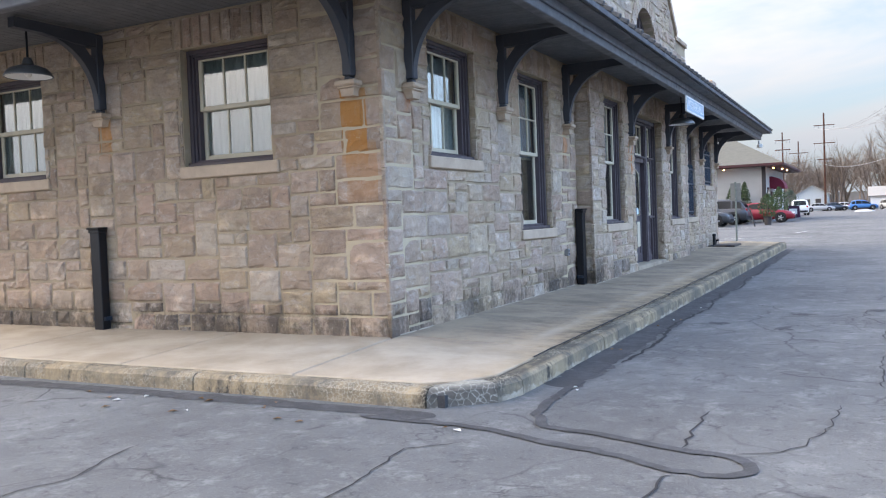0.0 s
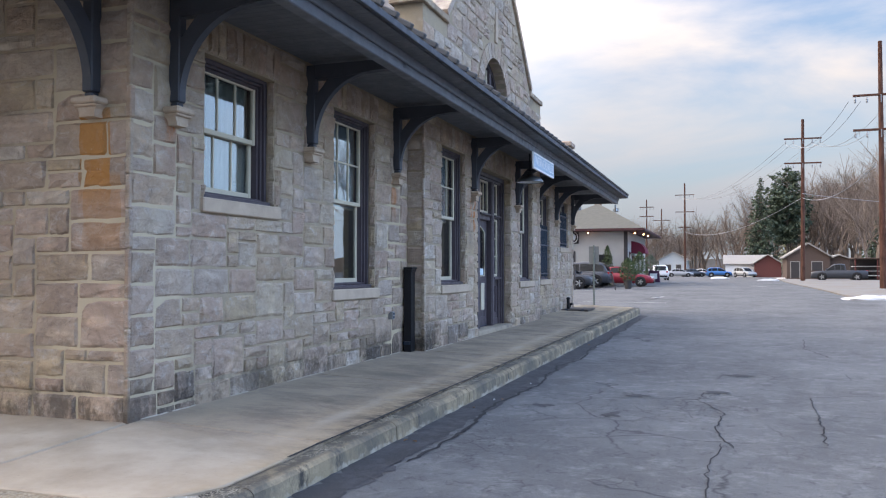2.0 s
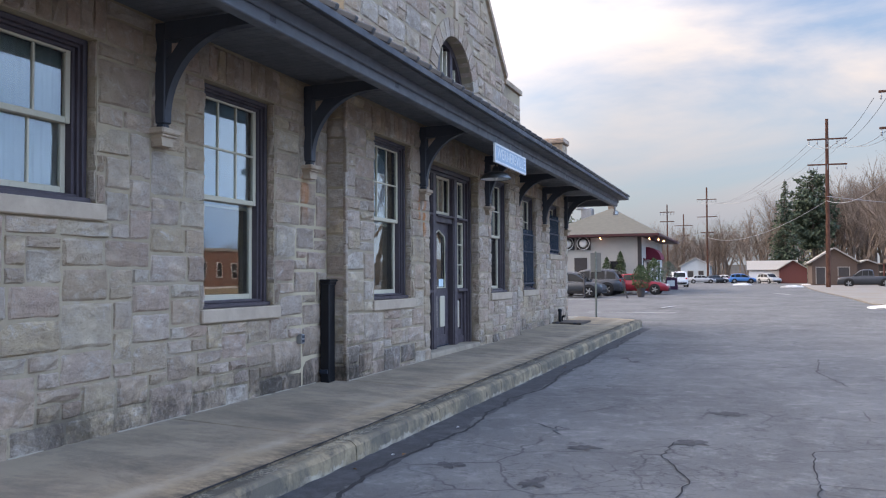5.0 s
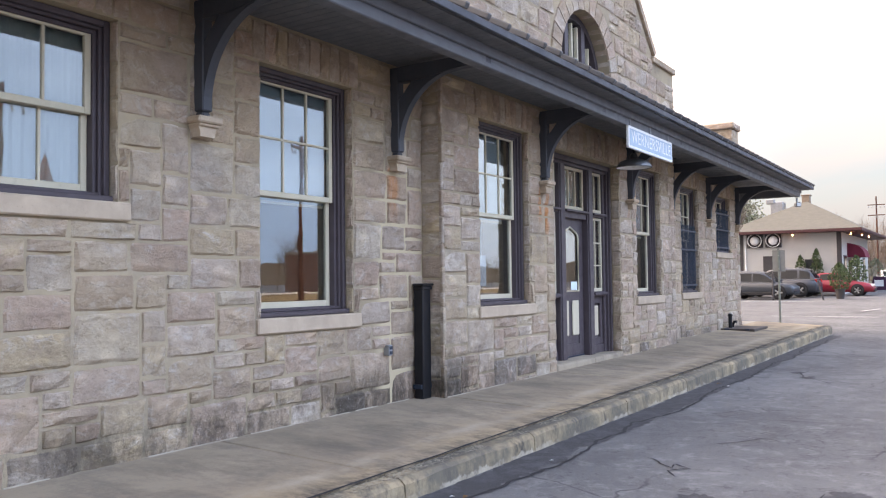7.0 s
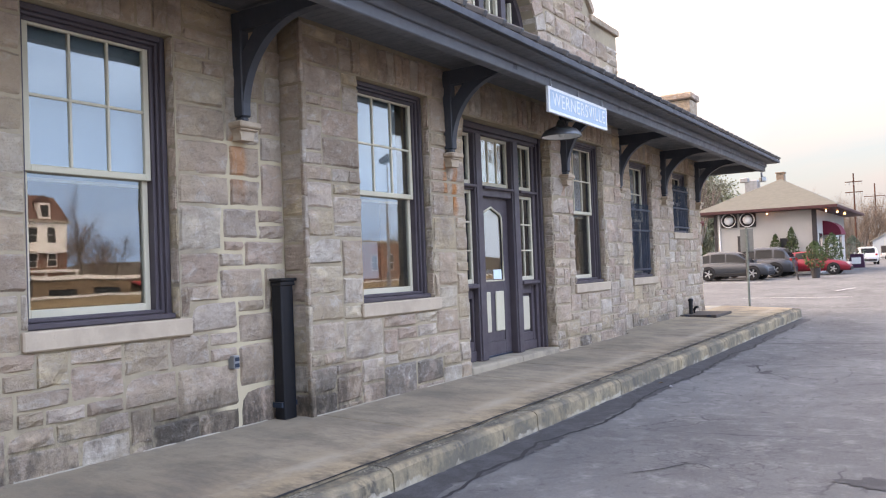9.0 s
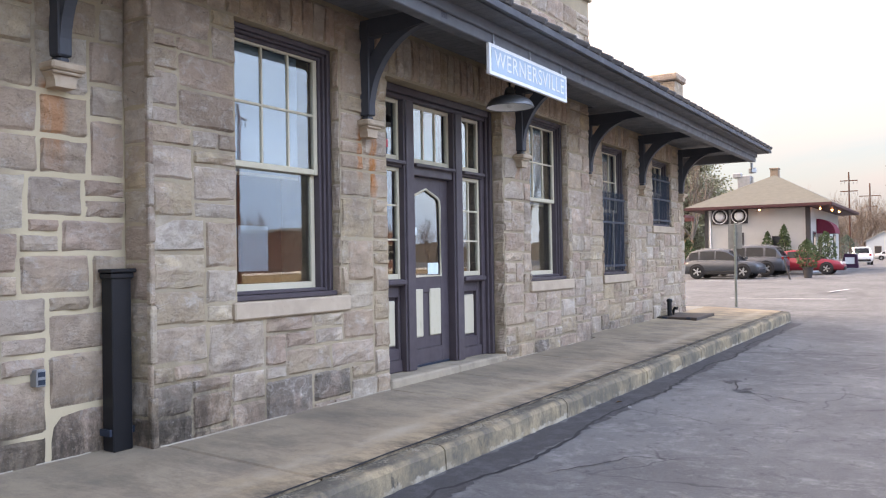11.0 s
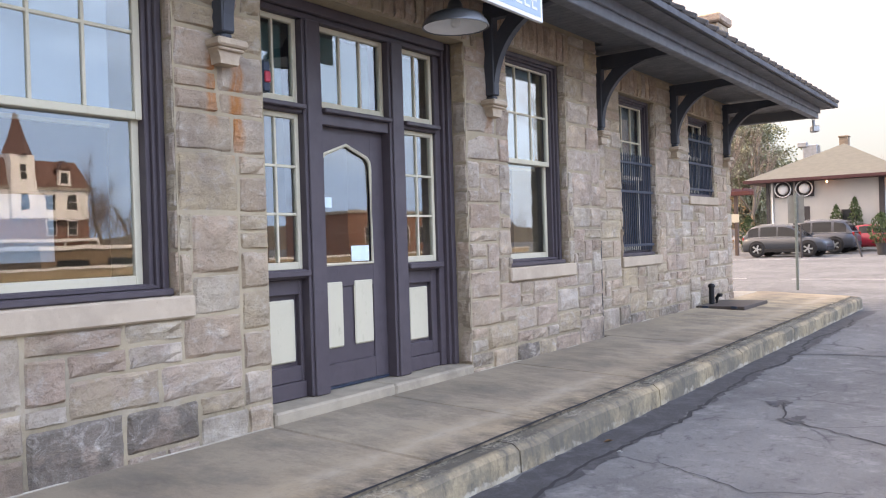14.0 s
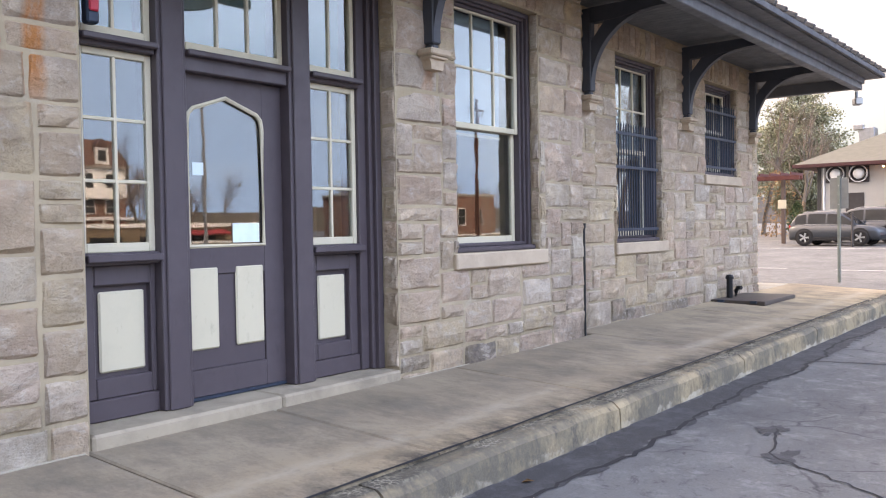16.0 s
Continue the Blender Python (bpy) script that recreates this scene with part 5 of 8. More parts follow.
outlet = thing("outlet_box", FRONT(13.8, 0.72, WALL_X + 0.03), "small grey weatherproof outlet box on the wall", "outlet box")
part("body", boxes((-0.035, 0.035, -0.05, 0.03, 0.0, 0.12), bevel=0.006), M_STEEL, outlet)
part("cover", boxes((-0.025, 0.025, -0.057, -0.051, 0.015, 0.05), (-0.025, 0.025, -0.057, -0.051, 0.07, 0.105)), M_BARS, outlet)

stub = thing("standpipe", pose(-4.56, 28.4, walk_z(-4.56, 28.4)), "short black capped standpipe by the wall", "pipe")
part("tube", rod((0, 0, -0.02), (0, 0, 0.34), 0.05, n=14), M_POST, stub)
part("cap", lathe([(0, 0.41), (0.045, 0.4), (0.065, 0.37), (0.065, 0.335), (0, 0.335)], 14), M_POST, stub)
part("elbow", path_tube([(0.0, 0.28, -0.02), (0.0, 0.28, 0.12), (0.04, 0.26, 0.18), (0.1, 0.24, 0.18)], 0.035, 10), M_POST, stub)
hatch = thing("hatch_cover", pose(-4.28, 28.7, 0.0), "flat rusty steel hatch in the sidewalk", "hatch")
hz = walk_z(-4.28, 28.7)
hb = box(-0.42, 0.42, -0.75, 0.75, hz - 0.02, hz + 0.045, 0.01)
part("plate", hb, plain("rusted_plate", (0.09, 0.07, 0.06), 0.7, 0.3), hatch)
for u in (-0.3, 0.2):
    part("hinge", boxes((u, u + 0.1, -0.78, -0.751, hz + 0.01, hz + 0.05)), M_BARS, hatch)


def barn_lamp(m, drop, label, arm=0.0):
    """A shallow enamelled dome on a stem."""
    l = thing("barn_lamp", m, label, "lamp", "barn lamps")
    part("shade", lathe([(0.285, -0.005), (0.29, 0.0), (0.285, 0.012), (0.27, 0.045), (0.225, 0.095), (0.14, 0.13), (0.075, 0.145), (0.06, 0.2), (0.045, 0.235), (0.0, 0.24),
                         ] + [(0.0, 0.12), (0.13, 0.115), (0.215, 0.08), (0.262, 0.035), (0.278, -0.002), (0.285, -0.005)]), M_LAMPGREY, l, smooth=True)
    part("reflector", lathe([(0.272, 0.002), (0.255, 0.033), (0.21, 0.074), (0.12, 0.108), (0.0, 0.112)], 28), M_WHITE, l, "white enamel inside of the shade", smooth=True)
    part("bulb", lathe([(0, -0.01), (0.03, -0.002), (0.045, 0.025), (0.04, 0.06), (0.022, 0.09), (0.02, 0.107), (0, 0.107)], 14), M_BULB, l, smooth=True)
    part("stem", rod((0, 0, 0.238), (0, 0, drop), 0.014, n=8), M_POST, l)
    part("canopy", lathe([(0.05, drop), (0.05, drop - 0.02), (0.02, drop - 0.04), (0.0, drop - 0.04)], 14), M_POST, l)
    return l


SOF = TOP + 0.06
bl = barn_lamp(pose(-3.72, 19.22, 3.36), SOF - 3.36, "dark grey dome barn lamp hanging from the soffit")
copy_thing(bl, pose(-9.34, 7.0, 3.42))

sign = thing("station_sign", FRONT(19.13, 3.52, -3.4), "pale blue station name board with white letters, hanging from eave", "sign")
part("board", boxes((-1.03, 1.03, -0.015, 0.025, 0.0, 0.335), bevel=0.004), M_WHITE, sign)
part("field", boxes((-0.985, 0.985, -0.019, -0.0155, 0.04, 0.295)), M_SIGNBLUE, sign, "pale blue painted field")
cu = bpy.data.curves.new("letters", "FONT")
cu.body = "WERNERSVILLE"
cu.align_x, cu.align_y = "CENTER", "CENTER"
cu.size = 0.26
cu.extrude = 0.002
cu.space_character = 1.12
tmp_ob = bpy.data.objects.new("letters_curve", cu)
scene.collection.objects.link(tmp_ob)
dg_ = bpy.context.evaluated_depsgraph_get()
letters_me = bpy.data.meshes.new_from_object(tmp_ob.evaluated_get(dg_))
bpy.data.objects.remove(tmp_ob)
letters_me.materials.clear()
letters_me.materials.append(M_WHITE)
w_now = max(v.co.x for v in letters_me.vertices) - min(v.co.x for v in letters_me.vertices)
lt = part("lettering", letters_me, M_WHITE, sign, "white capital letters")
lt.matrix_basis = pose(0, -0.0215, 0.1675, 90) @ Matrix.Diagonal((1.84 / w_now, 1, 1, 1))
for u in (-0.9, 0.0, 0.9):
    part("hanger", rod((u, 0.005, 0.335), (u, 0.005, 0.46), 0.008, n=8), M_STEEL, sign)
    part("eyelet", boxes((u - 0.018, u + 0.018, -0.006, 0.016, 0.335, 0.375), bevel=0.004), M_STEEL, sign)


def floodlight(m):
    f = thing("floodlight", m, "small grey floodlight under the eave corner", "floodlight", "eave floodlights")
    part("mount", rod((0, 0, 0.12), (0, 0, 0.0), 0.03, n=10), M_STEEL, f)
    part("head", boxes((-0.07, 0.07, -0.16, 0.04, -0.14, -0.01), bevel=0.02), M_STEEL, f)
    part("lens", boxes((-0.055, 0.055, -0.168, -0.161, -0.125, -0.025)), M_HEADLIGHT, f)
    return f


fl = floodlight(pose(-3.5, 32.02, 3.715, 0, 0, 30))
copy_thing(fl, pose(-9.75, 6.0, 3.715, 0, 0, -20))

signpost = thing("road_sign", pose(-5.02, 37.0, ground_z(37)), "back of a grey metal road sign on steel post", "road sign")
part("post", boxes((-0.035, 0.035, -0.02, 0.02, -0.2, 2.6), bevel=0.006), plain("green_steel_post", (0.18, 0.21, 0.19), 0.6, 0.4), signpost)
part("plate", boxes((-0.21, 0.21, 0.022, 0.03, 1.8, 2.55), bevel=0.003), plain("sign_back", (0.2, 0.21, 0.2), 0.6, 0.3), signpost)
for z in (1.9, 2.35):
    part("bolt", rod((0, -0.035, z), (0, -0.021, z), 0.014, n=8), M_STEEL, signpost)


# ---- vehicles ----
# belt-line stations (along, belt, width), then roof stations (along, height) from the rear glass to the foot of the windscreen
CAR_SHAPES = {
    "suv": ([(0.0, 0.46, 0.86), (0.015, 0.56, 0.93), (0.1, 0.61, 1.0), (0.3, 0.6, 1.0), (0.55, 0.59, 1.0), (0.72, 0.585, 1.0), (0.86, 0.56, 0.98), (0.955, 0.5, 0.92), (0.99, 0.42, 0.86), (1.0, 0.3, 0.8)],
            [(0.02, 0.6), (0.055, 0.78), (0.1, 0.93), (0.2, 0.985), (0.36, 1.0), (0.5, 0.985), (0.58, 0.945), (0.67, 0.78), (0.755, 0.59)]),
    "sedan": ([(0.0, 0.48, 0.82), (0.02, 0.64, 0.9), (0.12, 0.68, 1.0), (0.3, 0.67, 1.0), (0.5, 0.65, 1.0), (0.7, 0.63, 1.0), (0.86, 0.57, 0.96), (0.96, 0.48, 0.86), (1.0, 0.34, 0.74)],
              [(0.12, 0.67), (0.2, 0.84), (0.28, 0.955), (0.4, 1.0), (0.5, 0.99), (0.57, 0.94), (0.65, 0.81), (0.735, 0.64)]),
    "pickup": ([(0.0, 0.56, 0.94), (0.02, 0.6, 0.98), (0.4, 0.6, 1.0), (0.6, 0.6, 1.0), (0.72, 0.6, 1.0), (0.92, 0.57, 0.97), (0.98, 0.5, 0.92), (1.0, 0.36, 0.85)],
               [(0.37, 0.6), (0.385, 0.8), (0.4, 0.95), (0.46, 1.0), (0.56, 0.99), (0.61, 0.94), (0.67, 0.78), (0.74, 0.6)]),
}


def car(name, m, L, W, H, shape, paint, label):
    """A vehicle heading along local +x, standing on its tyres."""
    c = thing(name, m, label, "car" if shape != "pickup" else "pickup truck")
    stations, roofline = CAR_SHAPES[shape]
    w = W / 2
    bm = bmesh.new()
    rows = []
    for fx, belt, fw in stations:
        x = (fx - 0.5) * L
        hw = w * fw
        rows.append([bm.verts.new((x, s * k * hw, z)) for s, k, z in ((-1, 0.86, 0.15 * H), (-1, 0.98, 0.24 * H), (-1, 1.0, 0.4 * H * min(1, belt / 0.5)), (-1, 0.97, belt * H * 0.94), (-1, 0.88, belt * H),
                                                                       (1, 0.88, belt * H), (1, 0.97, belt * H * 0.94), (1, 1.0, 0.4 * H * min(1, belt / 0.5)), (1, 0.98, 0.24 * H), (1, 0.86, 0.15 * H))])
    for a, b in zip(rows, rows[1:]):
        n = len(a)
        for i in range(n):
            bm.faces.new((a[i], a[(i + 1) % n], b[(i + 1) % n], b[i]))
    bm.faces.new(rows[0])
    bm.faces.new(rows[-1][::-1])
    bmesh.ops.bevel(bm, geom=[e for e in bm.edges if e.calc_face_angle(0) > 0.5], offset=0.03, segments=2, affect="EDGES")
    part("body", bm, paint, c, smooth=True)
    cf = roofline[-1][0]
    z_belt = min(r[1] for r in roofline) * H

    def roof_at(f):
        for (a, za), (b, zb_) in zip(roofline, roofline[1:]):
            if f <= b:
                return za + (zb_ - za) * max(0.0, (f - a) / (b - a))
        return roofline[-1][1]

    def flank(f, v, s, out=0.0):
        """A point on the cabin's side: v runs from the belt to the roof's edge."""
        top = roof_at(f) * H
        z = z_belt - 0.03 + (top - z_belt + 0.03) * v
        lean = (z - z_belt) / (H - z_belt)
        return Vector(((f - 0.5) * L, s * (w * (0.91 - 0.15 * lean) + out), z))

    cab = bmesh.new()
    sect = []
    for f, _ in roofline:
        ring_ = [flank(f, v, -1) for v in (0.0, 0.5, 0.9)]
        top = roof_at(f) * H
        ring_.append(Vector(((f - 0.5) * L, -w * 0.62, top)))
        ring_ += [Vector((p.x, -p.y, p.z)) for p in ring_[::-1]]
        sect.append([cab.verts.new(p) for p in ring_])
    for a, b in zip(sect, sect[1:]):
        for i in range(len(a) - 1):
            cab.faces.new((a[i], a[i + 1], b[i + 1], b[i]))
    part("cabin", cab, paint, c, smooth=True)

    def strip(points_lo, points_hi, out):
        g = bmesh.new()
        lo_ = [g.verts.new(p) for p in points_lo]
        hi_ = [g.verts.new(p) for p in points_hi]
        for i in range(len(lo_) - 1):
            g.faces.new((lo_[i], lo_[i + 1], hi_[i + 1], hi_[i]))
        bmesh.ops.solidify(g, geom=g.faces[:], thickness=out)
        return g

    r0, r1 = roofline[1][0] + 0.02, roofline[-2][0] + 0.035
    cuts_ = [r0, r0 + (r1 - r0) * 0.2, r0 + (r1 - r0) * 0.24, r0 + (r1 - r0) * 0.55, r0 + (r1 - r0) * 0.58, r1]
    for s_ in (-1, 1):
        for a, b in ((cuts_[0], cuts_[1]), (cuts_[2], cuts_[3]), (cuts_[4], cuts_[5])):
            fs_ = [a + (b - a) * i / 5 for i in range(6)]
            part("side_window", strip([flank(f, 0.14, s_, 0.006) for f in fs_], [flank(f, 0.84, s_, 0.006) for f in fs_], 0.004), M_CARGLASS, c)
    for nm, (fa, fb) in (("windscreen", (roofline[-3][0] + 0.012, roofline[-1][0] - 0.008)), ("rear_window", (roofline[0][0] + 0.008, roofline[2][0] - 0.004))):
        fs_ = [fa + (fb - fa) * i / 6 for i in range(7)]
        sh = 0.008 if nm == "windscreen" else -0.008
        part(nm, strip([Vector(((f - 0.5) * L + sh, -w * 0.64, roof_at(f) * H + 0.008)) for f in fs_], [Vector(((f - 0.5) * L + sh, w * 0.64, roof_at(f) * H + 0.008)) for f in fs_], 0.004), M_CARGLASS, c)
    if shape == "suv":
        for s_ in (-1, 1):
            ya, yb = sorted((s_ * (w - 0.1), s_ * (w + 0.004)))
            part("sill_cladding", boxes((-L * 0.3, L * 0.28, ya, yb, 0.13 * H, 0.24 * H), bevel=0.02), M_TYRE, c, "black sill cladding")
            part("roof_rail", path_tube([((f - 0.5) * L, s_ * w * 0.66, roof_at(f) * H + dz) for f, dz in ((0.14, 0.0), (0.2, 0.035), (0.36, 0.04), (0.48, 0.035), (0.54, 0.0))], 0.014, 5), M_STEEL, c, "silver roof rail")
            part("belt_trim", strip([flank(f, 0.07, s_, 0.008) for f in cuts_], [flank(f, 0.11, s_, 0.008) for f in cuts_], 0.003), M_STEEL, c)
    wr = 0.226 * H if shape != "sedan" else 0.225 * H
    tyre_me = rim_me = None
    for fx in (0.19, 0.8):
        for s in (-1, 1):
            x = (fx - 0.5) * L
            y0, y1 = s * (w - 0.2), s * (w + 0.012)
            # flat black disc: arch cladding and the wheel well's shade in one
            arch = lathe([(0.0, 0), (wr * 1.17, 0), (wr * 1.17, 0.02), (0, 0.02)], 22)
            a = part("wheel_arch", arch, M_TYRE, c)
            a.matrix_basis = pose(x, s * (w - 0.012), wr * 1.04, -90 * s)
            tyre = lathe([(wr * 0.62, 0), (wr * 0.93, 0.0), (wr, 0.03), (wr, 0.17), (wr * 0.93, 0.2), (wr * 0.62, 0.2), (wr * 0.62, 0)], 22)
            wheel = part("wheel", tyre, M_TYRE, c, smooth=True)
            wheel.matrix_basis = pose(x, y0 + s * 0.03, wr, -90 * s)
            rim = bmesh.new()
            for k in range(5):
                a0 = 2 * math.pi * k / 5
                d = Vector((math.cos(a0), math.sin(a0), 0))
                rod(d * wr * 0.08 + Vector((0, 0, 0.19)), d * wr * 0.62 + Vector((0, 0, 0.185)), wr * 0.1, wr * 0.13, 6, rim)
            hub = lathe([(0, 0.205), (wr * 0.16, 0.2), (wr * 0.16, 0.16), (0, 0.16)], 12)
            part("rim", rim, M_RIM, wheel)
            part("hub", hub, M_RIM, wheel)
    belt = stations[-2][1] * H
    for s in (-1, 1):
        part("headlight", boxes((L * 0.455, L * 0.487, s * w * 0.62 - 0.16, s * w * 0.62 + 0.16, belt - 0.12, belt + 0.02), bevel=0.02), M_HEADLIGHT, c)
        part("tail_light", boxes((-L * 0.5 - 0.004, -L * 0.478, s * w * 0.74 - 0.09, s * w * 0.74 + 0.09, 0.5 * H, 0.61 * H), bevel=0.015), M_TAIL, c)
        part("mirror", boxes(((cf - 0.54) * L, (cf - 0.51) * L, s * (w + 0.0) - 0.07, s * (w + 0.0) + 0.1, 0.63 * H, 0.72 * H), bevel=0.02), paint, c)
    part("bumper", boxes((L * 0.48, L * 0.505, -w * 0.72, w * 0.72, 0.17 * H, 0.3 * H), bevel=0.03), M_TYRE, c)
    part("bumper", boxes((-L * 0.505, -L * 0.485, -w * 0.78, w * 0.78, 0.2 * H, 0.32 * H), bevel=0.03), M_TYRE, c)
    return c


def car_paint(name, base):
    k = Mat(name, base, 0.36, 0.2, 0.4)
    k.p.inputs["Coat Weight"].default_value = 0.3
    k.over(tuple(min(1, v * 1.25) for v in base), k.ramp(k.noise(3, 3), 0.45, 0.7, 0, 0.4))
    k.over((0.12, 0.11, 0.1), k.ramp(k.noise(9, 5, 0.6), 0.55, 0.8, 0, 0.2))
    return k.m


P_GREY, P_DARK, P_RED = car_paint("slate_grey_car", (0.04, 0.046, 0.054)), car_paint("charcoal_car", (0.04, 0.045, 0.055)), car_paint("red_car", (0.23, 0.014, 0.026))
P_BLUE, P_WHITE, P_SILVER = car_paint("blue_car", (0.04, 0.17, 0.42)), car_paint("white_car", (0.62, 0.62, 0.62)), car_paint("silver_car", (0.35, 0.36, 0.37))


def on_road(x, y, yaw=0.0, dz=0.0):
    return pose(x, y, ground_z(y) + dz, 0, 0, yaw)


car("suv", on_road(-10.15, 57.9, -3, 0.04), 4.05, 1.8, 1.6, "suv", P_GREY, "slate grey compact suv with roof rails on the asphalt")
car("suv", on_road(-9.75, 60.9, 177, 0.06), 4.75, 1.9, 1.72, "suv", P_DARK, "charcoal suv parked beside a grey suv")
car("sedan", on_road(-6.9, 63.6, 0, 0.03), 4.5, 1.8, 1.42, "sedan", P_RED, "red sedan parked before the restaurant")
car("suv", on_road(-6.9, 98, 100), 4.6, 1.85, 1.7, "suv", P_WHITE, "white suv parked past the restaurant")
car("hatchback", on_road(-0.9, 150, 10), 4.2, 1.8, 1.6, "suv", P_BLUE, "bright blue car parked far down the road")
car("suv", on_road(3.2, 146, -60), 4.5, 1.8, 1.6, "suv", P_SILVER, "silver suv parked before a pale garage")
car("sedan", on_road(-7.2, 150, 5), 4.5, 1.8, 1.4, "sedan", P_SILVER, "silver sedan parked far down the road")
car("sedan", on_road(-5.2, 153, 20), 4.4, 1.8, 1.4, "sedan", P_DARK, "dark sedan parked far down the road")
car("sedan", on_road(-3.6, 156, 0), 4.4, 1.8, 1.4, "sedan", P_WHITE, "white sedan parked far down the road")
car("pickup_truck", on_road(11.5, 98, 175), 5.4, 1.9, 1.8, "pickup", P_DARK, "dark pickup truck parked by a brown shed")
car("sedan", on_road(15.2, 80, 195), 4.5, 1.8, 1.42, "sedan", P_RED, "red sedan parked at the edge of the road")
car("sedan", on_road(16.2, 86, 190), 4.5, 1.8, 1.42, "sedan", P_SILVER, "silver sedan parked at the edge of the road")


# ---- neighbouring buildings ----
def hip_roof(x0, x1, y0, y1, z, rise, inset, material, parent, thick=0.16):
    bm = bmesh.new()
    e = [bm.verts.new(p) for p in ((x0, y0, z), (x1, y0, z), (x1, y1, z), (x0, y1, z))]
    f = [bm.verts.new((p.co.x, p.co.y, z - thick)) for p in e]
    cx, cy = (x0 + x1) / 2, (y0 + y1) / 2
    r = [bm.verts.new((cx, y0 + inset, z + rise)), bm.verts.new((cx, y1 - inset, z + rise))]
    bm.faces.new((e[0], e[1], r[0]))
    bm.faces.new((e[1], e[2], r[1], r[0]))
    bm.faces.new((e[2], e[3], r[1]))
    bm.faces.new((e[3], e[0], r[0], r[1]))
    for i in range(4):
        bm.faces.new((e[i], f[i], f[(i + 1) % 4], e[(i + 1) % 4]))
    bm.faces.new(f)
    return part("roof", bm, material, parent)


rest = thing("restaurant", pose(-10.0, 66.0, ground_z(66)), "low pale stucco restaurant with tan hipped roof", "building")
part("wall", boxes((-3.15, 3.15, 0, 15, -0.3, 4.15)), M_STUCCO, rest)
rr = hip_roof(-4.3, 4.5, -0.9, 15.9, 4.3, 2.45, 7.2, M_SHINGLE, rest, 0.1)
part("eave_trim", boxes((-4.32, 4.52, -0.95, -0.9, 4.12, 4.3), (4.5, 4.55, -0.9, 15.9, 4.12, 4.3), (-4.2, 4.4, -0.8, 15.8, 4.1, 4.19)), M_MAROON, rest, "maroon eave trim")
part("roof_vent", boxes((-0.27, 0.27, 6.7, 7.3, 6.5, 7.2), (-0.32, 0.32, 6.65, 7.35, 7.2, 7.3), bevel=0.02), plain("brown_flue", (0.25, 0.19, 0.14), 0.85), rest)
part("roof_unit", boxes((-2.2, -1.3, 5.2, 6.2, 5.3, 6.75), (-2.5, -1.9, 5.1, 5.5, 6.6, 6.95), bevel=0.05), M_STEEL, rest)
for u in (-2.2, -1.0):
    fan = part("exhaust_fan", boxes((u - 0.52, u + 0.52, -0.1, -0.004, 3.2, 4.14), bevel=0.02), M_CLAY, rest, "wall fan with white round hood")
    hood = lathe([(0.0, 0.3), (0.16, 0.28), (0.27, 0.2), (0.31, 0.0), (0.0, 0.0)], 22)
    rim_ = part("rim", lathe([(0.44, 0.0), (0.44, 0.2), (0.475, 0.2), (0.475, 0.0), (0.44, 0.0)], 24), M_WHITE, fan, "white fan rim", smooth=False)
    rim_.matrix_basis = pose(u, -0.11, 3.68, 90)
    h = part("hood", hood, M_WHITE, fan, smooth=True)
    h.matrix_basis = pose(u, -0.11, 3.68, 90)
part("service_door", boxes((-1.7, -0.75, -0.05, -0.004, 0.0, 2.62), bevel=0.01), M_CLAY, rest)
wn_ = part("window", boxes((0.95, 1.95, -0.06, -0.004, 1.72, 2.35), bevel=0.01), M_CLAY, rest)
part("pane", boxes((1.02, 1.42, -0.068, -0.061, 1.78, 2.29), (1.47, 1.88, -0.068, -0.061, 1.78, 2.29)), M_CARGLASS, wn_)
part("corner_board", boxes((2.93, 3.2, -0.06, 0.2, -0.3, 4.1)), M_CLAY, rest)
part("corner_board", boxes((-3.2, -3.0, -0.06, 0.2, -0.3, 4.1)), M_CLAY, rest)
part("downspout", rod((-2.85, -0.07, 0), (-2.85, -0.07, 4.1), 0.05, n=8), M_WHITE, rest)
aw = bmesh.new()
for i in range(8):
    a0, a1 = math.pi / 2 * i / 8, math.pi / 2 * (i + 1) / 8
    vs = [aw.verts.new((3.16 + 1.1 * math.sin(a), yy_, 2.5 + 0.95 * math.cos(a))) for a, yy_ in ((a0, 3.0), (a1, 3.0), (a1, 5.6), (a0, 5.6))]
    aw.faces.new(vs)
for yy_ in (3.0, 5.6):
    aw.faces.new([aw.verts.new((3.16, yy_, 2.5))] + [aw.verts.new((3.16 + 1.1 * math.sin(a), yy_, 2.5 + 0.95 * math.cos(a))) for a in np.linspace(0, math.pi / 2, 9)])
bmesh.ops.remove_doubles(aw, verts=aw.verts, dist=0.001)
part("awning", aw, plain("maroon_awning", (0.17, 0.015, 0.035), 0.8), rest, "rounded maroon canvas awning")
for yy_ in (1.2, 8.0, 11.5):
    sw_ = part("window", boxes((3.152, 3.2, yy_, yy_ + 1.2, 1.0, 2.6), bevel=0.01), M_CLAY, rest)
    part("pane", boxes((3.2, 3.206, yy_ + 0.08, yy_ + 1.12, 1.08, 2.52)), M_CARGLASS, sw_)
part("entrance_door", boxes((3.152, 3.22, 3.7, 4.8, 0.0, 2.3), bevel=0.01), M_MAROON, rest)
lb = lit("warm_bulb", (1.0, 0.45, 0.18), 9.0)
for p in ((0.35, -0.7, 3.98), (3.7, 0.6, 3.98), (4.1, 3.0, 3.98), (4.2, 6.0, 3.98)):
    part("eave_bulb", lathe([(0, -0.05), (0.04, -0.035), (0.05, 0), (0.035, 0.04), (0, 0.05)], 10, p), lb, rest, "glowing warm eave bulb")


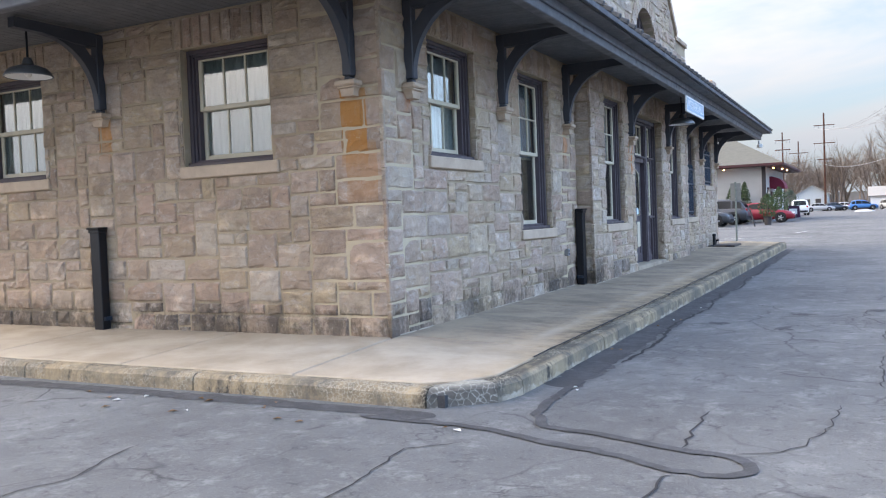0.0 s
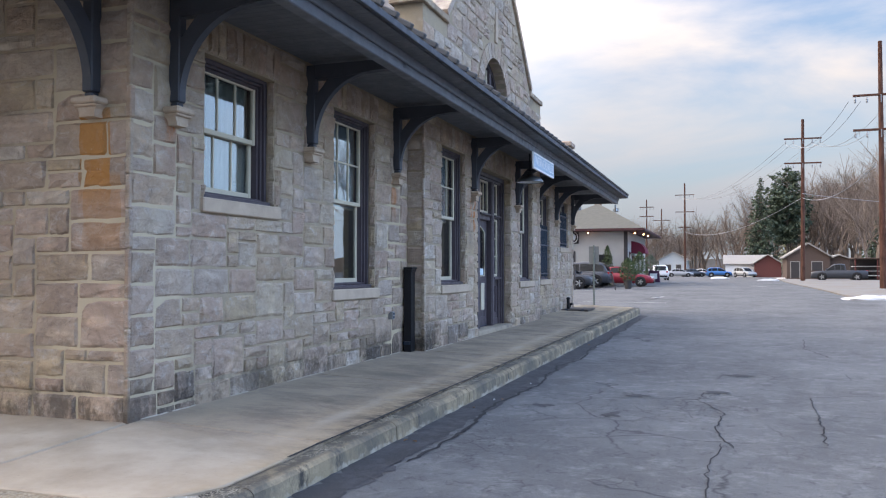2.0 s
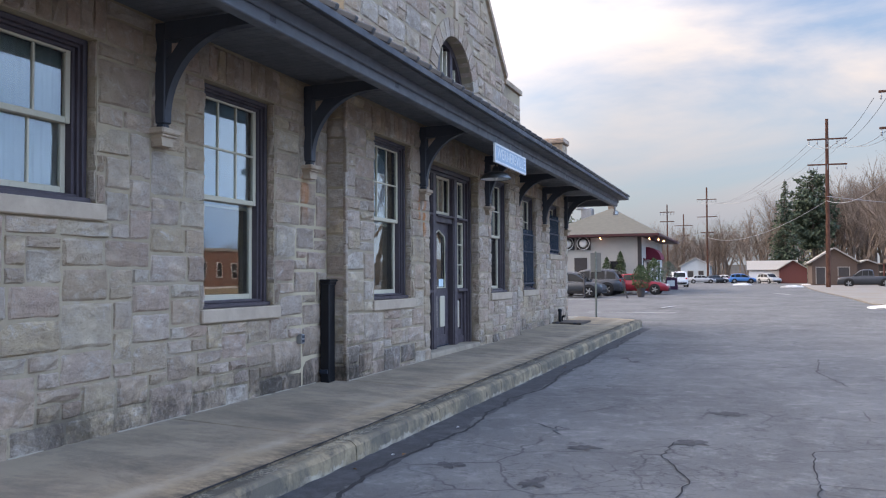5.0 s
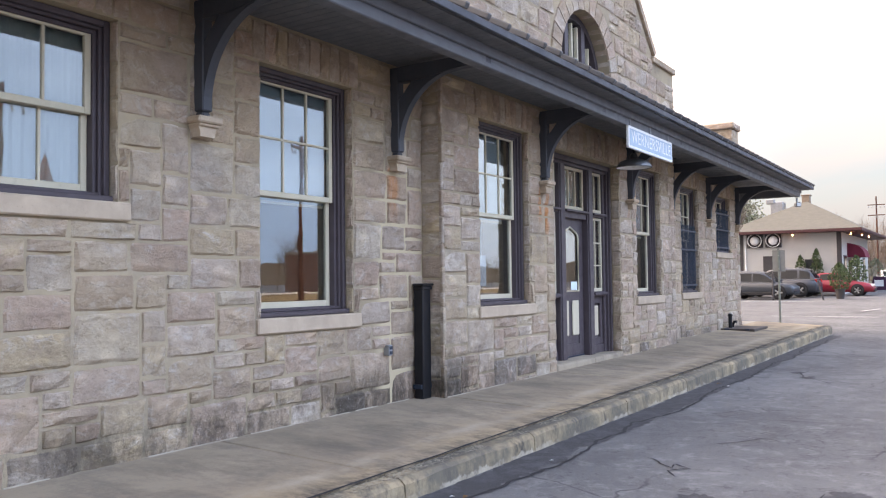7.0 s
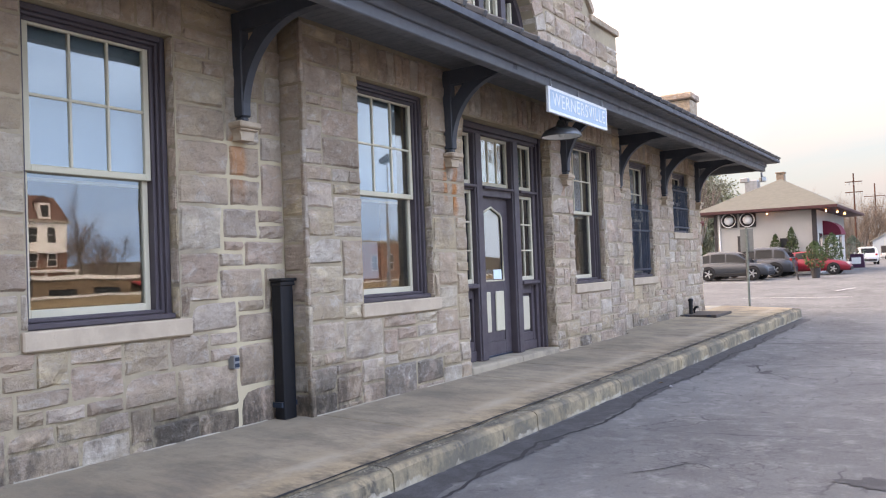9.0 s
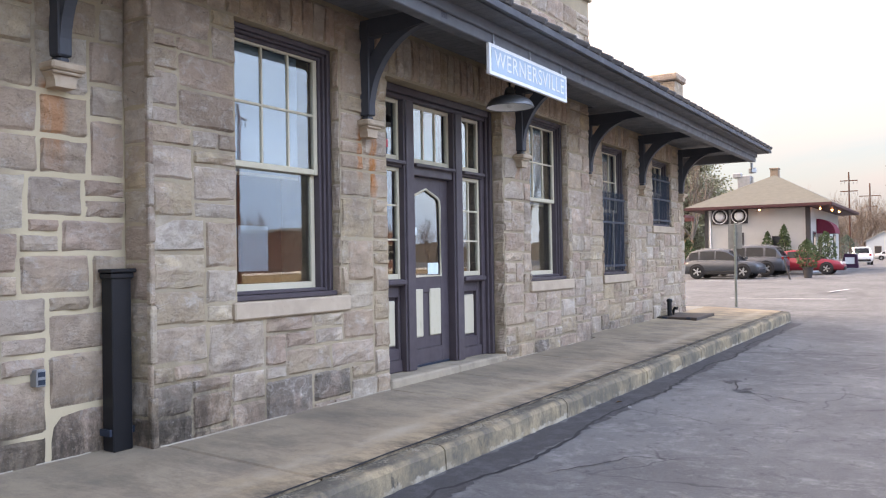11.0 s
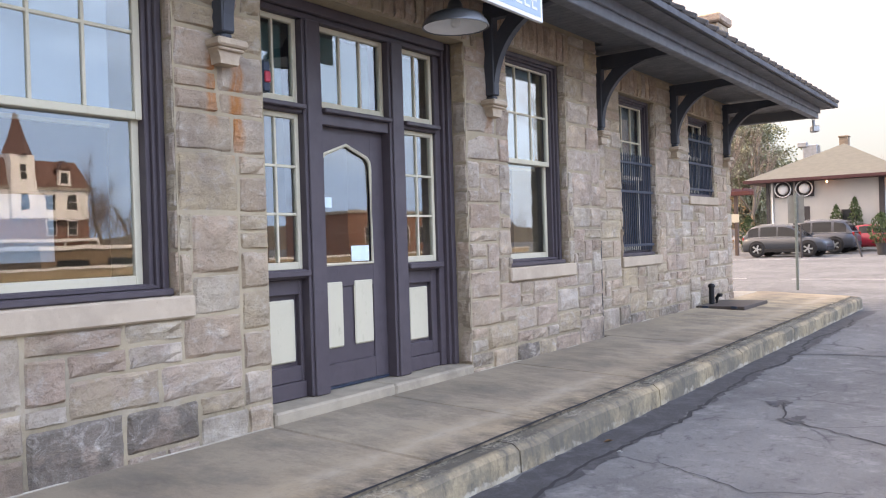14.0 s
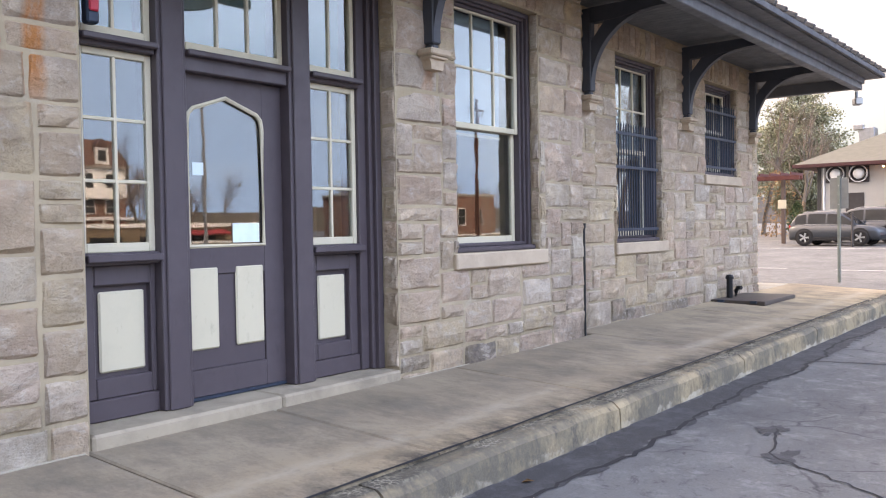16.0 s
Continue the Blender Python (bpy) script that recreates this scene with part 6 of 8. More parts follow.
def gabled(name, m, w, d, h, rise, wall, roofm, label, openings=(), cat="shed"):
    """A simple gabled outbuilding, its gable to the front (local -y)."""
    g = thing(name, m, label, cat)
    bm = prism([(-w / 2, -0.5), (w / 2, -0.5), (w / 2, h), (0, h + rise), (-w / 2, h)], 0, d)
    part("wall", bm, wall, g)
    for s in (-1, 1):
        a, b = Vector((s * (w / 2 + 0.35), 0, h - 0.35 * rise / (w / 2))), Vector((0, 0, h + rise))
        n = Vector((s * rise, 0, w / 2)).normalized() * 0.14
        part("roof", prism([(p.x, p.z + 0.012) for p in (a, b, b + n, a + n)], -0.35, d + 0.35), roofm, g)
    for u0, u1, z0, z1, mt in openings:
        part("opening", boxes((u0, u1, -0.05, -0.004, z0, z1), bevel=0.008), mt, g)
        part("opening_trim", boxes((u0 - 0.08, u0 - 0.002, -0.06, -0.004, z0, z1), (u1 + 0.002, u1 + 0.08, -0.06, -0.004, z0, z1), (u0 - 0.08, u1 + 0.08, -0.06, -0.004, z1 + 0.002, z1 + 0.09)), M_GREYROOF, g)
    return g


gabled("garage", on_road(7.4, 152.6, 90), 5.2, 7.2, 2.25, 1.35, M_WHITE, M_GREYROOF, "pale garage with a long grey roof", (), "garage")
gabled("garage", on_road(6.75, 146.5, 0), 4.0, 3.3, 2.3, 1.3, M_REDSHED, M_GREYROOF, "red boarded garage wing with a pale gable edge", (), "garage")
gabled("shed", on_road(9.5, 109, 0), 4.7, 8, 2.75, 1.5, M_BROWNSHED, M_GREYROOF, "brown boarded shed with pale roof edges", [(-1.9, -1.0, 0.2, 2.1, M_CLAY), (0.4, 1.5, 1.1, 2.1, M_CLAY)], "shed")
gabled("shed", on_road(13.2, 112, 0), 3.6, 6, 2.2, 0.7, M_BROWNSHED, M_GREYROOF, "low brown lean-to behind a pickup", [], "shed")
gabled("house", on_road(-9.6, 172, 0), 5.4, 8, 3.2, 1.5, plain("pale_blue_siding", (0.5, 0.55, 0.58), 0.8), M_GREYROOF, "small pale blue far house", [(-1.4, -0.4, 1.0, 2.2, M_CLAY), (0.6, 1.5, 1.0, 2.2, M_CLAY)], "house")
market = thing("market_stall", on_road(15.0, 100, 0), "red and white roadside stall with open shelves", "market stall")
part("roof", boxes((-2.0, 2.6, -1.2, 1.6, 2.31, 2.42), bevel=0.03), M_BROWNSHED, market)
for u in (-1.8, 0.3, 2.4):
    part("post", boxes((u - 0.06, u + 0.06, -1.1, -0.98, -0.2, 2.3)), M_REDSHED, market)
part("back_wall", boxes((-2.0, 2.6, 1.4, 1.55, -0.2, 2.3)), M_CLAY, market)
for i, z in enumerate((0.5, 1.0, 1.5)):
    part("shelf", boxes((-1.9, 2.5, 0.4, 1.39, z, z + 0.06)), M_WHITE, market)


# across the road, behind the walker
def row_windows(parent, u_list, z_list, w, h, y, glass):
    for u in u_list:
        for z in z_list:
            f = part("window", boxes((u - w / 2, u + w / 2, y - 0.05, y - 0.004, z, z + h), bevel=0.01), M_WHITE, parent)
            part("pane", boxes((u - w / 2 + 0.09, u + w / 2 - 0.09, y - 0.058, y - 0.051, z + 0.09, z + h / 2 - 0.03), (u - w / 2 + 0.09, u + w / 2 - 0.09, y - 0.058, y - 0.051, z + h / 2 + 0.03, z + h - 0.09)), glass, f)


inn = thing("corner_house", pose(60, 49.6, 0.0, 0, 0, -90) @ Matrix.Diagonal((0.86, 0.86, 0.85, 1.0)), "brick and white mansard-roofed corner house with a tower", "house")
part("ground_storey", boxes((-7, 7, 0, 10, -0.3, 5.4)), M_BRICK, inn)
part("upper_storey", boxes((-7, 7, 0, 10, 5.402, 8.6)), M_WHITE, inn)
man = bmesh.new()
for lo_, hi_ in (((-7.2, 7.2, -0.2, 10.2, 8.602), (-6.2, 6.2, 0.8, 9.2, 11.4)),):
    a = [man.verts.new(p) for p in ((lo_[0], lo_[2], lo_[4]), (lo_[1], lo_[2], lo_[4]), (lo_[1], lo_[3], lo_[4]), (lo_[0], lo_[3], lo_[4]))]
    b = [man.verts.new(p) for p in ((hi_[0], hi_[2], hi_[4]), (hi_[1], hi_[2], hi_[4]), (hi_[1], hi_[3], hi_[4]), (hi_[0], hi_[3], hi_[4]))]
    for i in range(4):
        man.faces.new((a[i], a[(i + 1) % 4], b[(i + 1) % 4], b[i]))
    man.faces.new(b)
    man.faces.new(a[::-1])
part("mansard_roof", man, plain("red_slate", (0.16, 0.09, 0.075), 0.8), inn)
part("tower", boxes((-1.3, 1.3, -0.6, 1.6, 5.402, 11.8)), M_WHITE, inn)
part("tower_roof", lathe([(0.0, 16.2), (0.25, 15.8), (1.0, 13.4), (1.75, 11.81), (0, 11.81)], 4, (0, 0.5, 0)), plain("tower_slate", (0.14, 0.08, 0.07), 0.8), inn)
part("porch", boxes((-7, 7, -2.0, -0.61, 3.0, 3.3), bevel=0.03), M_WHITE, inn)
for u in (-6.8, -3.4, 3.4, 6.8):
    part("porch_post", rod((u, -1.85, -0.1), (u, -1.85, 3.0), 0.12, n=8), M_WHITE, inn)
part("cornice", boxes((-7.3, 7.3, -0.35, -0.002, 8.3, 8.6), bevel=0.03), M_GREYROOF, inn)
for u in (-4.4, 4.4):
    dm = part("dormer", boxes((u - 0.7, u + 0.7, -0.15, 1.4, 8.7, 10.5)), M_WHITE, inn)
    part("dormer_roof", prism([(u - 0.9, 10.5), (u + 0.9, 10.5), (u, 11.5)], -0.3, 1.5), plain("dormer_slate", (0.12, 0.07, 0.06), 0.8), dm)
    part("pane", boxes((u - 0.4, u + 0.4, -0.19, -0.152, 9.0, 10.2)), M_CARGLASS, dm)
    bal = part("balcony", boxes((u - 1.6, u + 1.6, -1.1, -0.002, 5.2, 5.38), bevel=0.02), M_WHITE, inn)
    part("railing", boxes((u - 1.6, u + 1.6, -1.1, -1.05, 6.1, 6.18), *[(u - 1.58 + 0.2 * i, u - 1.53 + 0.2 * i, -1.09, -1.06, 5.38, 6.1) for i in range(16)]), M_WHITE, bal)
row_windows(inn, (-5.2, -3.0, 3.0, 5.2), (0.9, 3.6), 1.1, 1.6, 0.0, M_CARGLASS)
row_windows(inn, (-5.2, -3.0, 3.0, 5.2), (6.2,), 1.1, 1.7, 0.0, M_CARGLASS)
row_windows(inn, (0.0,), (6.2, 9.2), 0.9, 1.7, -0.6, M_CARGLASS)

shop = thing("shop", pose(46, 52.5, 0.1, 0, 0, -90), "long low brown shop with a white roof edge and red awning", "shop")
part("wall", boxes((-9, 9, 0, 9, -0.3, 1.7)), plain("brown_shop_wall", (0.2, 0.15, 0.105), 0.85, vary=0.1), shop)
part("parapet", boxes((-9.2, 9.2, -0.15, 9.2, 1.702, 2.0)), M_WHITE, shop)
part("awning", prism([(-0.01, 1.5), (-0.9, 1.2), (-0.9, 1.1), (-0.01, 1.35)], -3.5, 0.5, "yz"), plain("shop_awning", (0.3, 0.04, 0.045), 0.8), shop, "red awning")
for u in (-6.5, -1.5, 2.8, 6.6):
    part("shop_window", boxes((u - 1.2, u + 1.2, -0.04, -0.004, 0.2, 1.0)), M_CARGLASS, shop)
brickb = thing("brick_building", pose(46, 84, 0.2, 0, 0, -90), "low brown brick building with flat roof", "building")
part("wall", boxes((-9, 9, 0, 9, -0.3, 4.5)), M_BRICK, brickb)
part("cornice", boxes((-9.15, 9.15, -0.15, 9, 4.502, 4.8)), M_GREYROOF, brickb)
row_windows(brickb, (-6, -3, 0, 3, 6), (1.4,), 1.2, 1.8, 0.0, M_CARGLASS)
fence_wall = thing("low_wall", pose(27, 45, -0.1, 0, 0, -90), "long low tan retaining wall across the lot", "wall")
part("body", boxes((-32, 24, 0, 0.4, -0.3, 0.9)), plain("tan_wall_block", (0.36, 0.29, 0.2), 0.9), fence_wall)
part("coping", boxes((-32.1, 24.1, -0.06, 0.46, 0.902, 1.02)), M_WHITE, fence_wall)


# ---- poles and wires ----
def utility_pole(m, h, arms, label, r=0.17):
    p = thing("utility_pole", m, label, "utility pole", "utility poles")
    part("shaft", rod((0, 0, -0.4), (0, 0, h), r, r * 0.62, 12), M_POLE, p)
    for z, wd in arms:
        a = part("crossarm", boxes((-wd, wd, -0.16, -0.04, z - 0.07, z + 0.07), bevel=0.01), M_POLE, p)
        part("brace", boxes((-0.03, 0.03, -0.17, -0.161, z - 0.5, z)), M_STEEL, p)
        for u in (-wd * 0.92, -wd * 0.5, wd * 0.5, wd * 0.92):
            part("insulator", lathe([(0, -0.42), (0.05, -0.4), (0.07, -0.3), (0.05, -0.25), (0.07, -0.18), (0.03, -0.1), (0.02, 0)], 8, (u, -0.1, z - 0.07)), M_STEEL, a)
    return p


utility_pole(pose(7.35, 90, 0.1, 0, 0.5, 0), 16.2, ((14.3, 1.7), (11.9, 1.7)), "tall dark wooden utility pole with two crossarms", 0.22)
utility_pole(pose(9.55, 60, -0.05), 16.0, ((12.6, 1.6), (10.4, 1.6)), "tall dark wooden utility pole with two crossarms", 0.2)
utility_pole(pose(-7.2, 170, 0.3), 18.2, ((15.9, 1.8), (12.6, 1.8), (9.6, 1.2)), "tall far wooden utility pole with crossarms", 0.22)
utility_pole(pose(-13.7, 200, 0.3), 15.4, ((12.8, 2.0), (10.6, 1.4)), "far wooden utility pole with crossarms", 0.2)
utility_pole(pose(-12.7, 150, 0.3), 13.5, ((12.2, 1.2), (10.6, 1.2)), "far wooden utility pole with crossarms", 0.16)
utility_pole(pose(24, 44, 0.0, 0, 0, 70), 10.5, ((9.8, 1.2),), "wooden utility pole across the road", 0.16)
utility_pole(pose(26, 63, 0.0, 0, 0, 80), 10.5, ((9.8, 1.2),), "wooden utility pole across the road", 0.16)
utility_pole(pose(25, 26, 0.0, 0, 0, 90), 10.5, ((9.8, 1.2),), "wooden utility pole across the road", 0.16)


def lamp_pole(m):
    p = thing("lot_light", m, "tall steel parking-lot light with four lamp heads", "street lamp", "parking-lot lights")
    part("pole", rod((0, 0, -0.2), (0, 0, 8.6), 0.1, 0.06, 10), M_STEEL, p)
    part("crossbar", boxes((-0.9, 0.9, -0.04, 0.04, 8.5, 8.6)), M_STEEL, p)
    for u in (-0.85, -0.35, 0.35, 0.85):
        part("lamp_head", boxes((u - 0.17, u + 0.17, -0.25, 0.2, 8.6, 8.95), bevel=0.04), M_CLAY, p)
    return p


lp = lamp_pole(pose(20, 36, -0.1, 0, 0, 60))
copy_thing(lp, pose(21, 52, 0.0, 0, 0, 40))


def wire(a, b, sag, r=0.018):
    pts = []
    a, b = Vector(a), Vector(b)
    for i in range(17):
        f = i / 16
        p = a.lerp(b, f)
        p.z -= sag * 4 * f * (1 - f)
        pts.append(p)
    w = thing("overhead_wire", None, "thin overhead wire sagging between poles", "wire", "overhead wires")
    part("strand", path_tube(pts, r, 4), M_STEEL, w)


for u in (-1.55, -0.85, 0.85, 1.55):
    wire((7.35 + u, 89.9, 13.95), (-7.2 + u, 169.9, 15.7), 2.2)
    wire((9.25 + u, 59.9, 12.2), (7.35 + u, 89.9, 13.95), 1.4)
wire((7.35, 89.9, 8.6), (-7.2, 169.9, 9.0), 1.8, 0.03)
wire((9.25, 59.9, 8.2), (7.35, 89.9, 8.6), 1.0, 0.03)
wire((7.35, 89.8, 9.0), (40, 95, 8.0), 1.0, 0.03)


# ---- trees ----
def tube_soup(segs, n=4):
    """Tapered n-sided tubes for (a, b, r0, r1) rows, as vertex and face lists."""
    vs, fs = [], []
    for a, b, r0, r1 in segs:
        q = (b - a).to_track_quat("Z", "Y")
        k = len(vs)
        for p, r in ((a, r0), (b, r1)):
            for i in range(n):
                vs.append(p + q @ Vector((r * math.cos(2 * math.pi * i / n), r * math.sin(2 * math.pi * i / n), 0)))
        for i in range(n):
            fs.append((k + i, k + (i + 1) % n, k + n + (i + 1) % n, k + n + i))
    return vs, fs


def grow(rng, h, levels=5, spread=0.55, r=None, first=0.3):
    """Branch segments of a leafless tree: trunk rows and twig rows."""
    trunk, twigs = [], []

    def branch(p, d, length, rad, level):
        steps = 3
        for s in range(steps):
            d2 = (d + Vector((rng.uniform(-1, 1), rng.uniform(-1, 1), rng.uniform(-0.4, 0.7))) * 0.16).normalized()
            q2 = p + d2 * length / steps
            r2 = rad * (0.84 if level else 0.9)
            (trunk if level < 2 else twigs).append((p.copy(), q2.copy(), rad, r2))
            p, d, rad = q2, d2, r2
            if level < levels and (level > 0 or s > 0):
                for _ in range(rng.choice((1, 2))):
                    side = Vector((rng.uniform(-1, 1), rng.uniform(-1, 1), rng.uniform(-0.2, 0.5))).normalized()
                    branch(p, (d + side * spread * rng.uniform(0.8, 1.6)).normalized(), length * rng.uniform(0.5, 0.72), rad * 0.58, level + 1)
        if level < levels:
            branch(p, d, length * 0.7, rad * 0.8, level + 1)
    branch(Vector((0, 0, 0)), Vector((0, 0, 1)), h * 0.42, r or h * 0.017, 0)
    return trunk, twigs


def bare_tree(m, h, seed, label, levels=4, spread=0.55):
    rng = random.Random(seed)
    trunk, twigs = grow(rng, h, levels, spread)
    t = thing("bare_tree", m, label, "tree", "bare trees")
    part("trunk", mesh_from(*tube_soup(trunk, 7), M_BARK, "trunk"), M_BARK, t)
    part("crown", mesh_from(*tube_soup(twigs, 3), M_TWIG, "crown"), M_TWIG, t, "leafless twigs")
    return t


def needle_tree(name, m, h, width, seed, material, label, droop=0.35, density=1.0, base=0.1, open_=0.0, fine=1.0):
    """A conifer: tapered trunk, tiered limbs, each with many needle sprays."""
    rng = random.Random(seed)
    t = thing(name, m, label, "tree")
    limbs, vs, fs = [], [], []
    z = base * h
    while z < h * 0.985:
        f = (z / h - base) / (1 - base)
        reach = width / 2 * ((1 - f) ** 0.85) * rng.uniform(0.75, 1.12) + 0.1
        if open_:
            reach = width / 2 * (0.55 + 0.45 * math.sin(math.pi * min(1, f * 0.9 + 0.12))) * rng.uniform(0.6, 1.1) * (1 if f < 0.9 else 0.5)
        for _ in range(max(4, int(9 * density * (1 - 0.5 * f)))):
            a = rng.uniform(0, 2 * math.pi)
            L = reach * rng.uniform(0.6, 1.05)
            d = Vector((math.cos(a), math.sin(a), 0))
            tip_z = -droop * L + (0.25 * L if open_ else 0)
            p0 = Vector((0, 0, z))
            p1 = p0 + d * L + Vector((0, 0, tip_z))
            limbs.append((p0, p1, 0.03 + 0.012 * L, 0.008))
            n = max(4, int(L * 7 * density / fine ** 1.5))
            for i in range(n):
                s = rng.uniform(0.15 if not open_ else 0.45, 1.0)
                c = p0.lerp(p1, s) + Vector((rng.gauss(0, 1), rng.gauss(0, 1), rng.gauss(0, 0.7))) * 0.12 * (1 + 0.3 * L * (1 + open_))
                ln = rng.uniform(0.25, 0.6) * (0.5 + 0.12 * L + 0.02 * h) * fine
                dirv = (d * rng.uniform(0.1, 1) + Vector((rng.uniform(-1, 1), rng.uniform(-1, 1), rng.uniform(-0.9, 0.25 + 0.7 * open_)))).normalized()
                sidev = dirv.cross(Vector((rng.uniform(-1, 1), rng.uniform(-1, 1), rng.uniform(-1, 1)))).normalized() * ln * 0.32
                k = len(vs)
                vs += [c - dirv * ln * 0.4, c + sidev, c + dirv * ln * 0.6, c - sidev]
                fs.append((k, k + 1, k + 2, k + 3))
        z += h * 0.028 / max(0.5, density) * rng.uniform(0.7, 1.3)
    limbs.append((Vector((0, 0, -0.3)), Vector((0, 0, h)), 0.02 * h, 0.03))
    part("trunk", mesh_from(*tube_soup(limbs, 5), M_BARK, "trunk"), M_BARK, t)
    part("crown", mesh_from(vs, fs, material, "crown"), material, t, "dense needle sprays")
    return t


needle_tree("spruce", pose(6.2, 160, 0.4), 18.0, 8.8, 3, M_SPRUCE, "tall dark green spruce with drooping limbs", 0.3, 1.25, 0.06)
needle_tree("pine", pose(11.0, 166, 0.4), 20.0, 9.0, 5, M_SPRUCE, "tall dark pine with open tufted crown", 0.05, 1.4, 0.3, 1.0)
needle_tree("spruce", pose(20, 128, 0.4), 8.5, 8.0, 8, M_SPRUCE, "broad dark evergreen behind the brown shed", 0.2, 0.9, 0.05)
needle_tree("pine", pose(12.5, 180, 0.4), 12.0, 10.0, 18, M_PINE, "olive green evergreen beside tall spruce", 0.1, 0.8, 0.05)
needle_tree("pine", pose(-20.8, 89, 0.4), 12.4, 8.4, 9, M_PINE, "pale green white pine behind the station", 0.0, 1.4, 0.12, 0.9, 0.42)
needle_tree("pine", pose(-23.5, 80, 0.4), 9.0, 6.5, 12, M_PINE, "pale green white pine behind the station", 0.0, 1.2, 0.12, 0.9, 0.42)


def leafy_shrub(name, m, h, w, seed, material, label, pot=True):
    rng = random.Random(seed)
    t = thing(name, m, label, "shrub", "potted shrubs")
    z0 = 0.55 if pot else 0.05
    if pot:
        part("pot", lathe([(0.0, 0.0), (0.2, 0.0), (0.27, 0.5), (0.3, 0.5), (0.3, 0.57), (0.26, 0.57), (0.24, 0.5), (0, 0.5)], 16), M_CLAY, t)
    part("stem", rod((0, 0, z0 - 0.05), (0, 0, h * 0.8), 0.03, 0.012, 6), M_BARK, t)
    vs, fs = [], []
    for _ in range(700):
        f = rng.random()
        r = w / 2 * math.sqrt(rng.random()) * math.sin(math.pi * min(1, 0.18 + f * 0.82)) ** 0.7
        a = rng.uniform(0, 6.283)
        c = Vector((r * math.cos(a), r * math.sin(a), z0 + (h - z0) * f))
        d = Vector((rng.gauss(0, 1), rng.gauss(0, 1), rng.gauss(0.5, 1))).normalized() * 0.1
        s = d.orthogonal().normalized() * 0.035
        k = len(vs)
        vs += [c - d, c + s, c + d, c - s]
        fs.append((k, k + 1, k + 2, k + 3))
    part("foliage", mesh_from(vs, fs, material, "foliage"), material, t)
    return t


leafy_shrub("potted_shrub", on_road(-5.95, 58.5), 2.05, 1.25, 1, M_SHRUB, "bushy green shrub in a dark round pot")
leafy_shrub("potted_shrub", on_road(-5.75, 64.2), 2.5, 1.3, 2, M_SHRUB, "bushy green shrub in a dark round pot")
leafy_shrub("cypress_shrub", on_road(-9.2, 65.3), 2.6, 0.9, 3, M_SHRUB, "slim conical green shrub before the restaurant wall", False)
leafy_shrub("cypress_shrub", on_road(-8.2, 65.2), 3.0, 0.95, 4, M_SHRUB, "slim conical green shrub before the restaurant wall", False)
leafy_shrub("cypress_shrub", on_road(-13.9, 64.5), 2.2, 1.2, 6, M_SHRUB, "slim conical green shrub before the restaurant wall", False)
leafy_shrub("hedge_shrub", on_road(-6.6, 84), 2.6, 2.0, 5, M_SPRUCE, "dark rounded evergreen by the restaurant entrance", False)
oak = leafy_shrub("oak_shrub", on_road(-17.4, 72), 4.4, 3.6, 7, M_OAK, "russet-leaved young oak behind the parked cars", False)

bare_tree(pose(22, 118, 0.3), 15, 21, "tall leafless tree by the roadside")
bare_tree(pose(17.5, 96, 0.2), 12, 22, "tall leafless tree by the roadside")
bare_tree(pose(-17, 76, 0.3), 9, 23, "slender leafless tree behind the parked cars", 4, 0.45)
bare_tree(pose(-21.5, 82, 0.3), 11, 24, "slender leafless tree behind the parked cars", 4, 0.45)
bare_tree(pose(72, 74, 0.0), 8.5, 25, "leafless tree across the road")
bare_tree(pose(70, 62, 0.0), 9, 26, "leafless tree across the road")
bare_tree(pose(66, 30, 0.0), 9, 27, "leafless tree across the road")
bare_tree(pose(53, 52.5, 0.0), 9.5, 28, "leafless street tree before the corner house")


def woods(name, spots, seed, label):
    """Far winter woods: many leafless trees as one mass."""
    rng = random.Random(seed)
    temps = []
    for i in range(5):
        tr, tw = grow(random.Random(100 + i + seed), 10.0, 4, 0.6)
        v, f = tube_soup(tr + tw, 3)
        temps.append((np.array([tuple(p) for p in v]), np.array(f)))
    vs, fs, k = [], [], 0
    for x, y, h in spots:
        v, f = temps[rng.randrange(5)]
        a = rng.uniform(0, 6.283)
        rot = np.array(((math.cos(a), -math.sin(a), 0), (math.sin(a), math.cos(a), 0), (0, 0, 1)))
        sc = h / 10.0
        vs.append((v * (sc * 1.15, sc * 1.15, sc)) @ rot.T + (x, y, ground_z(y)))
        fs.append(f + k)
        k += len(v)
    me = mesh_from(np.concatenate(vs).tolist(), np.concatenate(fs).tolist(), M_TWIG, name)
    return tagged(new(name, me), label, "woods", kind="stuff")


rngw = random.Random(4)
spots = []
for i in range(95):
    x = rngw.uniform(-50, 70)
    spots.append((x, rngw.uniform(195, 255), 11.0 + max(0, (x + 5) * 0.42) + rngw.uniform(-2.0, 3.0)))
for i in range(34):
    x = rngw.uniform(15, 50)
    spots.append((x, rngw.uniform(122, 172), 12 + (x - 15) * 0.35 + rngw.uniform(-2, 3)))
for i in range(70):
    x = rngw.uniform(-22, 30)
    spots.append((x, rngw.uniform(176, 196), 9.5 + max(0, (x + 8) * 0.3) + rngw.uniform(-1.5, 2.0)))
for i in range(16):
    spots.append((rngw.uniform(-48, -15), rngw.uniform(112, 150), rngw.uniform(7, 10)))
woods("far_woods", spots, 1, "hazy leafless winter woods along the horizon")
spots2 = [(rngw.uniform(76, 105), rngw.uniform(-20, 170), rngw.uniform(6, 10)) for i in range(54)]
woods("far_woods_east", spots2, 2, "leafless winter woods across the road")


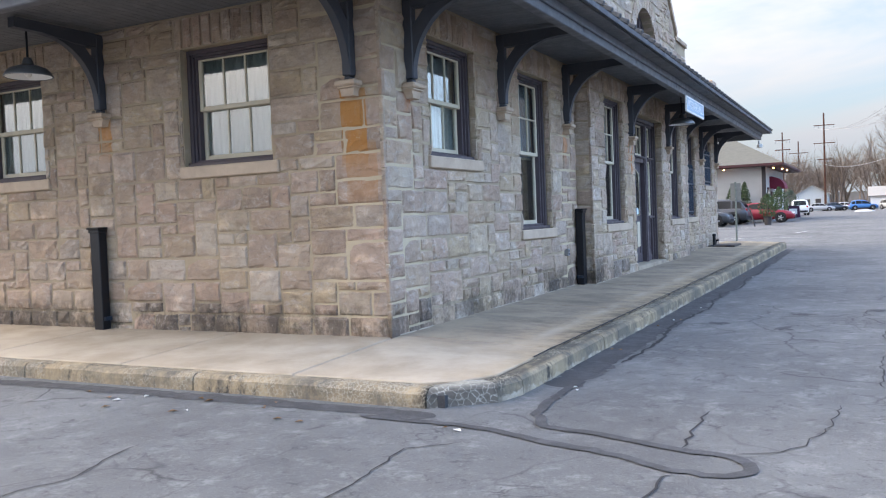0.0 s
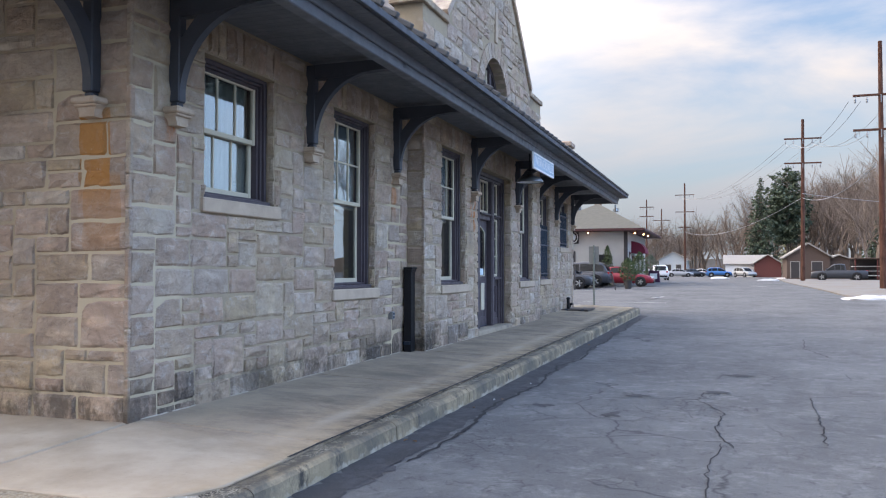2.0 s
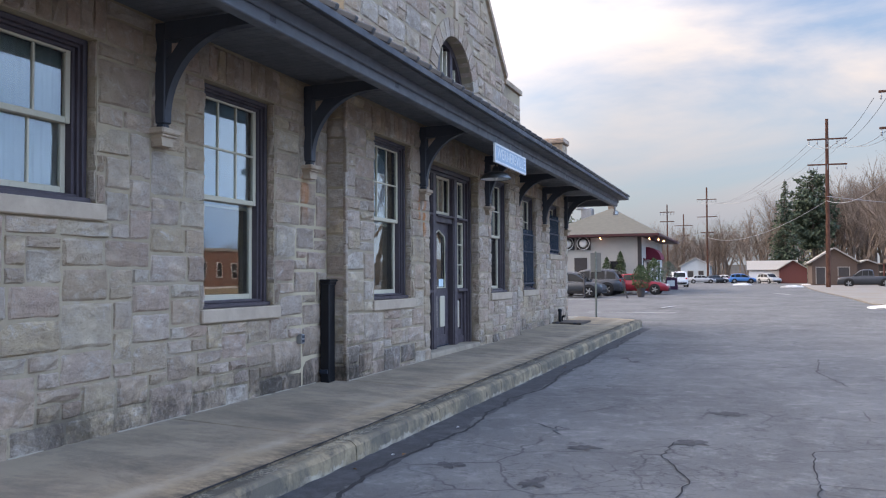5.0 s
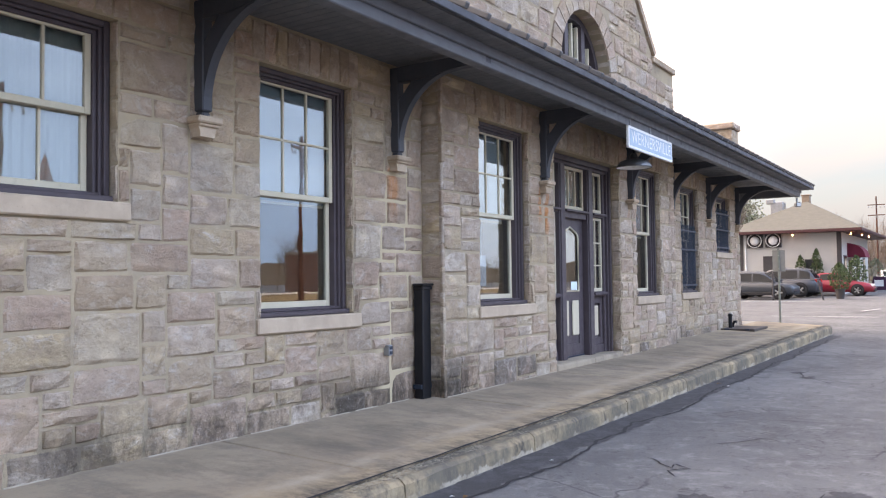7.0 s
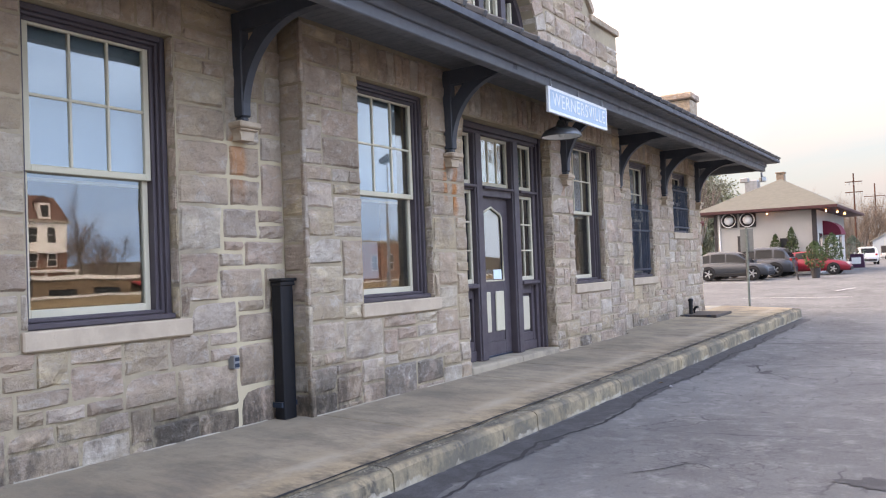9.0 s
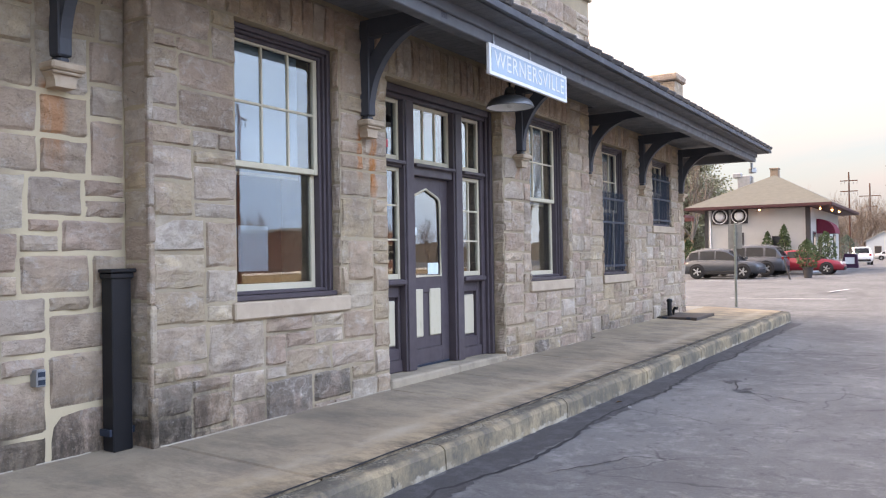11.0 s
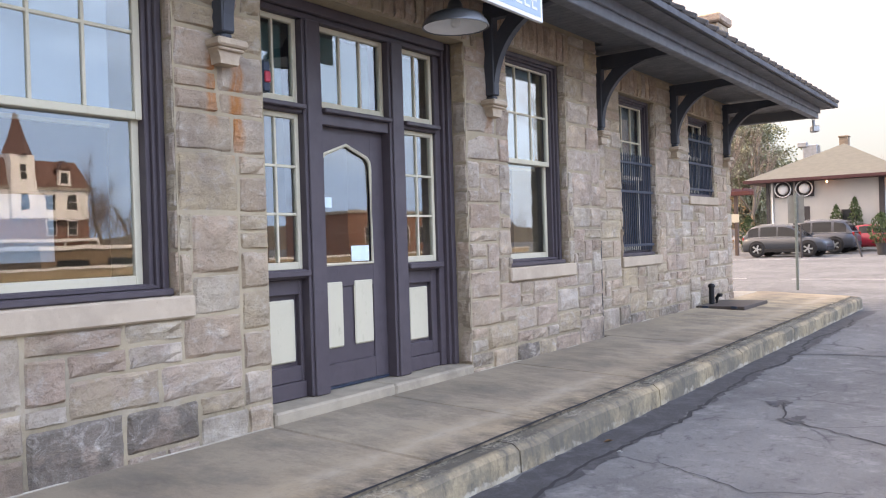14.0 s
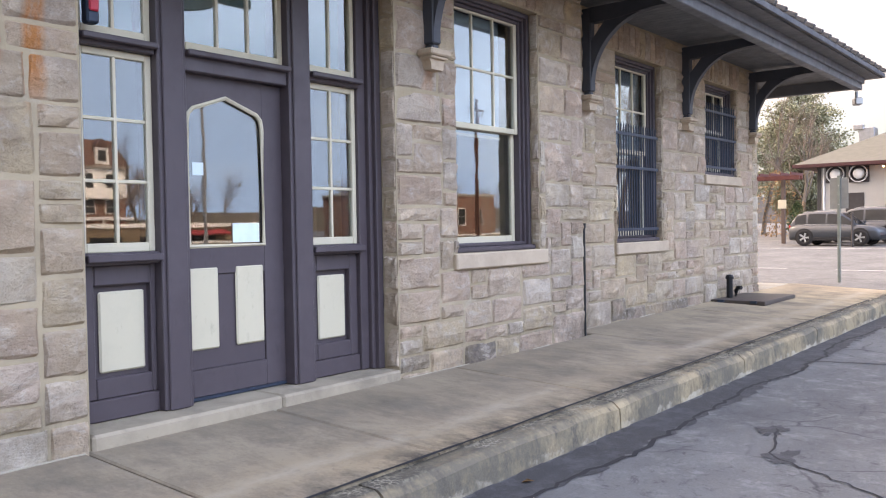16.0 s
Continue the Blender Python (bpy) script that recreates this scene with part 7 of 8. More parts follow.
# low wooded ridge that closes the view
def ridge(name, pts, height, seed, label):
    vs, fs = [], []
    for i, (x, y) in enumerate(pts):
        h = height * (0.7 + 0.5 * noise.noise(Vector((i * 0.37, seed, 0.3))) + 0.16 * noise.noise(Vector((i * 1.9, seed, 2.0))))
        vs += [(x, y, -1.0), (x, y, h)]
    for i in range(len(pts) - 1):
        fs.append((2 * i, 2 * i + 2, 2 * i + 3, 2 * i + 1))
    k = Mat(name + "_haze", (0.2, 0.18, 0.17), 1.0, spec=0.0)
    k.over((0.15, 0.145, 0.12), k.ramp(k.noise(0.25, 6, 0.7), 0.42, 0.62, 0, 0.8))
    return tagged(new(name, mesh_from(vs, fs, k.m, name)), label, "backdrop", kind="structure")


ridge("backdrop", [(420 * math.sin(a) , 420 * math.cos(a)) for a in np.linspace(-1.5, 3.6, 150)], 13.0, 3.3, "hazy brown wooded ridge on the horizon")


# ---- lot details ----
verge = thing("verge", None, "worn grey gravel verge beside the road", "verge", kind="structure")
tv, tf_ = [], []
for i, (yv, xl) in enumerate(((41, 14.0), (44, 8.8), (50, 6.2), (58, 5.9), (66, 5.4), (75, 5.2), (90, 5.6), (110, 6.2), (130, 6.6))):
    tv += [(xl, yv, ground_z(yv) - 0.05), (xl, yv, ground_z(yv) + 0.06), (xl + 0.2, yv, ground_z(yv) + 0.09), (42, yv, ground_z(yv) + 0.1)]
    if i:
        k = 4 * i
        tf_ += [(k - 4, k, k + 1, k - 3), (k - 3, k + 1, k + 2, k - 2), (k - 2, k + 2, k + 3, k - 1)]
part("gravel", mesh_from(tv, tf_, M_GRASS, "gravel"), M_GRASS, verge)
for i, (x, y, w, d) in enumerate(((6.9, 46.5, 2.6, 0.9), (-0.5, 118, 2.4, 1.0), (7.0, 112, 2.0, 0.8), (4.5, 96, 2.2, 0.5))):
    bm = bmesh.new()
    bmesh.ops.create_icosphere(bm, subdivisions=3, radius=1.0)
    for v in bm.verts:
        n_ = 1 + 0.35 * noise.noise(v.co * 2.1 + Vector((i * 5, 0, 0)))
        v.co = Vector((v.co.x * w / 2 * n_, v.co.y * d / 2 * n_, max(v.co.z, -0.1) * 0.22 * n_))
    s = thing("snow_pile", on_road(x, y), "low heap of old ploughed snow", "snow", "snow heaps")
    part("snow", bm, M_SNOW, s, smooth=True)
for x, y, w, d, a in ((-4.3, 41.5, 3.8, 0.12, 0), (-9.5, 41.8, 3.6, 0.12, 0), (2.2, 66, 0.14, 7.0, 12), (-3.0, 47.5, 0.12, 5.0, -8), (-10.5, 54.8, 7.5, 0.1, 0)):
    l = thing("road_line", pose(x, y, ground_z(y) + 0.006, 0, 0, a), "worn white painted parking line", "road marking", "painted lines", "structure")
    part("paint", boxes((-w / 2, w / 2, -d / 2, d / 2, -0.004, 0.0)), M_LINE, l)

pergola = thing("pergola", on_road(-14.3, 60.0) @ Matrix.Diagonal((1.12, 1.12, 1.14, 1.0)), "brown wooden pergola with red-brown beams", "pergola")
for u in (-1.6, 0.9):
    part("post", boxes((u - 0.08, u + 0.08, -0.08, 0.08, -0.2, 2.9), bevel=0.01), M_BROWNSHED, pergola)
for u in (-0.25, 0.25):
    part("beam", boxes((-3.2, 1.7, u - 0.05, u + 0.05, 2.9, 3.08), bevel=0.01), M_REDSHED, pergola)
for i in range(11):
    u = -3.1 + i * 0.46
    part("rafter", boxes((u - 0.03, u + 0.03, -0.9, 0.9, 3.081, 3.2), bevel=0.006), M_REDSHED, pergola)
part("notice_board", boxes((0.68, 1.06, -0.1, -0.083, 1.6, 2.0), bevel=0.005), M_CREAM, pergola)
for x, y, lean, h in ((-9.15, 56.3, 0, 1.55), (-6.55, 56.6, -14, 1.1)):
    b = thing("bollard", on_road(x, y) @ pose(0, 0, 0, 0, lean, 0), "thin weathered wooden parking bollard" if not lean else "leaning dark parking bollard", "bollard", "parking bollards")
    part("shaft", rod((0, 0, -0.1), (0, 0, h), 0.05, 0.045, 8), M_CLAY, b)
    part("cap", lathe([(0, h + 0.04), (0.05, h + 0.02), (0.045, h)], 8), M_CLAY, b)
banner = thing("banner_stand", on_road(-6.1, 81), "dark draped menu stand by the restaurant", "stand")
part("drape", prism([(-0.6, 0), (0.6, 0), (0.5, 1.05), (-0.35, 1.1)], -0.3, 0.3), plain("purple_drape", (0.06, 0.02, 0.05), 0.8), banner)
part("panel", boxes((-0.3, 0.35, -0.32, -0.301, 0.3, 0.8)), M_WHITE, banner)


# pale salt line where the wall meets the walk
salt = thing("salt_line", None, "broken white salt line along the foot of the wall", "salt line", kind="structure")
srng = random.Random(9)
for x_w, a, b in ((WALL_X, 8.0, BAY0 - 0.35), (BAY_X, BAY0 + 0.05, D0 - 0.05), (BAY_X, D1 + 0.1, BAY1), (WALL_X, BAY1 + 0.3, 28.0)):
    y_ = a
    while y_ < b:
        l_ = srng.uniform(0.3, 1.4)
        n_ = 6
        pts = [(x_w + 0.028 + srng.uniform(-0.006, 0.01), min(b, y_ + l_ * i / n_), walk_z(x_w + 0.03, min(b, y_ + l_ * i / n_)) + 0.002) for i in range(n_ + 1)]
        if pts[-1][1] - pts[0][1] > 0.1:
            part("crust", path_tube(pts, srng.uniform(0.004, 0.008), 5), M_WALK_END, salt)
        y_ += l_ + srng.uniform(0.1, 0.9)


# ---- sealed cracks, patches and litter on the asphalt ----
ROAD = -0.09


def ribbon(name, pts, w, label, category, seed=0, z=0.004, material=None, fray=0.35):
    """A thin uneven strip lying on the asphalt."""
    rng = random.Random(seed)
    dense = []
    for a, b in zip(pts, pts[1:]):
        n = max(2, int((Vector(b) - Vector(a)).length / 0.09))
        for i in range(n):
            f = i / n
            dense.append(Vector((a[0] + (b[0] - a[0]) * f + rng.uniform(-1, 1) * 0.022, a[1] + (b[1] - a[1]) * f + rng.uniform(-1, 1) * 0.022)))
    dense.append(Vector(pts[-1]))
    vs, fs = [], []
    for i, p in enumerate(dense):
        d = (dense[min(i + 1, len(dense) - 1)] - dense[max(0, i - 1)]).normalized()
        n = Vector((-d.y, d.x))
        q_ = Vector((p.x, p.y, seed * 1.7))
        a = w / 2 * (1 + fray * (0.6 * noise.noise(q_ * 1.9) + 0.6 * noise.noise(q_ * 6.5) + 0.5 * noise.noise(q_ * 17)))
        b = w / 2 * (1 + fray * (0.6 * noise.noise(q_ * 2.3 + Vector((9, 0, 4))) + 0.6 * noise.noise(q_ * 7.0 + Vector((0, 5, 1))) + 0.5 * noise.noise(q_ * 19)))
        if i in (0, len(dense) - 1):
            a, b = a * 0.2, b * 0.2
        vs += [(p.x + n.x * a, p.y + n.y * a, ground_z(p.y) + z), (p.x - n.x * b, p.y - n.y * b, ground_z(p.y) + z)]
    for i in range(len(dense) - 1):
        fs.append((2 * i, 2 * i + 1, 2 * i + 3, 2 * i + 2))
    ob = new(name, mesh_from(vs, fs, material or M_TAR, name))
    return tagged(ob, label, category, kind="structure")


M_CRACK = plain("open_crack", (0.022, 0.022, 0.024), 0.95)
ribbon("tar_strip", [(-2.47, 6.9), (-2.47, 9.5), (-2.46, 13), (-2.45, 17), (-2.46, 21), (-2.5, 26), (-2.52, 31.5)], 0.36, "dark tar strip along the kerb", "tar strip", 1, 0.004, None, 0.5)
ribbon("tar_strip", [(-9.5, 5.5), (-7, 5.6), (-5.4, 5.62), (-3.9, 5.62), (-3.0, 5.6)], 0.22, "dark tar strip along the kerb", "tar strip", 2, 0.004, None, 0.3)
ribbon("trench_seam", [(-2.36, 9.5), (-2.38, 6.9), (-2.3, 5.9), (-2.1, 5.58), (-1.58, 5.45), (-1.1, 5.27), (-0.78, 5.24), (-0.64, 5.1), (-0.64, 4.95), (-0.75, 4.82), (-1.05, 4.83), (-1.42, 5.04), (-2.0, 5.2), (-2.55, 5.4), (-3.6, 5.45)], 0.085, "dark sealed trench seam in the asphalt", "tar seam", 3, 0.008)
for i, (pts, w) in enumerate((
        ([(-1.11, 6.36), (-1.1, 5.75), (-1.09, 5.32)], 0.03), ([(-0.21, 6.83), (-0.26, 6.2), (-0.4, 5.62), (-0.5, 5.4), (-0.78, 5.3)], 0.018),
        ([(-1.05, 4.78), (-1.07, 4.5), (-1.14, 4.2), (-1.2, 3.6)], 0.03), ([(-2.5, 5.0), (-2.77, 4.74), (-2.72, 4.17), (-2.7, 3.7), (-2.9, 3.0)], 0.02),
        ([(-4.65, 4.17), (-4.55, 3.8), (-4.43, 3.44), (-4.6, 2.9)], 0.018), ([(0.28, 9.6), (0.11, 10.45), (0.2, 11.5), (-0.1, 12.4), (-0.05, 13.1)], 0.022),
        ([(0.07, 7.6), (0.07, 8.56), (0.17, 9.81)], 0.02), ([(1.06, 9.98), (1.16, 11.7), (1.75, 11.64), (2.6, 11.9)], 0.022), ([(1.16, 11.7), (1.2, 13.0), (1.9, 13.4)], 0.018),
        ([(-2.5, 24.8), (-1.94, 25.0), (0.2, 25.3), (1.4, 24.7), (3.4, 24.9)], 0.05), ([(1.99, 18.1), (1.7, 20), (1.9, 22.5)], 0.03), ([(-1.7, 21.6), (-1.5, 20.8), (-0.6, 20.2)], 0.03),
        ([(-1.9, 16.2), (-1.5, 17.0), (-1.0, 17.1)], 0.018), ([(-1.95, 19.0), (-1.2, 18.6), (-0.6, 18.9)], 0.016), ([(-3, 34.2), (0.5, 34.4), (5, 34.0)], 0.05))):
    ribbon("asphalt_crack", pts, w * 0.6, "open jagged crack in the asphalt", "crack", 20 + i, 0.006, M_CRACK, 0.6)


rng_k = random.Random(77)
edge_line = [(-2.24 + 0.16 * math.sin(i * 0.9) * rng_k.random() - 0.004 * i, 8.2 + 0.55 * i) for i in range(40)]
ribbon("asphalt_crack", edge_line, 0.035, "long ragged crack beside the tar strip", "crack", 71, 0.006, M_CRACK, 0.9)
for i, (x, y) in enumerate(((3.1, 10.9), (3.6, 11.6), (2.7, 12.0), (3.3, 12.6), (2.9, 13.2), (3.9, 12.3), (-1.0, 22.6), (-0.5, 23.2), (-1.3, 23.8), (0.3, 21.9), (-1.6, 13.6), (-1.3, 14.6))):
    pts = [(x, y)]
    for s_ in range(7):
        pts.append((pts[-1][0] + rng_k.uniform(-0.14, 0.2), pts[-1][1] + rng_k.uniform(-0.18, 0.2)))
    ribbon("asphalt_crack", pts, 0.016, "short crazed crack in the worn asphalt", "crack", 90 + i, 0.006, M_CRACK, 0.6)
# the open joint between walk and kerb
jv, jf = [], []
for i in range(170):
    y_ = 7.4 + i * 0.135
    if y_ > 30.2:
        break
    q_ = Vector((0.0, y_ * 1.7, 3.0))
    c_, hw = -2.885 + 0.012 * noise.noise(q_), 0.013 + 0.012 * noise.noise(q_ * 2.7)
    jv += [(c_ - hw, y_, walk_z(c_ - hw, y_) + 0.0045), (c_ + hw, y_, walk_z(c_ + hw, y_) + 0.0045)]
    if i:
        jf.append((2 * i - 2, 2 * i - 1, 2 * i + 1, 2 * i))
tagged(new("kerb_joint", mesh_from(jv, jf, M_CRACK, "kerb_joint")), "black open joint between walk and kerb", "joint", kind="structure")


def patch(x, y, w, d, seed, material=None):
    rng = random.Random(seed)
    n = 34
    vs = [(x, y, ground_z(y) + 0.0055)]
    for i in range(n):
        a = 2 * math.pi * i / n
        k = 0.62 + 0.7 * noise.noise(Vector((math.cos(a) * 1.6, math.sin(a) * 1.6, seed))) + 0.3 * noise.noise(Vector((math.cos(a) * 5, math.sin(a) * 5, seed)))
        vs.append((x + w / 2 * k * math.cos(a), y + d / 2 * k * math.sin(a), ground_z(y) + 0.0055))
    fs = [(0, 1 + i, 1 + (i + 1) % n) for i in range(n)]
    tagged(new("asphalt_patch", mesh_from(vs, fs, material or M_TAR, "asphalt_patch")), "dark ragged hollow worn into the asphalt", "asphalt patch", kind="structure")


for i, (x, y, w, d) in enumerate(((-0.97, 11.0, 0.34, 0.5), (-0.84, 12.5, 0.4, 0.35), (0.12, 13.1, 0.42, 0.5), (-1.8, 11.4, 0.3, 0.4), (0.4, 15.0, 0.7, 0.4), (-1.43, 20.8, 0.28, 0.5), (-1.72, 21.5, 0.3, 0.5))):
    patch(x, y, w, d, 40 + i)
litter_rng = random.Random(6)
for i in range(26):
    x, y = litter_rng.choice(((litter_rng.uniform(-2.6, -2.2), litter_rng.uniform(5.8, 22)), (litter_rng.uniform(-7.5, -2.6), litter_rng.uniform(5.0, 5.7))))
    s = litter_rng.uniform(0.02, 0.05)
    bm = bmesh.new()
    q4 = [bm.verts.new((s * a, s * 0.6 * b, 0.008 + 0.012 * c)) for a, b, c in ((-1, 0, 0), (-0.2, -1, 1), (1, 0, 0.3), (0.1, 1, 1))]
    bm.faces.new(q4)
    bmesh.ops.solidify(bm, geom=bm.faces[:], thickness=0.002)
    lf = thing("dead_leaf", pose(x, y, ground_z(y), 0, 0, litter_rng.uniform(0, 360)), "curled dead leaf on the asphalt by the kerb", "leaf", "fallen leaves")
    part("blade", bm, M_LITTER if i % 3 else M_WHITE, lf)

# ---- stone blocks of the walls, last ----
def block_mesh(seed, nu=4, nv=3):
    """A rock-faced block in the unit square (x, z), its face bulging towards -y."""
    rng = random.Random(seed)
    us = [0.0, 0.05, 0.36, 0.64, 0.95, 1.0]
    vs_ = [0.0, 0.08, 0.5, 0.92, 1.0]
    verts, faces = [], []
    tilt = (rng.uniform(-0.008, 0.008), rng.uniform(-0.008, 0.008))
    for j, v in enumerate(vs_):
        for i, u in enumerate(us):
            edge = i in (0, len(us) - 1) or j in (0, len(vs_) - 1)
            ring = i in (1, len(us) - 2) or j in (1, len(vs_) - 2)
            ju = 0 if i in (0, len(us) - 1) else rng.uniform(-0.03, 0.03)
            jv = 0 if j in (0, len(vs_) - 1) else rng.uniform(-0.035, 0.035)
            if edge:
                ju, jv = rng.uniform(-0.012, 0.012), rng.uniform(-0.02, 0.02)
            d = 0.004 if edge else (-0.015 if ring else -0.03) + rng.uniform(-0.013, 0.011) + tilt[0] * (u - 0.5) * 2 + tilt[1] * (v - 0.5) * 2
            verts.append((u + ju, d, v + jv))
    n = len(us)
    for j in range(len(vs_) - 1):
        for i in range(n - 1):
            faces.append((j * n + i, j * n + i + 1, (j + 1) * n + i + 1, (j + 1) * n + i))
    return verts, faces


BLOCKS = [block_mesh(200 + i) for i in range(24)]
BLOCK_ME = {}


def block_data(i, material):
    key = (i, material.name)
    if key not in BLOCK_ME:
        BLOCK_ME[key] = mesh_from(*BLOCKS[i], material, "stone_block")
    return BLOCK_ME[key]


def fill_course(rng, a, b, z0, z1):
    """One course between a and b: long blocks among stacks of two small ones."""
    out = []
    u, h = a, z1 - z0
    while u < b - 1e-6:
        k = rng.random()
        w = rng.uniform(0.4, 0.68) if k < 0.65 else rng.uniform(0.26, 0.44)
        left_ = b - u
        if left_ - w < 0.2:
            w = left_ if left_ < 0.75 else left_ / 2
        v = min(b, u + w)
        if k < 0.65 or h < 0.2:
            out.append((u, v, z0, z1))
        else:
            s = z0 + h * rng.choice((0.4, 0.5, 0.6))
            out += [(u, v, z0, s), (u, v, s, z1)]
        u = v
    return out


def courses(rng, z0, z1):
    zs = [z0]
    while zs[-1] < z1 - 1e-6:
        h = rng.uniform(0.24, 0.36)
        rest_ = z1 - zs[-1]
        if rest_ - h < 0.16:
            h = rest_ if rest_ < 0.4 else rest_ / 2
        zs.append(min(z1, zs[-1] + h))
    return zs


def ashlar(seed, u0, u1, z0, z1, openings, levels):
    """Random-range ashlar: blocks one, two or three thin beds high, packed round the openings."""
    rng = random.Random(seed)
    cuts = sorted({z0, z1, *[l for l in levels if z0 < l < z1]})
    beds = [z0]
    for a, b in zip(cuts, cuts[1:]):
        n = max(1, round((b - a) / 0.146))
        inner_ = [a + (b - a) * i / n for i in range(1, n)]
        beds += [z + rng.uniform(-0.02, 0.02) for z in inner_] + [b]
    rows = len(beds) - 1
    taken = [sorted((o[0], o[1]) for o in openings if o[2] < (beds[r] + beds[r + 1]) / 2 < o[3]) for r in range(rows)]
    blocks = []

    def gaps(r):
        out, u = [], u0
        for a, b in sorted(taken[r]):
            if a - u > 0.012:
                out.append((u, min(a, u1)))
            u = max(u, b)
        if u1 - u > 0.012:
            out.append((u, u1))
        return out

    def clear(r, a, b):
        return r < rows and not any(p < b - 1e-6 and q > a + 1e-6 for p, q in taken[r])

    for r in range(rows):
        for a, b in gaps(r):
            u = a
            while u < b - 1e-6:
                k = rng.random()
                high = 1 if k < 0.3 else (2 if k < 0.93 else 3)
                w = rng.uniform(0.2, 0.44) if high == 1 else rng.uniform(0.38, 0.66)
                left_ = b - u
                if left_ < w + 0.19:
                    w = left_ if left_ < 0.72 else left_ * rng.uniform(0.42, 0.58)
                if w < 0.24 and high == 3:
                    high = 2
                v = u + w
                while high > 1 and not all(clear(r + i, u, v) for i in range(1, high)):
                    high -= 1
                for i in range(high):
                    taken[r + i].append((u, v))
                blocks.append((u, v, beds[r], beds[r + high]))
                u = v
    return blocks


def lintel_blocks(seed, u0, u1, z0, z1):
    rng = random.Random(seed)
    out = []
    n = max(5, int((u1 - u0) / 0.15))
    us = [u0 + (u1 - u0) * i / n for i in range(n + 1)]
    for a, b in zip(us, us[1:]):
        out.append((a, b, z0, z1))
    return out


def lay(wall, blocks, seed, near=None, rust=(), base_z=0.5, wide=None):
    """Hangs the blocks on a wall: up to 300 as objects of their own (those in the stretch near), the rest as one part."""
    rng = random.Random(seed)
    rest_v, rest_f = [], []
    count = 0
    for u0, u1, z0, z1 in blocks:
        i = rng.randrange(len(BLOCKS))
        cu_, cz_ = (u0 + u1) / 2, (z0 + z1) / 2
        J = 0.015 if wide and wide[0] < cu_ < wide[1] and cz_ < 2.9 else 0.0095
        mt = M_STONE
        if any(a < cu_ < b and c < cz_ < d for a, b, c, d in rust):
            mt = M_RUST
        elif cz_ < base_z and rng.random() < 0.6 - 0.5 * cz_ / base_z:
            mt = M_STONE_DARK
        w, h = u1 - u0 - 2 * J, z1 - z0 - 2 * J
        if count < 300 and (near is None or near[0] < cu_ < near[1]) :
            ob = part("stone_block", block_data(i, mt), mt, wall)
            ob.matrix_basis = Matrix.LocRotScale((u0 + J, 0, z0 + J), None, (w, 1, h))
            count += 1
        else:
            k = len(rest_v)
            v, f = BLOCKS[i]
            rest_v += [(u0 + J + p[0] * w, p[1], z0 + J + p[2] * h) for p in v]
            rest_f += [tuple(k + q_ for q_ in face) for face in f]
    if rest_v:
        ob = part("stone_field", mesh_from(rest_v, rest_f, M_STONE_REST, "stone_field"), M_STONE_REST, wall)
        ob["kind"] = "stuff"


LEVELS = [1.07, 1.22, 2.06, 2.21, 3.67]
Z_FOOT = 0.08


def with_sill(o):
    """An opening, its sill and its flat arch as one keep-out outline set."""
    return [(o[0], o[1], o[2], o[3]), (o[0] - 0.06, o[1] + 0.1, o[2] - 0.15, o[2]), (o[0] - 0.1, o[1] + 0.1, 3.67, TOP + 0.1)]


def keep_outs(ops):
    return [k for o in ops for k in with_sill(o)]


ops_s, ops_n = openings_in(Y0, BAY0), openings_in(BAY1, Y1)
ops_b = openings_in(BAY0, BAY1)
ops_e = [(w[1], w[2], w[3][0], w[3][1]) for w in W_END]
TOPZ = TOP + 0.05
south = ashlar(11, Y0, BAY0, Z_FOOT, TOPZ, keep_outs(ops_s), LEVELS)
for k, o in enumerate(ops_s):
    south += lintel_blocks(60 + k, o[0] - 0.1, o[1] + 0.1, 3.67, TOPZ)
lay(wall_south, south, 1, wide=(13.6, 14.6))
bay_keep = keep_outs(ops_b) + [(D0, D1, 0.0, 3.67), (D0 - 0.12, D1 + 0.12, 3.56, TOPZ + 0.1)]
bay = ashlar(12, BAY0, BAY1, Z_FOOT, TOPZ, bay_keep, LEVELS)
for k, o in enumerate(ops_b):
    bay += lintel_blocks(70 + k, o[0] - 0.1, o[1] + 0.1, 3.67, TOPZ)
bay += lintel_blocks(75, D0 - 0.12, D1 + 0.12, 3.57, TOPZ)
lay(wall_bay, bay, 2)
north = ashlar(13, BAY1, Y1, Z_FOOT, TOPZ, keep_outs(ops_n), LEVELS)
for k, o in enumerate(ops_n):
    north += lintel_blocks(80 + k, o[0] - 0.1, o[1] + 0.1, 3.67, TOPZ)
lay(wall_north, north, 3)
end = ashlar(14, BACK_X, WALL_X, Z_FOOT, TOPZ, keep_outs(ops_e), LEVELS)
for k, o in enumerate(ops_e):
    end += lintel_blocks(90 + k, o[0] - 0.1, o[1] + 0.1, 3.67, TOPZ)
end.sort(key=lambda b: -b[0])
lay(wall_end, end, 4)

# reveals: rough blocks lining the sides of the openings and the bay's returns
def lay_return(parent, m, depth, z0, z1, seed):
    """A vertical strip of blocks on a face turned 90 degrees to its wall; local x runs into the wall."""
    rng = random.Random(seed)
    zs = courses(rng, z0, z1)
    for lo, hi in zip(zs, zs[1:]):
        ob = part("return_block", block_data(rng.randrange(24), M_STONE), M_STONE, parent)
        ob.matrix_basis = m @ Matrix.LocRotScale((0.004, 0, lo + 0.008), None, (depth - 0.008, 0.6, hi - lo - 0.016))


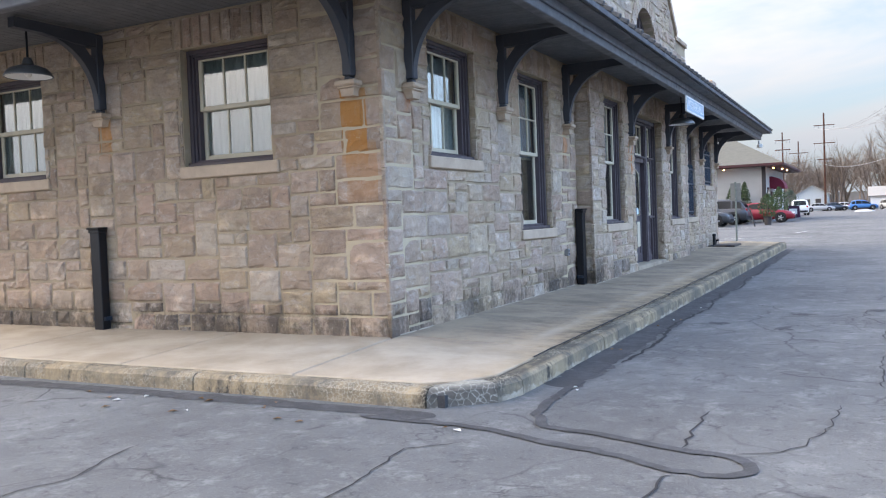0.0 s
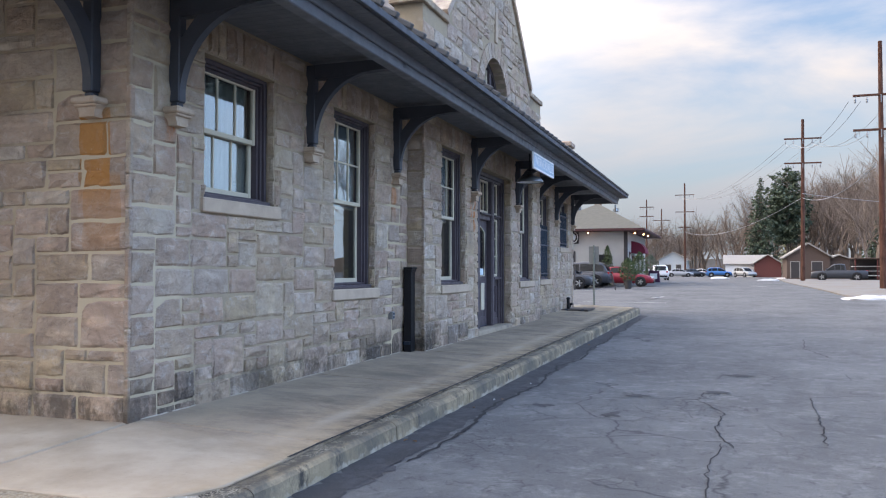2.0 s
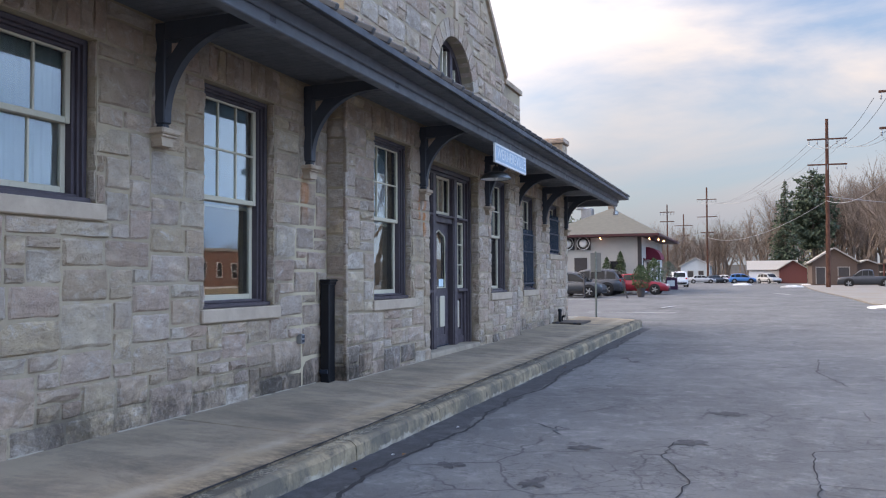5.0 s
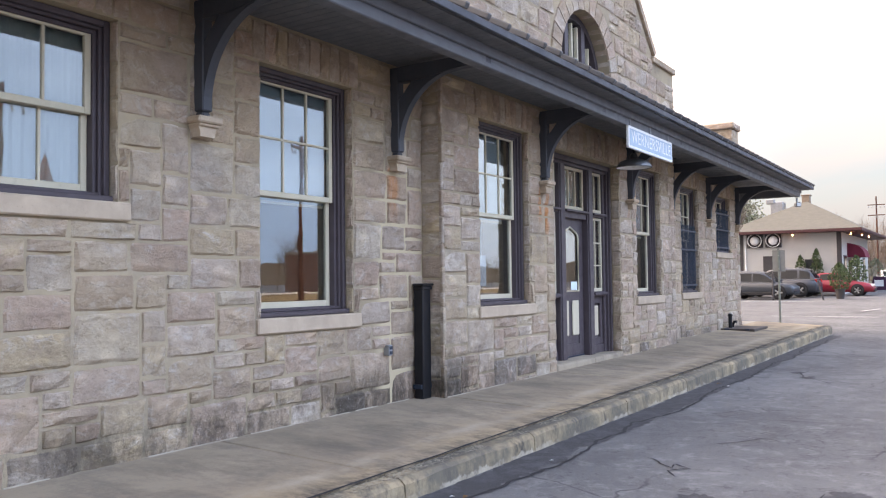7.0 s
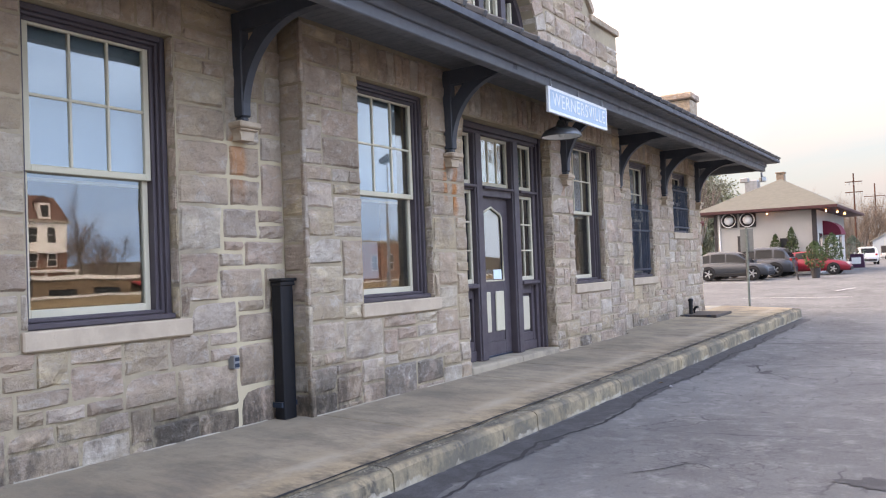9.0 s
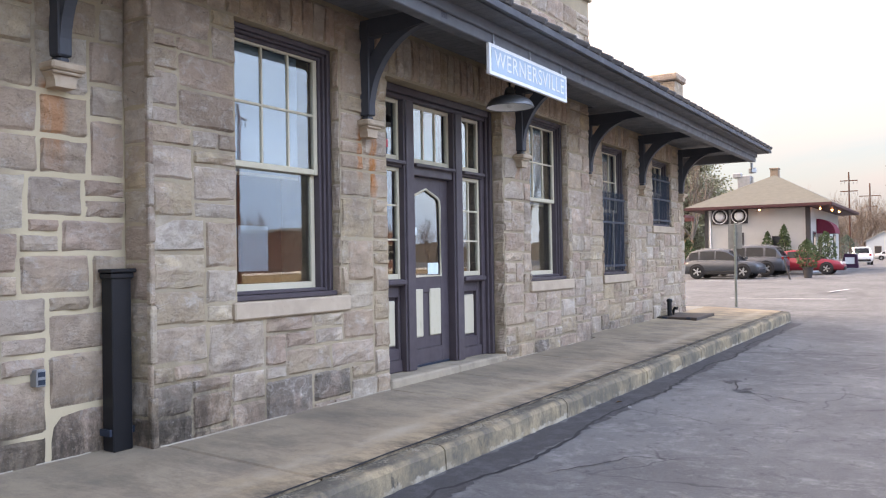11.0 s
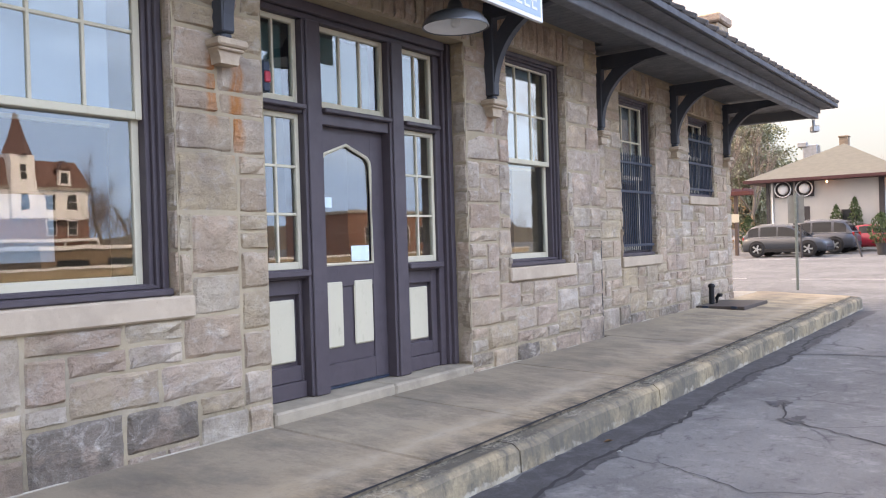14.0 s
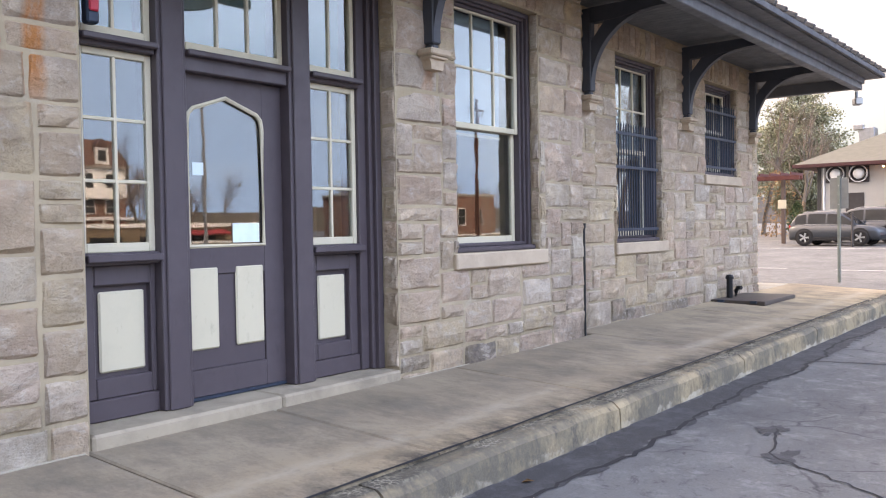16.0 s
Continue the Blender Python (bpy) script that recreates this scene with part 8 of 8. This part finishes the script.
for parent, ops in ((wall_south, ops_s), (wall_north, ops_n), (wall_bay, ops_b + [(D0, D1, DZ, DT)]), (wall_end, ops_e)):
    for n_, o in enumerate(ops):
        dep = 0.095 if o[1] - o[0] < 2 else 0.155
        lay_return(parent, pose(o[1], dep, 0, 0, 0, -90), dep, o[2], o[3], 300 + n_)
lay_return(wall_bay, pose(BAY0, 0.29, 0, 0, 0, -90), 0.29, Z_FOOT, TOPZ, 333)
lay_return(wall_bay, pose(BAY1, 0.0, 0, 0, 0, 90), 0.29, Z_FOOT, TOPZ, 334)

# pale drafted margins on the outer arrises
for parent, u_ in ((wall_south, Y0), (wall_bay, BAY0)):
    rng_m = random.Random(int(u_ * 10))
    zz_ = Z_FOOT
    while zz_ < TOPZ - 0.05:
        h_ = min(rng_m.uniform(0.25, 0.5), TOPZ - zz_)
        part("arris_block", boxes((u_ - 0.022, u_ + rng_m.uniform(0.01, 0.05), -rng_m.uniform(0.016, 0.03), 0.03, zz_ + 0.006, zz_ + h_ - 0.006), bevel=0.01), M_STONE, parent)
        zz_ += h_

# gable face
rng_g = random.Random(5)
gable_blocks = []
zs = courses(rng_g, TOP + 0.25, 9.1)
for lo, hi in zip(zs, zs[1:]):
    if hi <= 5.86:
        a, b = BAY0 - 0.05, BAY1 + 0.1
    else:
        half = 3.27 * (9.15 - hi) / 3.15
        if half < 0.25:
            continue
        if lo < 5.86:
            half = 3.27
        a, b = MID - half, MID + half
    zc = (lo + hi) / 2
    R = A_R + 0.36
    if zc < A_Z:
        gap = R
    else:
        t_ = R * R - (min(abs(lo - A_Z), abs(hi - A_Z))) ** 2
        gap = math.sqrt(t_) if t_ > 0 else 0
    if gap > 0.1:
        gable_blocks += fill_course(rng_g, a, MID - gap, lo, hi) + fill_course(rng_g, MID + gap, b, lo, hi)
    else:
        gable_blocks += fill_course(rng_g, a, MID - 0.1, lo, hi) + fill_course(rng_g, MID + 0.08, b, lo, hi) if zc < 6.9 else fill_course(rng_g, a, b, lo, hi)
lay(gable, gable_blocks, 6, None, (), -1)
